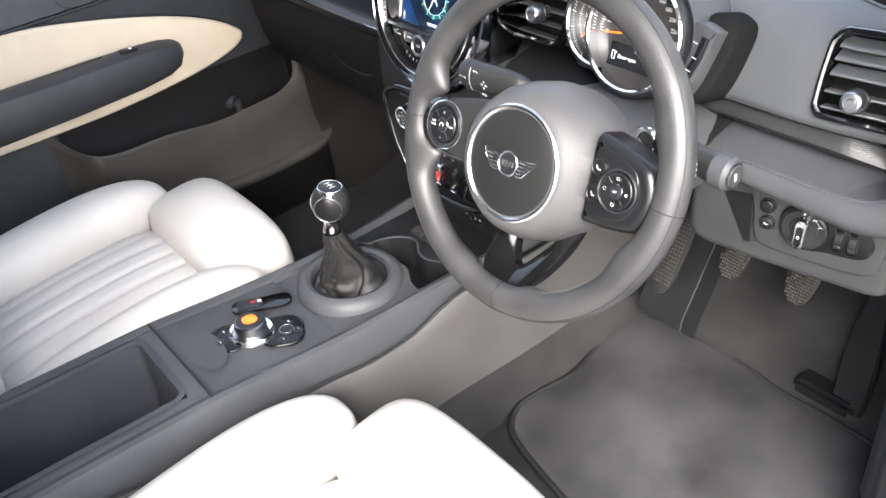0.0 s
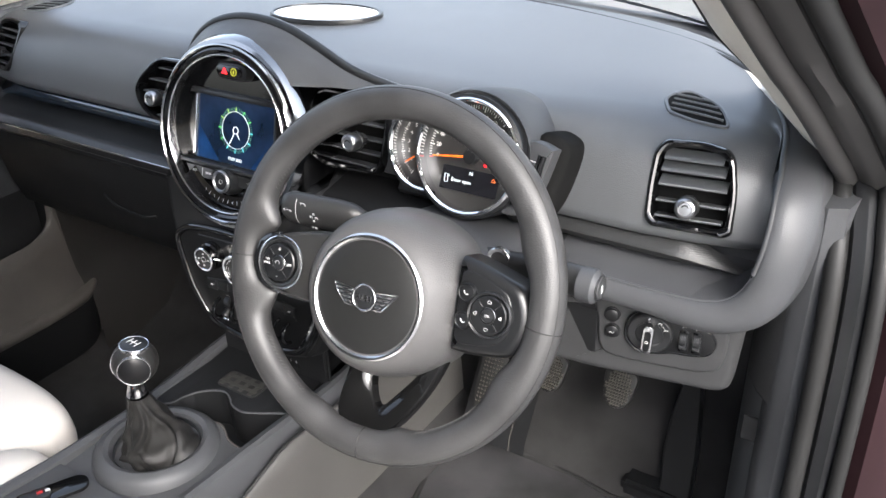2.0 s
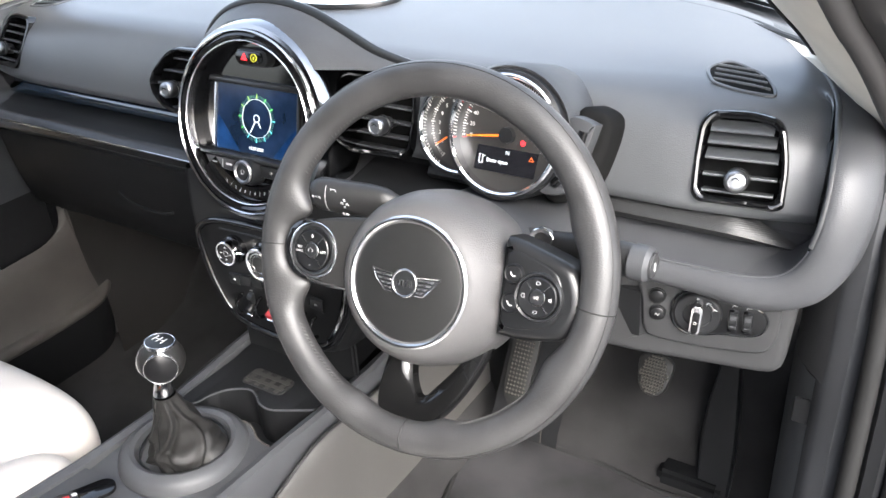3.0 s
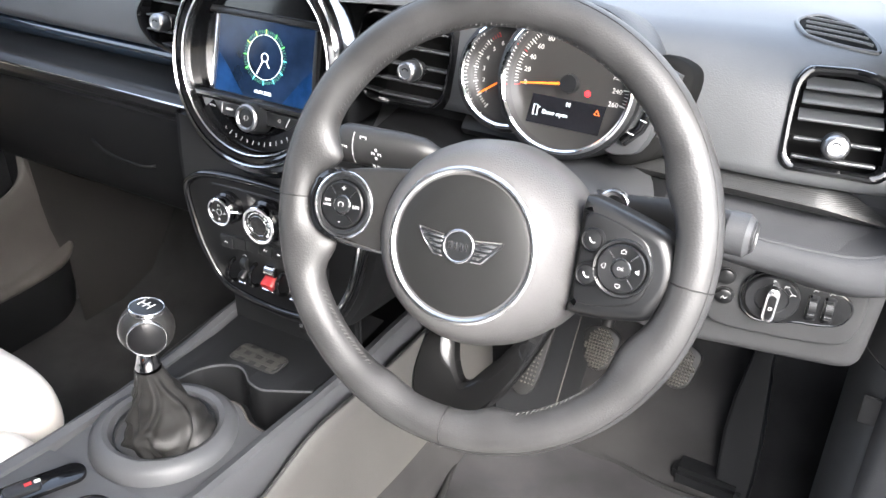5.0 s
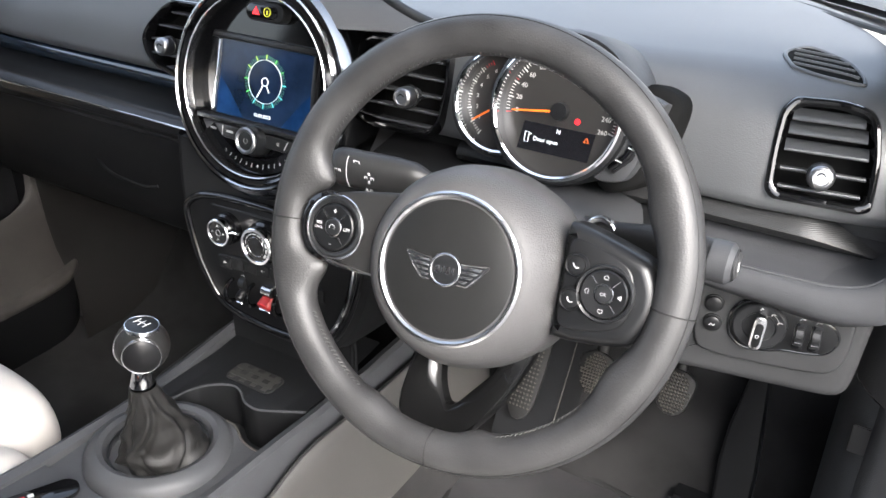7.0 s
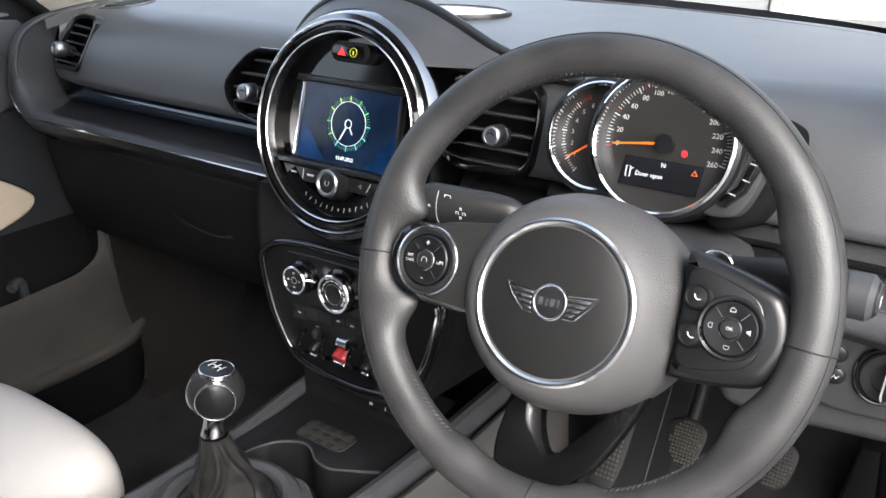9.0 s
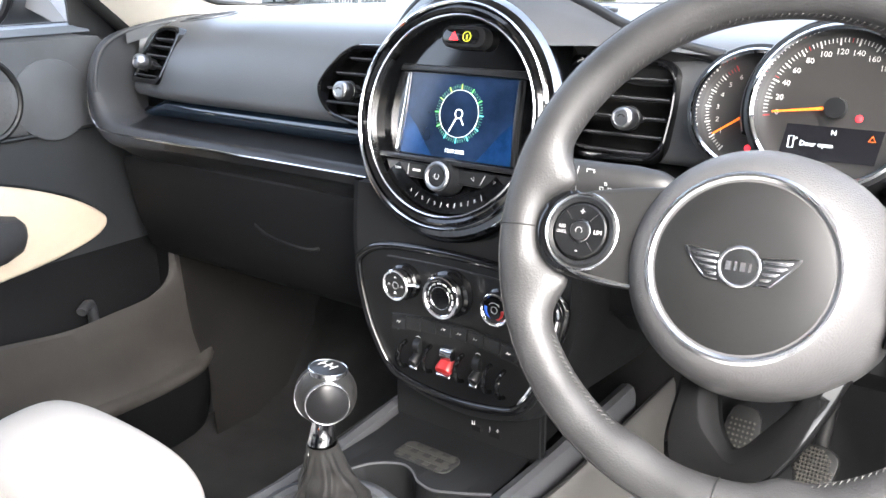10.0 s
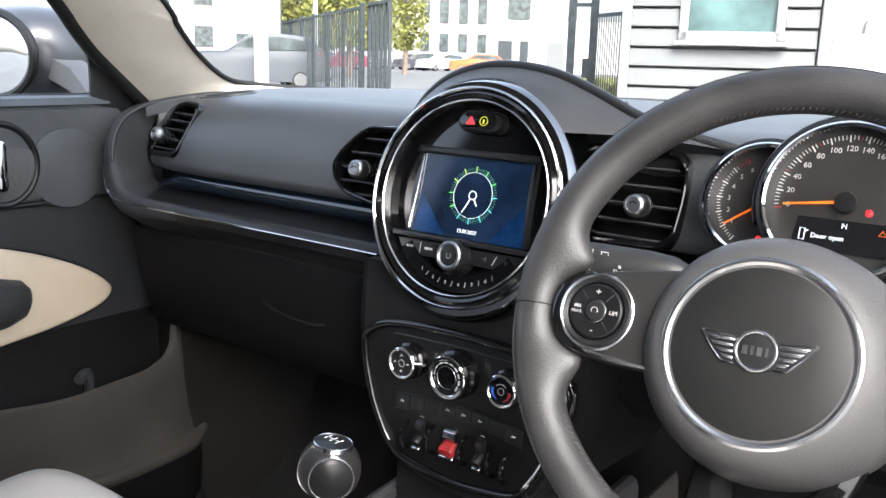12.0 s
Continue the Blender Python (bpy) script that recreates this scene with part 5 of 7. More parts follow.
part("knob", prism(round_poly([(-0.0035, 0.0180), (0.0035, 0.0180), (0.0058, 0.0135), (0.0058, -0.0135), (0.0035, -0.0180), (-0.0035, -0.0180), (-0.0058, -0.0135), (-0.0058, 0.0135)], 0.002), 0, 0.0135, 0.0018, KB), SATINCHROME, dl_, "silver bar knob")
part("knob_inlay", prism(round_poly([(-0.0020, 0.0115), (0.0020, 0.0115), (0.0036, 0.0090), (0.0036, -0.0105), (0.0020, -0.0140), (-0.0020, -0.0140), (-0.0036, -0.0105), (-0.0036, 0.0090)], 0.0012), 0.0130, 0.0142, 0.0004, KB), BLACK, dl_, "black knob inlay")
part("mark", ring_bm(0.0012, 0.0018, 0.0140, 0.0146, 0.0001, 16, KB @ at2(0, -0.002)), WHITEPRINT, dl_)
for x, y, wd in ((-0.0065, 0.0215, 0.0022), (0.0045, 0.0175, 0.0045), (0.0110, 0.0100, 0.0045), (0.0295, 0.0160, 0.0045), (0.0435, 0.0155, 0.0045)):
    part("mark", tube([(x - wd / 2, y - 0.001, 0.0036 if x > 0.02 else 0.0088), (x - wd / 4, y + 0.001, 0.0036 if x > 0.02 else 0.0088), (x + wd / 2, y + 0.0004, 0.0036 if x > 0.02 else 0.0088)], 0.0005, 5, m=KN), WHITEPRINT, sw)
part("dial_arc", tube([(-0.006 + 0.0185 * math.cos(radians(a)), 0.002 + 0.0185 * math.sin(radians(a)), 0.0086) for a in range(25, 56, 5)], 0.0002, 5, m=KN), WHITEPRINT, dl_)
for x in (0.0292, 0.0433):
    part("wheel_slot", prism(rrect(0.0105, 0.0285, 0.003, 4, x, -0.002), 0.0025, 0.0034, 0.0004, KN), GLOSS, sw, "dark slot")
    wl = part("thumb_wheel", lathe([(0.0115, -0.0040), (0.0125, -0.0030), (0.0125, 0.0030), (0.0115, 0.0040)], 32, KN @ at2(x, -0.002, -0.0035) @ Matrix.Rotation(radians(90), 4, "Y")), SATIN, sw, "ribbed thumb wheel")
    for k in range(5):
        a = radians(50 + 20 * k)
        part("rib", box(0.0066, 0.0010, 0.0010, (0, 0, 0), KN @ at2(x, -0.002 + 0.0126 * math.cos(a), -0.0035 + 0.0126 * math.sin(a)) @ Matrix.Rotation(a, 4, "X")), SATINCHROME if k == 3 else BLACK, wl)
for x, y in ((-0.0485, 0.0140), (-0.0470, -0.0070)):
    b_ = part("round_button", lathe([(0.0092, -0.001), (0.0090, 0.0015), (0.0080, 0.0018), (0.0076, 0.0040), (0.0066, 0.0048), (0.0001, 0.0050)], 32, KN @ at2(x, y)), BLACK, sw, "small round button")
    if y < 0:
        part("mark", tube([(x - 0.0025, y - 0.001, 0.0051), (x - 0.0012, y + 0.0014, 0.0051), (x + 0.0010, y - 0.0012, 0.0051), (x + 0.0025, y + 0.001, 0.0051)], 0.0005, 5, m=KN), WHITEPRINT, b_)
# upper and lower cover between column and floor
low = thing("lower_cover", "dark plastic cover under the steering column", "panel")
part("cover", strip([[(x, y, z) for y, z in ((0.30, 0.54), (0.22, 0.50), (0.225, 0.44), (0.28, 0.40), (0.40, 0.42))] for x in (0.14, 0.30, 0.42, 0.50)]), DULL, low, "dark plastic cover")

# ---- glovebox ----
glove = thing("glovebox", "black glovebox with a small latch", "glovebox")
part("lid", strip([[(x, y, z) for y, z in ((0.236, 0.50), (0.233, 0.49), (0.238, 0.45), (0.247, 0.40), (0.262, 0.35), (0.285, 0.33), (0.30, 0.33))] for x in (-0.66, -0.655, -0.45, -0.20, -0.16, -0.155)]), DULL, glove, "satin black lid")
part("latch", tube(spline([(-0.37, 0.234, 0.437), (-0.33, 0.226, 0.428), (-0.27, 0.226, 0.423), (-0.25, 0.236, 0.424)], 12), 0.0030, 10, flat=0.5), DULL, glove, "black latch")

# ---- centre console ----
console = thing("centre_console", "dark grey centre console between the seats", "console")
TOP = [(-0.75, 0.300), (-0.50, 0.297), (-0.30, 0.288), (-0.20, 0.275), (-0.10, 0.263), (0.0, 0.257), (0.12, 0.256), (0.27, 0.262)]


def top_at(y):
    for (a, za), (b, zb) in zip(TOP, TOP[1:]):
        if y <= b:
            return lerp(za, zb, max(0.0, (y - a) / (b - a)))
    return TOP[-1][1]


for s_ in (-1, 1):
    rows = []
    for k in range(41):
        y = -0.75 + 1.16 * k / 40
        z = top_at(y)
        o = 0.012 * smoothstep(0.0, 0.25, y)
        rows.append([(s_ * (0.118 + o), y, -0.03), (s_ * (0.116 + o), y, z - 0.10), (s_ * (0.111 + o), y, z - 0.045), (s_ * (0.110 + o), y, z - 0.012), (s_ * (0.106 + o), y, z - 0.002), (s_ * (0.099 + o), y, z + 0.001), (s_ * (0.090 + o), y, z - 0.002), (s_ * (0.087 + o), y, z - 0.012), (s_ * (0.087 + o), y, z - 0.06)])
    part("side_rail", strip(rows), GREY, console, "dark grey side rail")
    rows, low_rows, seam = [], [], []
    for k in range(51):
        y = -0.75 + 1.25 * k / 50
        o = 0.012 * smoothstep(0, 0.25, y)
        z0 = 0.225 - 0.016 * smoothstep(-0.18, -0.06, y) + 0.030 * smoothstep(-0.02, 0.10, y) + 0.05 * (1 - smoothstep(-0.6, -0.3, y))
        rows.append([(s_ * (0.1235 + o), y, z0), (s_ * (0.127 + o), y, z0 - 0.005), (s_ * (0.129 + o), y, z0 - 0.03), (s_ * (0.135 + o), y, 0.10), (s_ * (0.137 + o), y, 0.06)])
        low_rows.append([(s_ * (0.135 + o), y, 0.064), (s_ * (0.142 + o), y, 0.055), (s_ * (0.152 + o), y, 0.01), (s_ * (0.165 + o), y, -0.03)])
        seam.append((s_ * (0.1225 + o), y, z0 + 0.001))
    part("side_panel", strip(rows), TAUPE, console, "taupe lower side panel")
    part("panel_seam", tube(seam, 0.0022, 6), RUBBER, console)
    part("carpet_side", strip(low_rows), CARPET, console, "dark carpet along the tunnel foot")

part("controller_deck", strip([[(x, y, top_at(y) - (0.004 if abs(x) < 0.085 else 0.006)) for x in (-0.0885, -0.085, -0.04, 0.0, 0.04, 0.085, 0.0885)] for y in [-0.295 + 0.01 * k for k in range(20)]]), GREY, console, "flat dark grey deck")
part("deck_dish", lathe([(0.034, 0.001), (0.031, 0.0), (0.027, -0.003), (0.0001, -0.004)], 40, Matrix.Translation((0.0, -0.262, 0.2815)) @ Matrix.Rotation(radians(-5), 4, "X") @ Matrix.Diagonal((1.55, 0.75, 1, 1))), GREY, console, "shallow finger dish")
part("seam", box(0.20, 0.0025, 0.012, (0.0, -0.297, 0.284)), RUBBER, console)
# open storage tray behind
tray = []
for z, g in ((0.297, 0.006), (0.2985, 0.0), (0.296, -0.004), (0.20, -0.007), (0.17, -0.012)):
    tray.append([(x, y, z + (y + 0.5) * -0.045) for x, y in rrect(0.150 + 2 * g, 0.36 + 2 * g, 0.018 + g, 5, -0.004, -0.50)])
bm = strip(tray, close_v=True)
bm.faces.new([v for v in bm.verts][-len(tray[0]):])
part("storage_tray", bm, mat("tray_plastic", (0.026, 0.028, 0.033), 0.5, spec=0.3, grain=0.2, scale=900, kind="cells"), console, "open black storage tray")
for s_ in (-1, 1):
    part("tray_rim", strip([[(s_ * x, y, top_at(y) + dz) for x, dz in ((0.0885, -0.004), (0.082, -0.002), (0.074 - s_ * -0.0, -0.002))] for y in (-0.75, -0.70, -0.5, -0.32, -0.298)]), GREY, console, "flat tray rim")
part("tray_rim", box(0.17, 0.024, 0.006, (0.0, -0.308, 0.2845)), GREY, console)
# round gear surround, cup holders and front tray
part("gear_surround", lathe([(0.083, -0.012), (0.0805, 0.002), (0.074, 0.009), (0.066, 0.0115), (0.060, 0.009), (0.0555, 0.000), (0.054, -0.012), (0.051, -0.016), (0.0001, -0.017)], 64, Matrix.Translation((-0.005, -0.018, 0.258)) @ Matrix.Rotation(radians(-3), 4, "X")), GREY, console, "raised round gear surround")
LIP = spline([(-0.092, 0.034, 0), (-0.05, 0.036, 0), (-0.017, 0.042, 0), (0.002, 0.050, 0), (0.018, 0.061, 0), (0.034, 0.061, 0), (0.048, 0.054, 0), (0.060, 0.046, 0), (0.075, 0.042, 0), (0.092, 0.041, 0)], 48)
ARC = spline([(-0.092, 0.040, 0), (-0.066, 0.056, 0), (-0.060, 0.075, 0), (-0.048, 0.096, 0), (-0.030, 0.110, 0), (-0.015, 0.114, 0), (0.0, 0.108, 0), (0.014, 0.098, 0), (0.035, 0.094, 0), (0.055, 0.102, 0), (0.092, 0.122, 0)], 48)
part("gear_deck", strip([[(p.x, -0.11, 0.252), (p.x, -0.05, 0.252), (p.x, p.y - 0.004, 0.2525), (p.x, p.y, 0.250), (p.x, p.y + 0.001, 0.19)] for p in LIP]), GREY, console, "dark deck round the gear lever")
# Thin tubes trace the edges of the deck and the tray.
part("deck_lip", tube([(p.x, p.y - 0.001, 0.2515) for p in LIP], 0.0014, 6), MID, console, "pale thin edge line")
part("front_tray", strip([[(p.x, p.y, 0.19), (p.x, p.y, 0.250), (p.x, p.y + 0.004, 0.2525), (p.x, 0.16, 0.2500), (p.x, 0.28, 0.262)] for p in ARC]), DULL, console, "black front tray")
part("tray_lip", tube([(p.x, p.y + 0.001, 0.2515) for p in ARC], 0.0014, 6), GREY, console, "thin edge line")
part("cup_well", strip([[(x, y, 0.192) for x in (-0.10, 0.0, 0.10)] for y in (0.02, 0.07, 0.13)]), DULL, console, "dark cup well")
tartan = part("tray_mat", prism(rrect(0.074, 0.036, 0.009, 4, -0.006, 0.141), 0.2505, 0.2535, 0.001), RUBBER, console, "dark checked rubber mat")
for i in range(4):
    part("check", box(0.008, 0.032, 0.0006, (-0.033 + 0.018 * i, 0.141, 0.2537)), mat("check_print", (0.016, 0.0152, 0.0128), 0.6), tartan)
for i in range(2):
    part("check", box(0.068, 0.006, 0.0006, (-0.006, 0.134 + 0.014 * i, 0.2541)), MATS["check_print"], tartan)

ctl = thing("console_controller", "chrome rotary controller with an orange lit top", "controller")
C0 = Matrix.Translation((0.012, -0.195, 0.2715)) @ Matrix.Rotation(radians(-6), 4, "X") @ Matrix.Scale(1.16, 4)
for cx_, cy_, w_, h_, an in ((-0.010, -0.026, 0.050, 0.044, 20), (0.019, 0.030, 0.056, 0.052, -25)):
    lobe = Matrix.Translation((cx_, cy_, 0)) @ Matrix.Rotation(radians(an), 4, "Z")
    part("plate", prism(rrect(w_, h_, 0.020, 7), -0.003, 0.0022, 0.0015, C0 @ lobe), BLACK, ctl, "black rounded button field")
    part("plate_rim", tube([(x, y, 0.0012) for x, y in rrect(w_, h_, 0.020, 7)], 0.0013, 8, closed=True, m=C0 @ lobe), GLOSS, ctl, "fine gloss rim")
part("ring", lathe([(0.0285, 0.002), (0.0280, 0.006), (0.0255, 0.0085), (0.0225, 0.0075)], 48, C0), CHROME, ctl, "chrome ring")
part("knob", lathe([(0.0205, 0.004), (0.0198, 0.014), (0.0185, 0.0195), (0.0165, 0.021), (0.0001, 0.021)], 40, C0), mat("dark_satin_metal", (0.16, 0.16, 0.165), 0.3, metal=1.0), ctl, "ribbed satin chrome knob")
part("top", lathe([(0.0165, 0.0205), (0.0160, 0.0222), (0.0001, 0.0228)], 32, C0), SATIN, ctl, "black knob top")
part("lamp", prism(rrect(0.017, 0.018, 0.007), 0.0227, 0.0234, 0.0002, C0), mat("orange_lamp", (0.57, 0.114, 0.0095), 0.4, emit=(1.0, 0.18, 0.005), power=0.0525), ctl, "orange lit symbol")
for x, y, r in ((-0.022, -0.026, 0.007), (-0.006, -0.038, 0.007), (0.038, 0.022, 0.007), (0.032, 0.046, 0.006), (0.012, 0.044, 0.006)):
    part("button", lathe([(r, 0.001), (r * 0.95, 0.0035), (r * 0.5, 0.0042), (0.0001, 0.0042)], 24, C0 @ at2(x, y)), SATIN, ctl)
    part("mark", box(0.0035, 0.0010, 0.0004, (x, y, 0.0044), C0), WHITEPRINT, ctl)
part("round_button", lathe([(0.0090, 0.001), (0.0086, 0.0048), (0.0070, 0.0056), (0.0001, 0.0050)], 28, C0 @ at2(0.024, 0.034)), SATIN, ctl, "round menu button")
part("mark", ring_bm(0.0080, 0.0088, 0.0040, 0.0052, 0.0002, 28, C0 @ at2(0.024, 0.034)), SATINCHROME, ctl)
pb = thing("parking_brake_switch", "black parking brake switch with a red mark", "switch")
P0 = Matrix.Translation((-0.040, -0.150, 0.2690)) @ Matrix.Rotation(radians(-5), 4, "X") @ Matrix.Rotation(radians(-22), 4, "Z")
part("bezel", prism(rrect(0.030, 0.088, 0.0145, 6), -0.002, 0.003, 0.001, P0), GLOSS, pb, "black oval bezel")
part("rocker", rbox(0.020, 0.036, 0.006, 0.003, P0 @ at2(0, -0.018, 0.001)), SATIN, pb, "satin rocker")
part("red_mark", box(0.005, 0.007, 0.0006, (0.0, -0.012, 0.0072), P0), RED, pb)
part("mark", box(0.005, 0.006, 0.0006, (0.0, -0.003, 0.0072), P0), WHITEPRINT, pb)

gear = thing("gear_lever", "gear lever with black and chrome knob and leather gaiter", "gear lever")
GK = Matrix.Translation((0.022, -0.043, 0.374)) @ Matrix.Rotation(radians(-6), 4, "X") @ Matrix.Rotation(radians(5), 4, "Y")
part("collar", lathe([(0.0125, -0.012), (0.013, 0.0), (0.0115, 0.008), (0.0105, 0.020), (0.013, 0.026)], 32, GK), DARKCHROME, gear, "chrome collar")
kp = []
for k in range(17):
    a = math.pi * k / 16
    kp.append((max(0.0001, 0.0272 * math.sin(a) ** 0.9), 0.047 - 0.0262 * math.cos(a)))
kb = part("knob", lathe(kp, 48, GK), BOOTLEATHER, gear, "leather-covered round knob")
KD = GK @ Matrix.Translation((0.0, 0.0, 0.047)) @ Vector((0.72, -0.66, 0.06)).to_track_quat("Z", "Y").to_matrix().to_4x4() @ at2(0, 0, 0.0205)
part("side_disc", lathe([(0.0185, 0.0), (0.018, 0.003), (0.014, 0.0058), (0.0001, 0.0075)], 40, KD), mat("disc_black", (0.006, 0.006, 0.0065), 0.28, spec=0.12, vary=0.2), kb, "gloss black side disc")
part("disc_ring", ring_bm(0.0178, 0.0192, -0.001, 0.0036, 0.0006, 40, KD), SATINCHROME, kb, "thin bright ring")
part("shift_plate", lathe([(0.0165, 0.0685), (0.0160, 0.0715), (0.0001, 0.0742)], 36, GK), BLACK, kb, "gloss black shift pattern plate")
part("plate_ring", ring_bm(0.0158, 0.0172, 0.066, 0.0722, 0.0005, 36, GK), SATINCHROME, kb, "thin bright ring")
for x in (-0.0065, 0.0, 0.0065):
    part("pattern_line", box(0.0009, 0.0105, 0.0005, (x, 0, 0.0741), GK), WHITEPRINT, kb)
part("pattern_line", box(0.0138, 0.0009, 0.0005, (0, 0, 0.0742), GK), WHITEPRINT, kb)
GPROF = [(0.0, 0.042), (0.08, 0.046), (0.2, 0.041), (0.4, 0.033), (0.6, 0.026), (0.8, 0.0185), (1.0, 0.0135)]
RIDGES = ((-128, 9, 0.0050), (-92, 7, 0.0042), (-58, 8, 0.0075), (-18, 10, 0.0085), (40, 16, 0.0075), (110, 18, 0.006), (190, 14, 0.006))
rows = []
for k in range(41):
    t = k / 40
    z = lerp(0.246, 0.374, t ** 0.95)
    i = max(j for j in range(6) if GPROF[j][0] <= t)
    r = lerp(GPROF[i][1], GPROF[i + 1][1], smoothstep(0, 1, (t - GPROF[i][0]) / (GPROF[i + 1][0] - GPROF[i][0])))
    cx, cy = lerp(0.002, 0.0235, t ** 0.8), lerp(-0.018, -0.044, t)
    row = []
    for j in range(96):
        a = 360 * j / 96
        f = 0.0
        for n_, (a0, wd, am) in enumerate(RIDGES):
            c_ = a0 + (38 if n_ else 6) * math.sin(5.0 * t + 1.7 * n_) * (1 - t) ** 0.6
            for off, sg_ in ((0, 1.0), (wd * 1.7, -0.8)):
                d_ = (a - c_ - off + 180) % 360 - 180
                f += sg_ * am * math.exp(-(d_ / wd) ** 2)
        f *= math.sin(math.pi * min(1.0, 0.12 + t * 0.88)) ** 0.8 * (1 - 0.55 * t)
        roll = 0.006 * math.exp(-((t - 0.10) / 0.05) ** 2) * math.sin(radians(2 * a + 40)) + 0.004 * math.exp(-((t - 0.34 - 0.08 * math.sin(radians(a * 2))) / 0.035) ** 2) * max(0, math.sin(radians(a + 150)))
        sag = 0.010 * (1 - t) ** 3 * math.sin(radians(3 * a + 20)) * (1 if t > 0.02 else 0)
        row.append((cx + (r + f + roll) * math.cos(radians(a)), cy + (r + f + roll) * math.sin(radians(a)), z + sag))
    rows.append(row)
part("gaiter", strip(rows, close_v=True), BOOTLEATHER, gear, "creased black leather gaiter", 70)
fs = [Vector(r_[63]) + Vector((0, -0.0004, 0)) for r_ in rows[4:]]
part("gaiter_seam", tube(fs, 0.0009, 6), RUBBER, gear, "stitched front seam")
part("gaiter_ring", ring_bm(0.0535, 0.0555, 0.0, 0.0045, 0.0008, 56, Matrix.Translation((-0.005, -0.018, 0.259))), SATIN, gear, "thin base ring")
part("seam_line", tube([GK @ Vector((0.0275 * math.sin(b_) ** 0.9 * math.cos(radians(-122)), 0.0275 * math.sin(b_) ** 0.9 * math.sin(radians(-122)), 0.047 - 0.0266 * math.cos(b_))) for b_ in [math.pi * (0.12 + 0.70 * k / 15) for k in range(16)]], 0.0008, 6), SATINCHROME, kb, "fine bright seam line")

# ---- seats ----
def pillow(cx, cy, cz, sx, sy, sz, px=3.2, seg=40, crown=0.0, tilt=0.0, groove=()):
    """A stuffed cushion: a rounded slab, fuller in the middle."""
    bm = bmesh.new()
    bmesh.ops.create_uvsphere(bm, u_segments=seg * 2, v_segments=seg, radius=1.0)
    rot = Matrix.Rotation(radians(tilt), 3, "X")
    for v in bm.verts:
        d = v.co
        s = (abs(d.x) ** px + abs(d.y) ** px + abs(d.z) ** 2.6) ** (-1 / px)
        p = Vector((d.x * s * sx / 2, d.y * s * sy / 2, d.z * s * sz / 2))
        for gx, gw, gd in groove:
            if p.z > 0:
                p.z -= gd * math.exp(-((p.x - gx) / gw) ** 2)
        p.z += crown * (1 - (2 * p.x / sx) ** 2) if p.z > 0 else 0
        v.co = rot @ p + Vector((cx, cy, cz))
    return bm


def seat(cx, y0, label, up=0.0):
    s = thing("car_seat", label, "seat", "front seats")
    gr = [(g, 0.0062, 0.0045) for g in (-0.09, -0.045, 0.0, 0.045, 0.09)]
    part("cushion", pillow(cx, y0 - 0.30, 0.160, 0.30, 0.42, 0.13, 4.0, 60, 0.0, 4, gr), CREAM, s, "pale cream leather centre with stitched flutes", 60)
    for d in (-1, 1):
        part("bolster", pillow(cx + d * 0.192, y0 - 0.30, 0.191, 0.125, 0.46, 0.17, 2.7, 36, 0.0, 5), CREAM, s, "cream leather side bolster", 60)
    part("thigh_support", pillow(cx, y0 - 0.066, 0.193 + up, 0.330, 0.160, 0.142, 4.2, 48, 0.004, 5), CREAM, s, "cream leather thigh support", 60)
    part("base", prism(rrect(0.42, 0.46, 0.04, 4, cx, y0 - 0.28), 0.02, 0.13, 0.02), SATIN, s, "dark plastic seat base")
    for d in (-1, 1):
        part("rail", box(0.03, 0.55, 0.05, (cx + d * 0.18, y0 - 0.28, -0.005), bevel=0.005), RUBBER, s, "dark floor rail")
    b = Matrix.Translation((cx, y0 - 0.53, 0.24)) @ Matrix.Rotation(radians(116), 4, "X")
    bm = pillow(0, 0.27, 0.0, 0.32, 0.56, 0.13, 3.4, 40)
    bmesh.ops.transform(bm, matrix=b, verts=bm.verts)
    part("backrest", bm, CREAM, s, "cream leather backrest", 60)
    for d in (-1, 1):
        bm = pillow(d * 0.19, 0.24, -0.025, 0.11, 0.50, 0.16, 2.8, 32)
        bmesh.ops.transform(bm, matrix=b, verts=bm.verts)
        part("back_bolster", bm, CREAM, s, "cream leather back bolster", 60)
    bm = pillow(0, 0.62, 0.0, 0.26, 0.17, 0.10, 3.0, 28)
    bmesh.ops.transform(bm, matrix=b, verts=bm.verts)
    part("head_restraint", bm, CREAM, s, "cream leather head restraint", 60)
    return s


seat(-0.340, -0.017, "cream leather passenger seat with stitched flutes", 0.010)
seat(0.376, -0.086, "cream leather driver's seat with stitched flutes")

# ---- floor mat and pedals ----
fm = thing("floor_mat", "grey carpet floor mat with bound edge in the driver footwell", "floor mat")
mo = [(p.x, p.y) for p in closed_spline([(0.212, 0.095), (0.184, 0.120), (0.171, 0.155), (0.176, 0.205), (0.186, 0.262), (0.168, 0.340), (0.160, 0.40), (0.170, 0.450), (0.200, 0.466), (0.250, 0.474), (0.36, 0.475), (0.45, 0.46), (0.56, 0.46), (0.63, 0.44), (0.655, 0.30), (0.645, 0.10), (0.60, 0.045), (0.45, 0.052), (0.353, 0.064), (0.265, 0.080)], 100)]
part("carpet", prism(mo, -0.028, -0.012, 0.004), MATCARPET, fm, "worn grey carpet pile")
part("binding", tube([(x, y, -0.015) for x, y in mo], 0.006, 8, closed=True), RUBBER, fm, "dark bound edge")


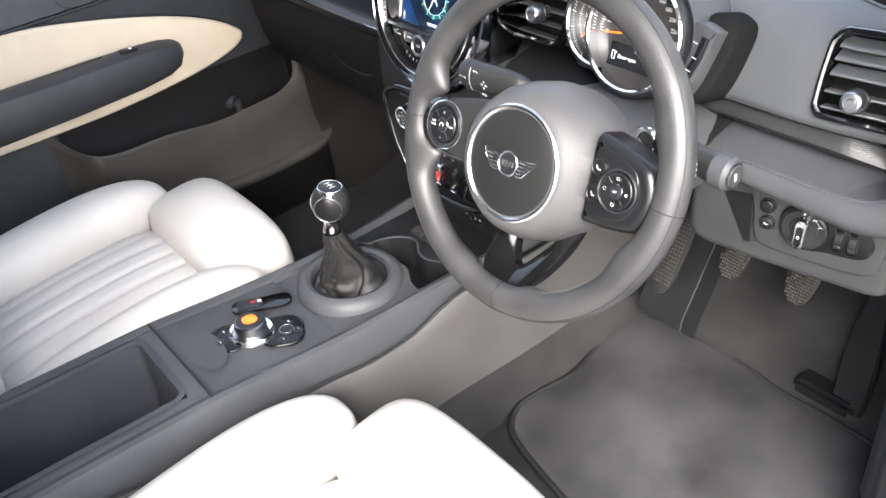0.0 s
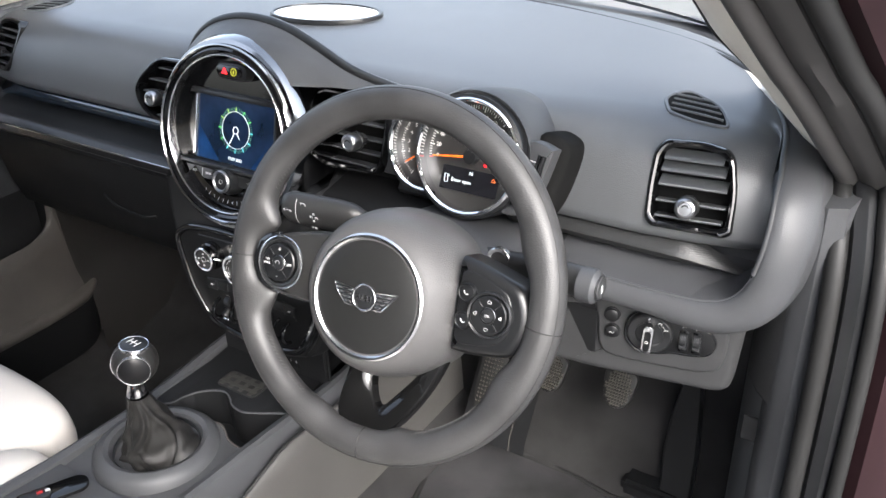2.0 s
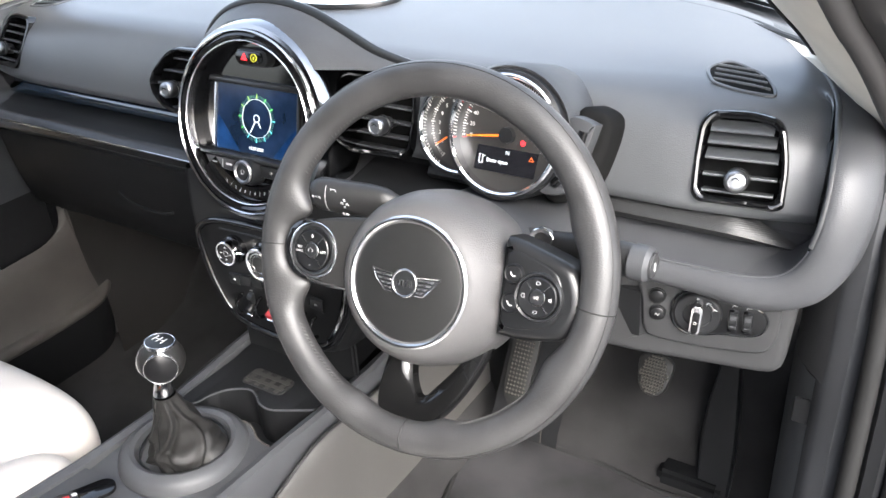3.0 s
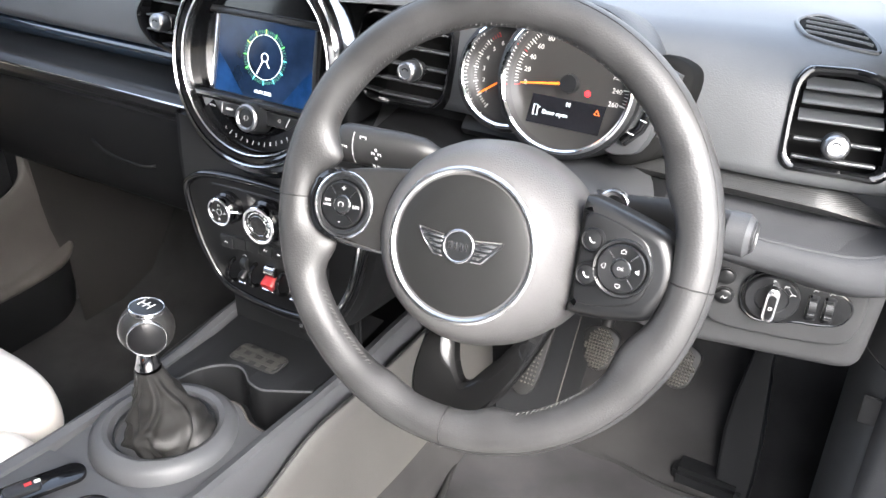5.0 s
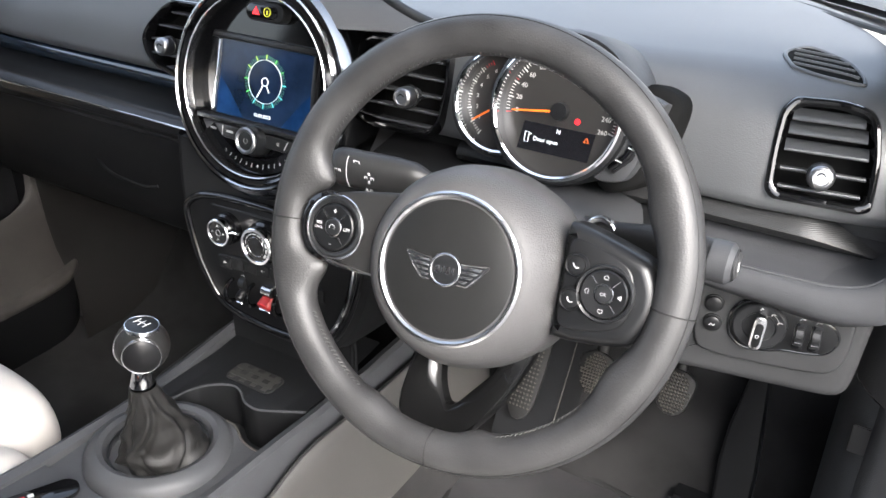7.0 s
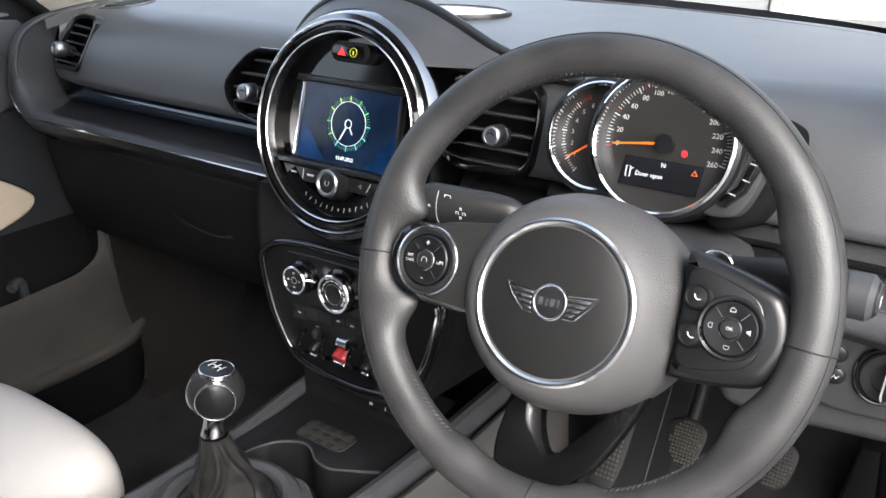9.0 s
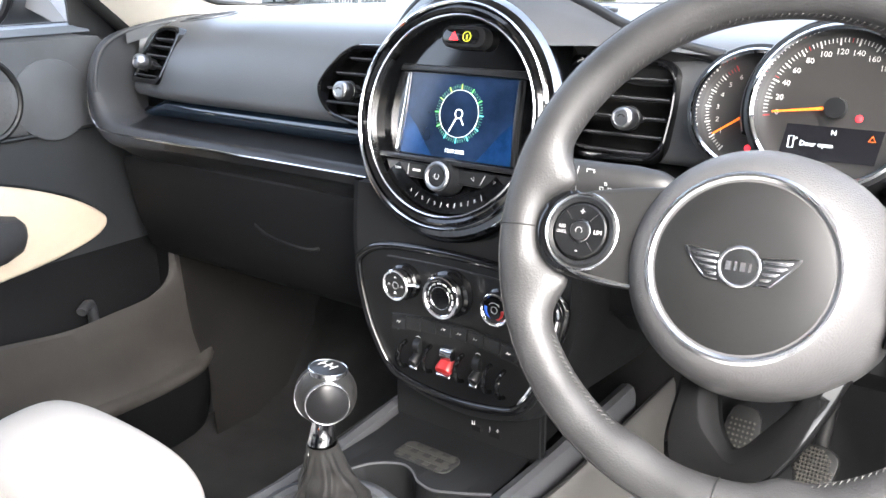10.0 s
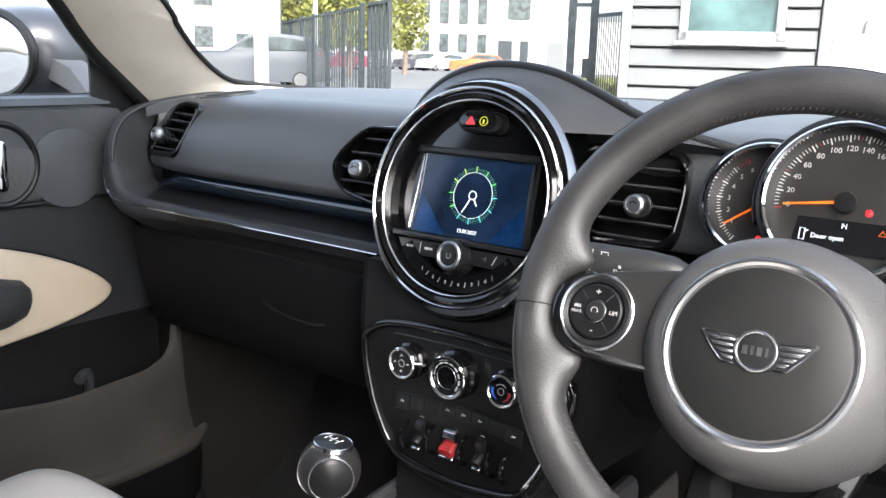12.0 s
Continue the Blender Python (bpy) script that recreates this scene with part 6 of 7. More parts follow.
def pedal(name, x, y, z, label, sx=0.049, sy=0.066, arm=True):
    p = thing(name, label, "pedal", "pedals")
    m = face_on((x, y, z), 28)
    o = [(q.x, q.y) for q in closed_spline([(-sx / 2, sy * 0.35), (-sx / 2, 0), (-sx * 0.36, -sy * 0.36), (0, -sy * 0.5), (sx * 0.36, -sy * 0.36), (sx / 2, 0), (sx / 2, sy * 0.35), (0, sy * 0.5)], 36)]
    part("pad", prism(o, 0, 0.010, 0.003, m), RUBBER, p, "ribbed rubber pad")
    bm = bmesh.new()
    for i in range(10):
        for j in range(12):
            u, v = (i - 4.5) * sx / 11, (j - 5.5) * sy / 13.5
            if (u / (sx * 0.42)) ** 2 + (v / (sy * 0.44)) ** 2 < 1:
                bmesh.ops.create_cone(bm, cap_ends=True, segments=4, radius1=0.0026, radius2=0.0016, depth=0.003, matrix=m @ at2(u, v, 0.011))
    part("grip_studs", bm, mat("worn_rubber", (0.050, 0.046, 0.038), 0.5), p, "worn grey grip studs")
    if arm:
        part("arm", tube(spline([(x, y + 0.012, z + 0.02), (x + 0.003, y + 0.04, z + 0.09), (x + 0.004, y + 0.03, z + 0.20)], 10), 0.009, 10), RUBBER, p, "black steel arm")
    return p


pedal("clutch_pedal", 0.326, 0.490, 0.172, "clutch pedal with studded rubber pad")
pedal("brake_pedal", 0.441, 0.490, 0.186, "brake pedal with studded rubber pad")
rest = thing("foot_rest", "black footrest plate beside the clutch", "foot rest")
part("plate", strip([[(x, y, z) for y, z in ((0.408, 0.050), (0.413, 0.072), (0.46, 0.145), (0.52, 0.24))] for x in (0.200, 0.208, 0.283, 0.289)]), SATIN, rest, "satin black plate")
part("cheek", strip([[(x, y, z) for y, z in ((0.410, 0.048), (0.415, 0.070), (0.462, 0.143), (0.522, 0.238))] for x in (0.2895, 0.308, 0.316)]), DULL, rest, "black side cheek")
FR = face_on((0.240, 0.446, 0.168), 31)
part("pad", prism([(p.x, p.y) for p in closed_spline([(-0.020, 0.06), (-0.020, -0.045), (0.0, -0.072), (0.020, -0.045), (0.022, 0.06), (0, 0.08)], 32)], 0, 0.005, 0.002, FR), RUBBER, rest, "worn rubber pad")
bm = bmesh.new()
for i in range(6):
    for j in range(18):
        bmesh.ops.create_cone(bm, cap_ends=True, segments=4, radius1=0.0020, radius2=0.0012, depth=0.0016, matrix=FR @ at2(-0.0140 + 0.0056 * i, -0.052 + 0.0066 * j, 0.0056))
part("grip_studs", bm, MATS["worn_rubber"], rest, "worn grey grip studs")
part("edge", tube([(0.289, 0.407, 0.052), (0.289, 0.412, 0.074), (0.289, 0.459, 0.147), (0.289, 0.519, 0.242)], 0.0010, 8), MID, rest, "bright edge")
acc = thing("accelerator_pedal", "tall black accelerator pedal hinged at the floor", "pedal", "pedals")
pd_rows = []
for xc, w, y, z in ((0.5440, 0.0245, 0.486, -0.005), (0.5430, 0.0260, 0.494, 0.030), (0.5400, 0.0270, 0.508, 0.085), (0.5385, 0.0230, 0.520, 0.140), (0.5395, 0.0165, 0.528, 0.190), (0.5405, 0.0120, 0.531, 0.225)):
    pd_rows.append([(xc + s * w, y + dy, z) for s, dy in ((-1, 0.012), (-1, 0.001), (-0.85, -0.003), (0, -0.005), (0.85, -0.003), (1, 0.001), (1, 0.012))])
part("pad", strip(pd_rows), SATIN, acc, "long ribbed black pad")
bm = bmesh.new()
for i in range(5):
    for j in range(9):
        bmesh.ops.create_cone(bm, cap_ends=True, segments=4, radius1=0.0020, radius2=0.0012, depth=0.0018, matrix=Matrix.Translation((0.543 + 0.0085 * (i - 2), 0.4895 + 0.0019 * j, 0.012 + 0.0085 * j)) @ Matrix.Rotation(radians(104), 4, "X"))
part("grip_studs", bm, RUBBER, acc, "small rubber grip studs")
part("base", box(0.100, 0.066, 0.036, (0.508, 0.508, -0.004), bevel=0.008), DULL, acc, "black plastic base")

# ---- passenger door ----
door = thing("passenger_door", "closed passenger door with cream oval trim and dark pocket", "door")
XD = -0.722
UPPERDOOR = mat("grey_door_vinyl", (0.062, 0.066, 0.071), 0.5, spec=0.35, grain=0.25, scale=900, kind="cells")
ys_ = [-1.2 + 1.86 * k / 30 for k in range(31)]
part("upper_panel", strip([[(XD - 0.012, y, 0.690), (XD - 0.004, y, 0.688), (XD + 0.006, y, 0.676), (XD + 0.004, y, 0.60), (XD, y, 0.545), (XD - 0.006, y, 0.540)] for y in ys_]), UPPERDOOR, door, "dark grey upper door panel")
part("panel", strip([[(XD - 0.005, y, 0.541), (XD - 0.004, y, 0.536), (XD - 0.003, y, 0.50), (XD, y, 0.30), (XD + 0.002, y, 0.10), (XD + 0.01, y, -0.03)] for y in ys_]), mat("blue_black_trim", (0.021, 0.0228, 0.0250), 0.5, spec=0.35, grain=0.25, scale=900, kind="cells"), door, "blue-black door panel")
part("waist_seal", box(0.03, 1.7, 0.014, (XD - 0.022, -0.35, 0.692), bevel=0.004), RUBBER, door, "black window seal")
part("waist_line", tube([(XD + 0.004, -1.0, 0.541), (XD + 0.004, 0.0, 0.541), (XD + 0.004, 0.30, 0.541)], 0.003, 8), SATIN, door)
DM = Matrix.Translation((XD, 0, 0)) @ Matrix(((0, 0, 1, 0), (1, 0, 0, 0), (0, 1, 0, 0), (0, 0, 0, 1)))
ov = [(p.x, p.y) for p in closed_spline([(0.222, 0.390), (0.212, 0.408), (0.165, 0.440), (0.078, 0.476), (-0.078, 0.518), (-0.225, 0.540), (-0.45, 0.532), (-0.60, 0.49), (-0.65, 0.43), (-0.60, 0.37), (-0.45, 0.340), (-0.30, 0.334), (-0.088, 0.332), (0.075, 0.343), (0.160, 0.357), (0.206, 0.372)], 90)]
part("oval_trim", prism(ov, -0.004, 0.014, 0.008, DM, 4), CREAMTRIM, door, "cream leather oval insert")
part("trim_edge", tube([(x, y, 0.004) for x, y in ov], 0.0028, 8, closed=True, m=DM), SATIN, door, "dark trim edge")
ar = part("armrest", strip([[(XD + 0.01 + d * w, y, zc + h * c) for d, c in ((0, 0.8), (0.55, 1.0), (0.9, 0.8), (1.0, 0.3), (0.97, -0.3), (0.7, -0.85), (0, -1.1))] for y, zc, h, w in [(0.080, 0.412, 0.004, 0.006), (0.077, 0.412, 0.016, 0.03), (0.064, 0.412, 0.028, 0.05), (0.034, 0.412, 0.037, 0.062), (-0.03, 0.412, 0.043, 0.070), (-0.15, 0.412, 0.046, 0.074), (-0.35, 0.414, 0.05, 0.074), (-0.55, 0.41, 0.045, 0.06), (-0.62, 0.41, 0.02, 0.02)]]), GREY, door, "soft black armrest")
part("grab_recess", prism([(p.x, p.y) for p in closed_spline([(-0.34, 0.043), (-0.10, 0.045), (-0.085, 0.054), (-0.11, 0.064), (-0.33, 0.064)], 30)], 0.0, 0.004, 0.001, Matrix.Translation((XD - 0.012, 0, 0.4525)) @ Matrix(((0, 1, 0, 0), (1, 0, 0, 0), (0, 0, 1, 0), (0, 0, 0, 1)))), RUBBER, ar, "dark grab recess")
part("window_switch", rbox(0.018, 0.034, 0.005, 0.002, Matrix.Translation((XD + 0.050, -0.030, 0.4530)) @ Matrix.Rotation(radians(-4), 4, "X")), BLACK, ar, "black window switch")
part("switch_tip", rbox(0.014, 0.010, 0.004, 0.001, Matrix.Translation((XD + 0.050, -0.024, 0.4565))), CHROME, ar, "chrome switch tip")
lip = spline([(0, -0.225, 0.350), (0, -0.178, 0.293), (0, -0.119, 0.270), (0, -0.012, 0.265), (0, 0.10, 0.250), (0, 0.18, 0.252), (0, 0.255, 0.258), (0, 0.295, 0.282), (0, 0.306, 0.325), (0, 0.307, 0.38)], 60)
rows = []
for p in lip:
    w = 0.055 * smoothstep(-0.24, -0.14, p.y)
    zz = min(p.z, 0.262)
    rows.append([(XD + w * 0.86, p.y - 0.006, p.z - 0.012), (XD + w * 0.88, p.y - 0.004, p.z - 0.003), (XD + w * 0.94, p.y, p.z), (XD + w * 1.02, p.y + 0.004, p.z - 0.005), (XD + w * 1.06, p.y + 0.010, zz - 0.035), (XD + w * 1.12, p.y + 0.014, 0.17), (XD + w * 1.25, p.y + 0.020, 0.125), (XD + w * 1.45, p.y + 0.024, 0.108)])
part("pocket", strip(rows), MID, door, "dark grey door pocket")
edge_ = spline([(XD + 0.080, -0.20, 0.112), (XD + 0.081, 0.0, 0.112), (XD + 0.082, 0.10, 0.110), (XD + 0.082, 0.21, 0.108), (XD + 0.083, 0.285, 0.112), (XD + 0.080, 0.318, 0.117), (XD + 0.070, 0.342, 0.126), (XD + 0.050, 0.362, 0.136)], 44)
part("door_lower_edge", strip([[p + Vector((-0.014, -0.004, 0.012)), p + Vector((-0.007, -0.001, 0.009)), p + Vector((0.001, 0.001, 0.006)), p + Vector((0.005, 0.002, 0.001)), p + Vector((0.006, 0.003, -0.006)), p + Vector((0.002, 0.003, -0.014))] for p in edge_]), MID, door, "rounded lower edge of the door trim")
part("lower_skirt", strip([[p + Vector((0.001, 0.003, -0.012)), p + Vector((-0.004, 0.003, -0.03)), p + Vector((-0.03, 0.003, -0.14))] for p in edge_]), DULL, door, "dark skirt below the edge")
rows = []
for k in range(21):
    a = k / 20
    rows.append([(XD + x + 0.030 * a ** 2, y + 0.36 * a, z) for x, y, z in ((0.056, 0.310, 0.56), (0.0555, 0.312, 0.38), (0.0565, 0.314, 0.325), (0.0583, 0.316, 0.227), (0.0616, 0.320, 0.17), (0.0688, 0.326, 0.125), (0.080, 0.330, 0.108), (0.084, 0.330, -0.03))])
# Darker than the pocket: shade under the dash is put into its colour.
part("front_trim", strip(rows), mat("shaded_front_trim", (0.0095, 0.0088, 0.0082), 0.55, spec=0.22, grain=0.2, scale=900, kind="cells"), door, "smooth trim under the dash with its shade in the colour")
rows = [[(XD + 0.055 * smoothstep(-0.24, -0.14, y) * f + 0.004, y, z) for f, z in ((0.0, 0.345), (0.0, 0.20), (0.5, 0.16), (1.0, 0.15))] for y in (-0.2, -0.1, 0.0, 0.1, 0.2, 0.3, 0.32)]
part("pocket_inside", strip(rows), DULL, door, "dark pocket inside")
part("pocket_end", strip([[(XD + x, 0.307, z) for x in (0.0, 0.03, 0.056)] for z in (0.15, 0.28, 0.40, 0.56)]), DULL, door, "dark end of the pocket")
part("pocket_hook", tube(spline([(XD + 0.020, 0.165, 0.20), (XD + 0.026, 0.163, 0.262), (XD + 0.034, 0.150, 0.272), (XD + 0.044, 0.135, 0.268)], 10), 0.008, 10), GREY, door, "small black pull")
HD = DM @ at2(0.065, 0.602)
part("handle_recess", prism([(0.05 * math.cos(radians(a)) * 1.0, 0.056 * math.sin(radians(a))) for a in range(0, 360, 8)], -0.002, 0.0045, 0.001, HD), GLOSS, door, "dark round handle recess")
part("handle_ring", tube([(0.052 * math.cos(radians(a)), 0.058 * math.sin(radians(a)), 0.005) for a in range(0, 360, 8)], 0.005, 8, closed=True, m=HD), SATIN, door, "satin black ring")
part("handle", rbox(0.018, 0.075, 0.018, 0.005, HD @ at2(-0.006, 0.0, 0.004)), CHROME, door, "chrome pull handle")
PERF = mat("perforated_panel", (0.058, 0.059, 0.060), 0.6, grain=1.0, scale=330, kind="cells")
part("speaker_grille", prism([(p.x, p.y) for p in closed_spline([(-0.10, 0.552), (0.0, 0.550), (0.12, 0.549), (0.19, 0.552), (0.20, 0.57), (0.17, 0.60), (0.12, 0.62), (0.02, 0.625), (-0.10, 0.60)], 50)], 0.002, 0.0062, 0.001, DM), PERF, door, "finely perforated panel")
part("speaker_cover", prism([(0.062 * math.cos(radians(a)), 0.060 * math.sin(radians(a))) for a in range(0, 360, 6)], 0.0, 0.0072, 0.003, DM @ at2(0.165, 0.590)), UPPERDOOR, door, "smooth round speaker cover")
# Pale blue of the sky's light on the sill is in its base colour.
part("sill_top", strip([[(XD - 0.030, y, 0.697), (XD - 0.012, y, 0.6985), (XD + 0.002, y, 0.694), (XD + 0.007, y, 0.684)] for y in (-1.2, -0.4, 0.0, 0.18, 0.24)]), mat("skylit_door_top", (0.075, 0.085, 0.098), 0.35, spec=0.5, grain=0.2, scale=900, kind="cells"), door, "smooth glossy door top with sky light in its colour")

# ---- windscreen and mirror ----
GLASS = bpy.data.materials.new("clear_glass")
GLASS.use_nodes = True
gn = GLASS.node_tree
gn.nodes.remove(gn.nodes["Principled BSDF"])
clear, shine, both = gn.nodes.new("ShaderNodeBsdfTransparent"), gn.nodes.new("ShaderNodeBsdfGlossy"), gn.nodes.new("ShaderNodeMixShader")
clear.inputs["Color"].default_value = (0.94, 0.965, 0.955, 1)
shine.inputs["Roughness"].default_value = 0.02
both.inputs["Fac"].default_value = 0.03
gn.links.new(clear.outputs[0], both.inputs[1])
gn.links.new(shine.outputs[0], both.inputs[2])
gn.links.new(both.outputs[0], gn.nodes["Material Output"].inputs["Surface"])
rows = []
for k in range(25):
    x = -0.66 + 1.32 * k / 24
    e = 1 - (x / 0.70) ** 2
    rows.append([(x * lerp(1.0, 0.81, v), lerp(0.50 + 0.34 * e, -0.07 + 0.14 * e, v), lerp(0.695, 1.12 + 0.03 * e, v)) for v in [j / 6 for j in range(7)]])
ws = fixed("window_1", strip(rows), GLASS, "clear windscreen glass", "window")
ws.visible_shadow = False
part("frit_band", strip([[(r[0][0], r[0][1] + 0.002, r[0][2] - 0.001), (lerp(r[0][0], r[1][0], 0.22), lerp(r[0][1], r[1][1], 0.22) - 0.003, lerp(r[0][2], r[1][2], 0.22) - 0.003)] for r in rows]), SATIN, ws, "black band at the glass edge")

mir = thing("door_mirror", "dark grey door mirror outside the passenger window", "door mirror")
MM = Matrix.Translation((-1.03, 0.235, 0.752)) @ Matrix.Rotation(radians(14), 4, "Z")
PAINT = mat("dark_car_paint", (0.030, 0.034, 0.040), 0.35, coat=0.3, vary=0.05)
bm = pillow(0, 0.07, 0, 0.27, 0.22, 0.175, 2.5, 28)
bmesh.ops.transform(bm, matrix=MM, verts=bm.verts)
part("shell", bm, PAINT, mir, "dark glossy shell")
part("glass", prism([(0.092 * math.cos(radians(a)), 0.066 * math.sin(radians(a))) for a in range(0, 360, 8)], 0, 0.003, 0.001, MM @ Matrix.Translation((0.014, -0.036, 0)) @ Matrix.Rotation(radians(90), 4, "X")), mat("mirror_glass", (0.8, 0.85, 0.88), 0.02, metal=1.0, vary=0.01), mir, "mirror glass")
part("glass_rim", tube([(0.098 * math.cos(radians(a)), 0.072 * math.sin(radians(a)), 0.0) for a in range(0, 360, 8)], 0.008, 8, closed=True, m=MM @ Matrix.Translation((0.014, -0.034, 0)) @ Matrix.Rotation(radians(90), 4, "X")), SATIN, mir, "dark rim round the glass")
part("foot", strip([[(-0.735, y0, z0), (-0.80, y0 + 0.005, z0 + 0.004), (-0.86, y0 + 0.01, z1), (-0.95, y0 + 0.015, z1 + 0.02)] for y0, z0, z1 in ((0.285, 0.672, 0.675), (0.245, 0.678, 0.700), (0.25, 0.690, 0.735), (0.30, 0.690, 0.735), (0.325, 0.675, 0.70))], close_u=True), mat("grey_foot", (0.073, 0.0754, 0.079), 0.5), mir, "grey mirror foot")

# ---- outside ----
GZ = -0.34
ASPHALT = mat("asphalt", (0.103, 0.103, 0.101), 0.9, grain=0.8, scale=60, vary=0.15, vscale=0.6)
fixed("ground", strip([[(-400, -400, GZ), (400, -400, GZ)], [(-400, 400, GZ), (400, 400, GZ)]]), ASPHALT, "pale worn asphalt yard", "ground")


def spot(az, dist, z=GZ):
    """A place at that bearing left of straight ahead, in degrees, seen from the driver's door."""
    return Vector((0.5 - dist * math.sin(radians(az)), -0.52 + dist * math.cos(radians(az)), z))


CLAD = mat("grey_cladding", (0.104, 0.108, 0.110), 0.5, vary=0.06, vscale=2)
WHITEWALL = mat("white_render", (0.389, 0.389, 0.377), 0.8, grain=0.3, scale=20, vary=0.04, vscale=1)
WINGLASS = mat("window_glass", (0.055, 0.066, 0.068), 0.12, vary=0.4, vscale=2, spec=0.25)
# Greenish reflection of the cabin window is painted into this glass colour.
CABGLASS = mat("cabin_window_glass", (0.0608, 0.103, 0.103), 0.12, vary=0.4, vscale=2, spec=0.25)
FRAME = mat("white_window_frame", (0.195, 0.195, 0.195), 0.4)
STEEL = mat("dark_steel", (0.042, 0.049, 0.053), 0.6, vary=0.2, spec=0.15)

cab = thing("cabin_building", "grey cabin with horizontal cladding boards and a window", "building")
CB = Matrix.Translation(spot(19.0, 9.6)) @ Matrix.Rotation(radians(19.0), 4, "Z")
W0, W1 = -1.03, 0.95
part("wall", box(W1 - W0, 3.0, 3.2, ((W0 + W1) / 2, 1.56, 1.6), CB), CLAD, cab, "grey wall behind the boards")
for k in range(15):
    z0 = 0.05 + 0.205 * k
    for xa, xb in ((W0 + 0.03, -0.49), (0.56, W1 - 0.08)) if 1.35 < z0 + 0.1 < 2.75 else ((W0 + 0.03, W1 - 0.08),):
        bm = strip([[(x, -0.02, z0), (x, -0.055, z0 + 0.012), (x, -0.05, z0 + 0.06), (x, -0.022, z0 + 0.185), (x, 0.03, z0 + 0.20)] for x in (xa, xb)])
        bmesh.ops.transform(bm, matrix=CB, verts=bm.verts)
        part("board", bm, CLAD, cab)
wd = part("window", box(0.92, 0.05, 1.25, (0.035, 0.0, 2.05), CB), CABGLASS, cab, "window with a greenish reflection in its glass colour")
for x, z, sx, sz in ((-0.44, 2.05, 0.09, 1.40), (0.51, 2.05, 0.09, 1.40), (0.035, 1.40, 1.02, 0.10), (0.035, 2.70, 1.02, 0.09)):
    part("frame", box(sx, 0.12, sz, (x, -0.03, z), CB, 0.01), FRAME, wd, "white frame")
part("sill", box(1.12, 0.17, 0.05, (0.035, -0.08, 1.325), CB, 0.008), FRAME, wd, "white sill")
part("corner_post", box(0.10, 0.14, 3.2, (W0, -0.02, 1.6), CB, 0.01), FRAME, cab, "white corner post")
part("corner_post", box(0.12, 0.14, 3.2, (W1, -0.02, 1.6), CB, 0.01), FRAME, cab, "white corner post")
wh = thing("white_shed", "plain white shed wall with a small latch", "building")
part("wall", box(5.0, 3.0, 3.2, (W1 + 2.565, 1.42, 1.6), CB), WHITEWALL, wh, "plain white wall")
part("latch", tube([(W1 + 0.33, -0.10, 1.45), (W1 + 0.33, -0.14, 1.55), (W1 + 0.40, -0.14, 1.62)], 0.018, 8, m=CB), SATINCHROME, wh, "steel latch")


def bars(name, label, az0, d0, az1, d1, h, gap, thick):
    f = thing(name, label, "fence" if "fence" in name else "gate")
    a, b = spot(az0, d0), spot(az1, d1)
    n = max(2, int((b - a).length / gap))
    u = (b - a).normalized()
    ang = math.atan2(u.y, u.x)
    for k in range(n + 1):
        p = a.lerp(b, k / n)
        part("bar", box(thick, thick, h, (0, 0, h / 2), Matrix.Translation(p) @ Matrix.Rotation(ang, 4, "Z")), STEEL, f)
    for z in (0.15, h - 0.04):
        part("rail", box((b - a).length, thick * 1.2, 0.06, (0, 0, z), Matrix.Translation(a.lerp(b, 0.5)) @ Matrix.Rotation(ang, 4, "Z")), STEEL, f)
    return f


sf = bars("steel_fence", "tall dark steel bar fence along the yard", 47.28, 31.5, 42.2, 19.8, 2.2, 0.30, 0.035)
for k in range(7):
    p = spot(47.28, 31.5).lerp(spot(42.2, 19.8), k / 6)
    part("post", box(0.08, 0.08, 2.25, (0, 0, 1.125), Matrix.Translation(p)), STEEL, sf, "square steel post")
bars("steel_gate", "dark steel gate leaf standing open", 41.75, 19.5, 40.4, 18.0, 2.25, 0.30, 0.065)
g2 = thing("gate_post", "pair of dark steel gate posts with lock", "gate post")
for az in (28.6, 27.2):
    p = spot(az, 12.0)
    part("post", box(0.11, 0.11, 3.4, (0, 0, 1.7), Matrix.Translation(p) @ Matrix.Rotation(radians(28), 4, "Z"), 0.008), STEEL, g2, "dark square steel post")
for z in (0.55, 1.85):
    part("bar", box(0.30, 0.04, 0.05, (0, 0, z), Matrix.Translation(spot(27.9, 12.0)) @ Matrix.Rotation(radians(28), 4, "Z")), STEEL, g2)
part("lock", box(0.14, 0.13, 0.26, (0.02, -0.03, 1.02), Matrix.Translation(spot(27.6, 12.0)) @ Matrix.Rotation(radians(28), 4, "Z"), 0.01), STEEL, g2, "lock box")
bars("railing_fence", "fine dark railing beyond the gate", 27.0, 15, 25.2, 14, 1.9, 0.085, 0.016)


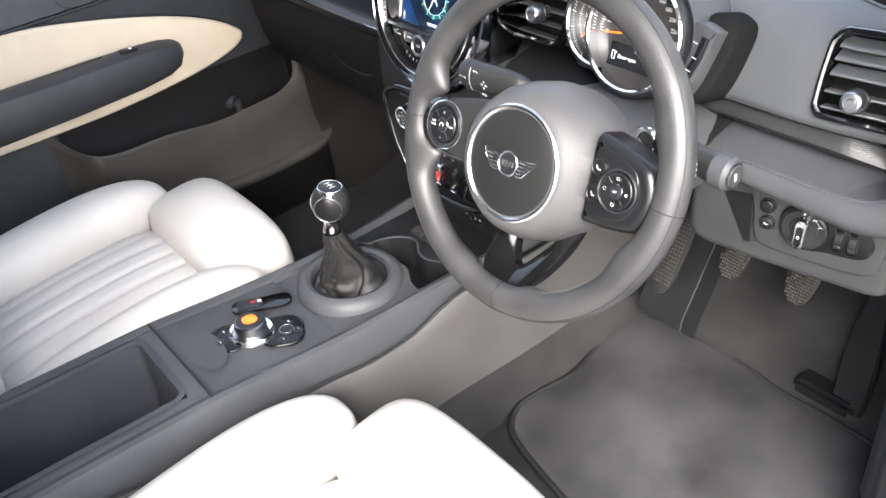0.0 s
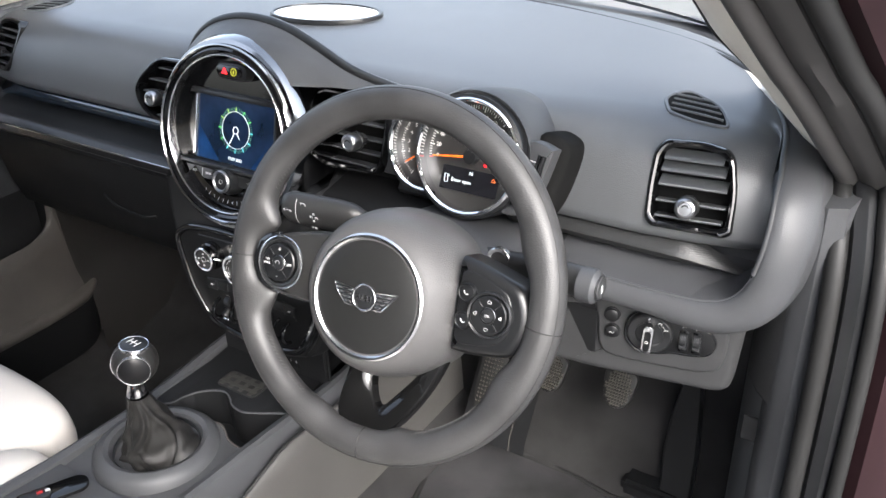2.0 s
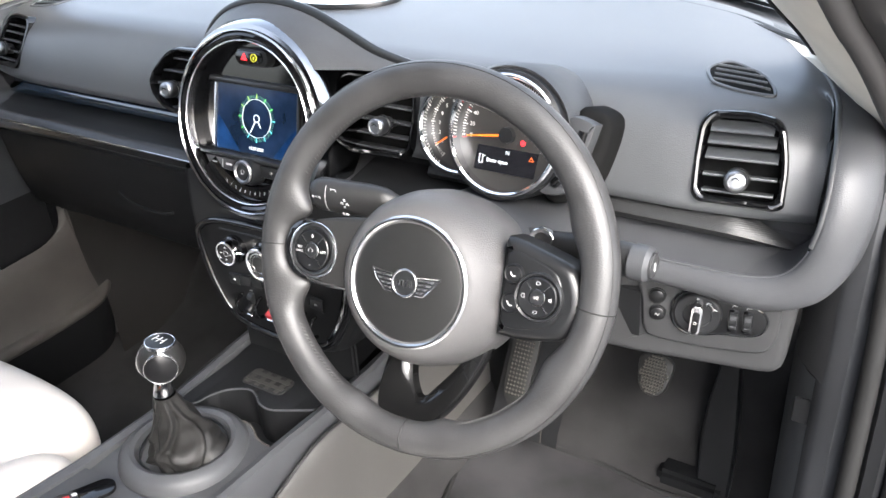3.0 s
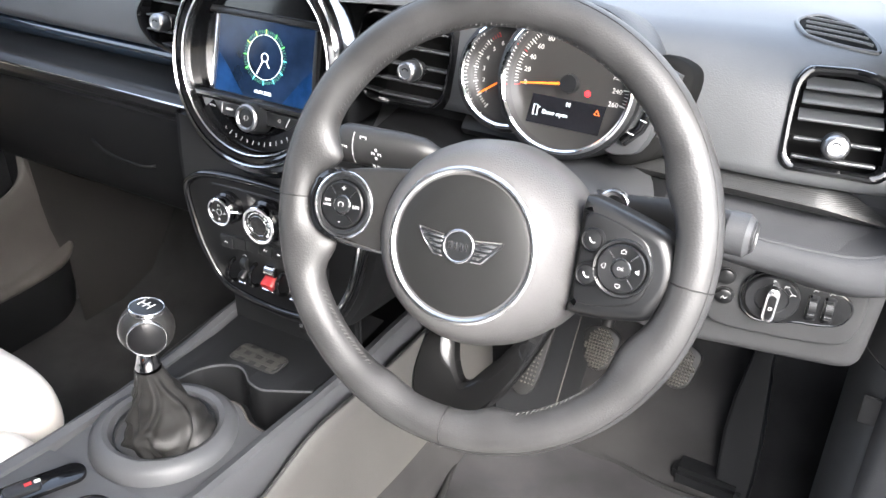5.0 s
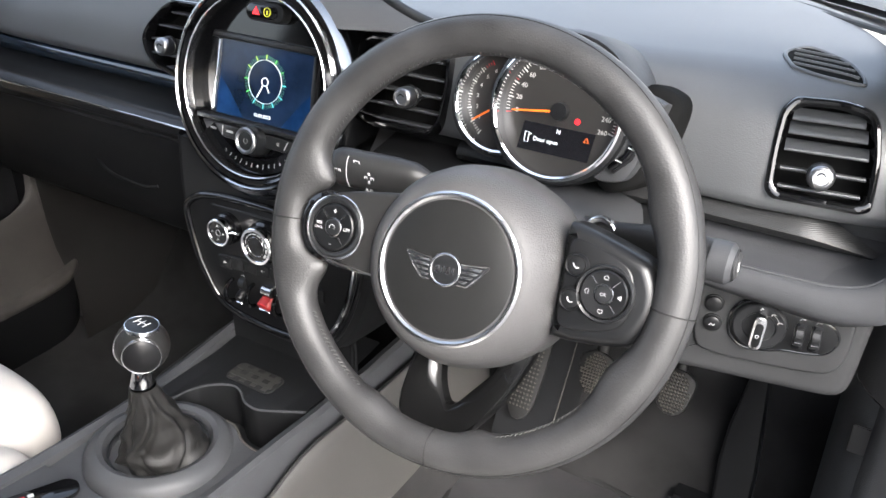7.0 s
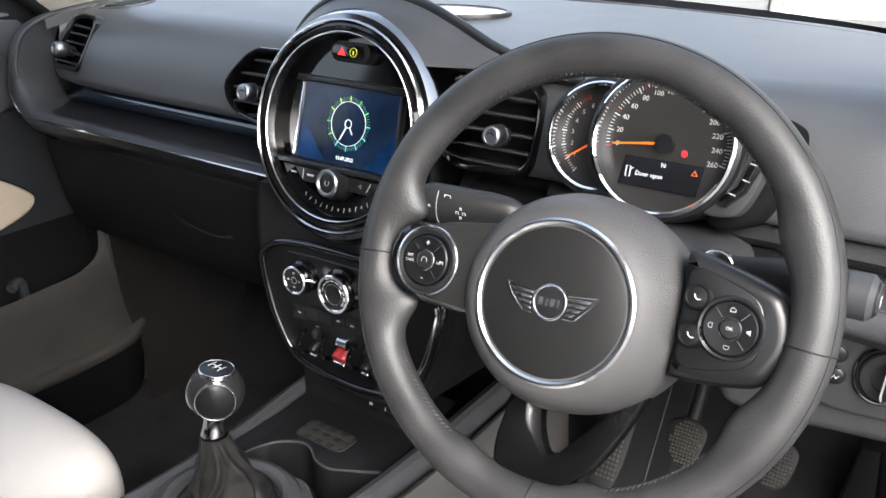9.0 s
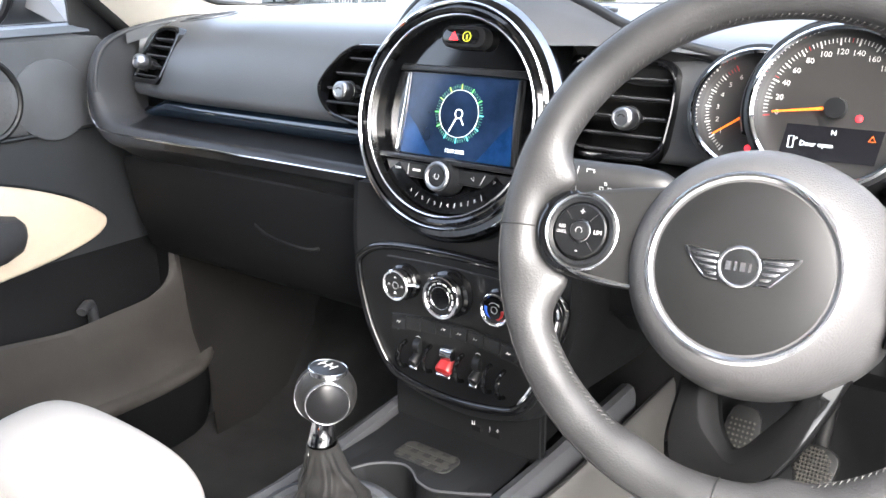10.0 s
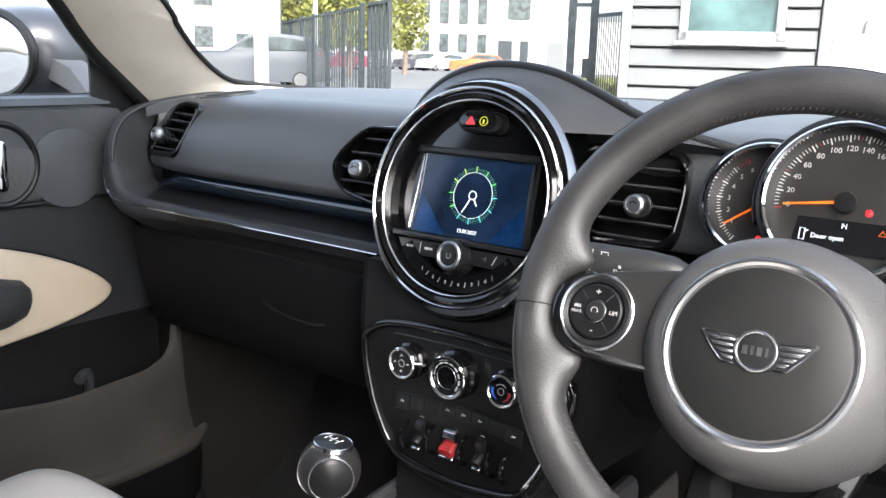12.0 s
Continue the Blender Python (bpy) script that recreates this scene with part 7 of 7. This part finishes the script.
def car(az, dist, turn, color, label, length=4.3, height=1.47):
    c = thing("parked_car", label, "car", "parked cars")
    m = Matrix.Translation(spot(az, dist)) @ Matrix.Rotation(radians(turn), 4, "Z")
    L, H, W = length, height, 1.8
    g = 0.20
    prof = [(-0.5, 0.30), (-0.495, 0.50), (-0.47, 0.62), (-0.30, 0.68), (-0.17, 0.70), (-0.02, 0.965), (0.08, 1.0), (0.25, 0.99), (0.38, 0.93), (0.47, 0.72), (0.495, 0.55), (0.5, 0.30), (0.46, 0.17), (-0.46, 0.17)]
    pr = [(p.x, p.y) for p in closed_spline([(x * L, z * H) for x, z in prof], 60)]
    rows = []
    for yy, s in ((-0.5, 0.93), (-0.47, 0.985), (-0.38, 1.0), (0.38, 1.0), (0.47, 0.985), (0.5, 0.93)):
        rows.append([(x * (0.985 if abs(yy) > 0.45 else 1), yy * W * (1 - 0.22 * smoothstep(0.68 * H, H, z)), g * H + (z - g * H) * s) for x, z in pr])
    part("body", strip(rows, close_v=True, cap=True, m=m), color, c, "painted body")
    for s in (-1, 1):
        o = [(-0.15, 0.70), (-0.02, 0.92), (0.10, 0.945), (0.25, 0.93), (0.37, 0.86), (0.42, 0.72)]
        ww = prism([(x * L, z * H) for x, z in o], 0, 0.02, 0, m @ Matrix.Translation((0, s * W * 0.462, 0)) @ Matrix.Rotation(radians(90), 4, "X"))
        part("side_glass", ww, WINGLASS, c, "dark side window")
        for x in (-0.31, 0.31):
            wl = part("wheel", lathe([(0.20, -0.11), (0.32, -0.105), (0.335, -0.08), (0.335, 0.08), (0.32, 0.105), (0.20, 0.11)], 28, m @ Matrix.Translation((x * L, s * W * 0.44, 0.335)) @ Matrix.Rotation(radians(90), 4, "X")), RUBBER, c, "black tyre")
            part("rim", lathe([(0.205, -0.115), (0.19, 0.0), (0.205, 0.115)], 20, m @ Matrix.Translation((x * L, s * W * 0.44, 0.335)) @ Matrix.Rotation(radians(90), 4, "X")), mat("alloy_grey", (0.12, 0.122, 0.125), 0.4, spec=0.3), wl, "silver wheel rim")
        part("tail_lamp", box(0.16, 0.30, 0.17, (0.458 * L, s * W * 0.40, 0.655 * H), m, 0.03), RED, c, "red tail lamp")
    return c


def paint(name, col):
    return mat(name, col, 0.35, vary=0.05, vscale=1, spec=0.25)


car(49.25, 27.6, 52, paint("grey_paint", (0.048, 0.055, 0.064)), "dark grey sport utility car parked by the fence", 4.5, 1.70)
car(34.7, 70, 42, paint("orange_paint", (0.438, 0.073, 0.0073)), "bright orange hatchback car parked far off", 4.3, 1.5)
car(37.0, 75, 75, paint("white_paint", (0.365, 0.389, 0.413)), "white hatchback car parked far off", 4.2)
car(38.5, 78, 62, paint("black_paint", (0.0365, 0.0365, 0.0426)), "dark saloon car parked far off", 4.3)
car(39.6, 80, 62, paint("silver_paint", (0.195, 0.207, 0.219)), "grey saloon car parked far off", 4.3)
car(43.6, 70, 60, paint("maroon_paint", (0.122, 0.0182, 0.0365)), "maroon car parked beyond the fence", 4.2)
car(45.6, 70, 60, paint("navy_paint", (0.0365, 0.0608, 0.122)), "dark blue car parked beyond the fence", 4.2)
sg = thing("sign_board", "white board on a dark post beside the fence", "sign")
p_ = Matrix.Translation(spot(49.0, 28.5)) @ Matrix.Rotation(radians(49), 4, "Z")
part("board", box(1.75, 0.06, 2.8, (-0.10, 0, 3.1), p_, 0.01), WHITEWALL, sg, "plain white board")
part("edge", box(0.05, 0.09, 2.9, (0.80, 0, 3.1), p_), STEEL, sg, "dark edge post")
part("post", box(0.08, 0.08, 1.75, (0.80, 0, 0.85), p_), STEEL, sg, "dark post")
bo = thing("white_bollard", "plain white bollard in the yard", "bollard")
part("post", lathe([(0.20, 0), (0.20, 1.62), (0.15, 1.70), (0.0001, 1.72)], 24, Matrix.Translation(spot(48.65, 25))), WHITEWALL, bo, "white post")
lp = thing("lamp_post", "slim white lamp post behind the fence", "lamp post")
part("pole", lathe([(0.11, 0), (0.08, 9.0)], 16, Matrix.Translation(spot(45.2, 40))), WHITEWALL, lp, "white pole")

far = thing("white_apartment_building", "white rendered apartment building with rows of tall dark windows", "building")
FB = Matrix.Translation(spot(36.0, 95)) @ Matrix.Rotation(radians(36), 4, "Z")
part("wall", box(40, 12, 15, (-11.8, 6, 7.5), FB), WHITEWALL, far, "white rendered wall")
for z, hh in ((2.75, 1.9), (6.1, 2.6), (9.9, 2.6)):
    for k in range(13):
        x = -22.0 + 2.05 * k
        w_ = part("window", box(0.85, 0.3, hh, (x, -0.02, z), FB), WINGLASS, far)
        part("reveal", box(0.12, 0.34, hh, (x + 0.48, -0.04, z), FB), STEEL, w_)
# Dark boxes on the wall stand for the shade of the entrance recess.
part("entrance", box(1.5, 0.4, 3.1, (5.2, -0.1, 1.55), FB), STEEL, far, "dark box standing for the shaded entrance recess")
part("entrance", box(1.1, 0.4, 3.1, (7.4, -0.1, 1.55), FB), STEEL, far, "dark box standing for the shaded entrance recess")
part("balcony_window", box(2.4, 0.3, 2.4, (6.6, -0.05, 6.6), FB), WINGLASS, far, "wide dark window")
for k in range(26):
    part("railing_bar", box(0.05, 0.05, 1.5, (-8.0 + 0.62 * k, -6.0, 0.75), FB), STEEL, far)
wing = thing("white_annex_building", "low white annex with a grey door", "building")
FA = Matrix.Translation(spot(27.4, 80)) @ Matrix.Rotation(radians(30), 4, "Z")
part("wall", box(11, 8, 4.6, (0, 4, 2.3), FA), WHITEWALL, wing, "white wall")
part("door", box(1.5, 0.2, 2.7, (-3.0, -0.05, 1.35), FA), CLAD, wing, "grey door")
left = thing("white_office_building", "pale office building across the yard", "building")
FL = Matrix.Translation(spot(56, 90)) @ Matrix.Rotation(radians(52), 4, "Z")
part("wall", box(50, 12, 14, (0, 6, 7), FL), WHITEWALL, left, "white wall")
for fl in range(3):
    for k in range(12):
        part("window", box(1.8, 0.3, 2.0, (-22 + 4 * k, -0.02, 2.6 + 4.0 * fl), FL), WINGLASS, left)

LEAF = mat("tree_leaves", (0.158, 0.164, 0.0365), 0.6, vary=0.5, vscale=3)
BARK = mat("bark", (0.146, 0.109, 0.0851), 0.9, grain=0.8, scale=30)


def tree(az, dist, h, seed):
    rnd = random.Random(seed)
    t_ = thing("tree", "leafy yellow-green street tree beyond the fence", "tree", "street trees")
    p = spot(az, dist)
    part("trunk", tube([p, p + Vector((0.1, 0, h * 0.3)), p + Vector((0, 0.1, h * 0.75))], [0.18, 0.14, 0.05], 10), BARK, t_, "slim brown trunk")
    for k in range(5):
        a = rnd.random() * 6.28
        z = h * (0.35 + 0.08 * k)
        part("limb", tube([p + Vector((0, 0, z)), p + Vector((math.cos(a) * h * 0.12, math.sin(a) * h * 0.12, z + h * 0.12)), p + Vector((math.cos(a) * h * 0.2, math.sin(a) * h * 0.2, z + h * 0.2))], [0.06, 0.04, 0.015], 6), BARK, t_)
    verts, faces = [], []
    for k in range(2600):
        a, u = rnd.random() * 6.28, rnd.random() ** 0.5
        zz = rnd.random()
        r = h * 0.30 * u * (math.sin(math.pi * (0.12 + 0.85 * zz)) ** 0.7) * (0.8 + 0.3 * math.sin(3 * a + 5 * zz))
        c = p + Vector((r * math.cos(a), r * math.sin(a), h * (0.24 + 0.76 * zz)))
        s = h * 0.022 * (0.6 + rnd.random())
        d1 = Vector((rnd.uniform(-1, 1), rnd.uniform(-1, 1), rnd.uniform(-1, 1))).normalized() * s
        d2 = Vector((rnd.uniform(-1, 1), rnd.uniform(-1, 1), rnd.uniform(-1, 1))).normalized() * s * 0.6
        n = len(verts)
        verts += [c - d1, c + d2, c + d1, c - d2]
        faces.append((n, n + 1, n + 2, n + 3))
    me = bpy.data.meshes.new("crown")
    me.from_pydata(verts, [], faces)
    me.materials.append(LEAF)
    cr = new("crown", me)
    cr.parent = t_
    return t_


for az, d, h, sd in ((46.6, 44, 6.5, 1), (44.6, 46, 6.0, 2), (43.0, 43, 6.5, 3), (41.4, 46, 6.0, 4), (39.4, 56, 6.5, 5), (47.6, 48, 7, 6)):
    tree(az, d, h, sd)
hedge = thing("hedge", "low clipped green hedge behind the railing", "hedge")
rnd = random.Random(9)
verts, faces = [], []
A_, B_ = spot(27.5, 20), spot(24.8, 20)
for k in range(2500):
    c = A_.lerp(B_, rnd.random()) + Vector((rnd.uniform(-0.3, 0.3), rnd.uniform(-0.3, 0.3), rnd.uniform(0.0, 0.75)))
    d1 = Vector((rnd.uniform(-1, 1), rnd.uniform(-1, 1), rnd.uniform(-1, 1))).normalized() * 0.05
    d2 = Vector((rnd.uniform(-1, 1), rnd.uniform(-1, 1), rnd.uniform(-1, 1))).normalized() * 0.03
    n = len(verts)
    verts += [c - d1, c + d2, c + d1, c - d2]
    faces.append((n, n + 1, n + 2, n + 3))
me = bpy.data.meshes.new("leaves")
me.from_pydata(verts, [], faces)
me.materials.append(LEAF)
hl = new("leaves", me)
hl.parent = hedge
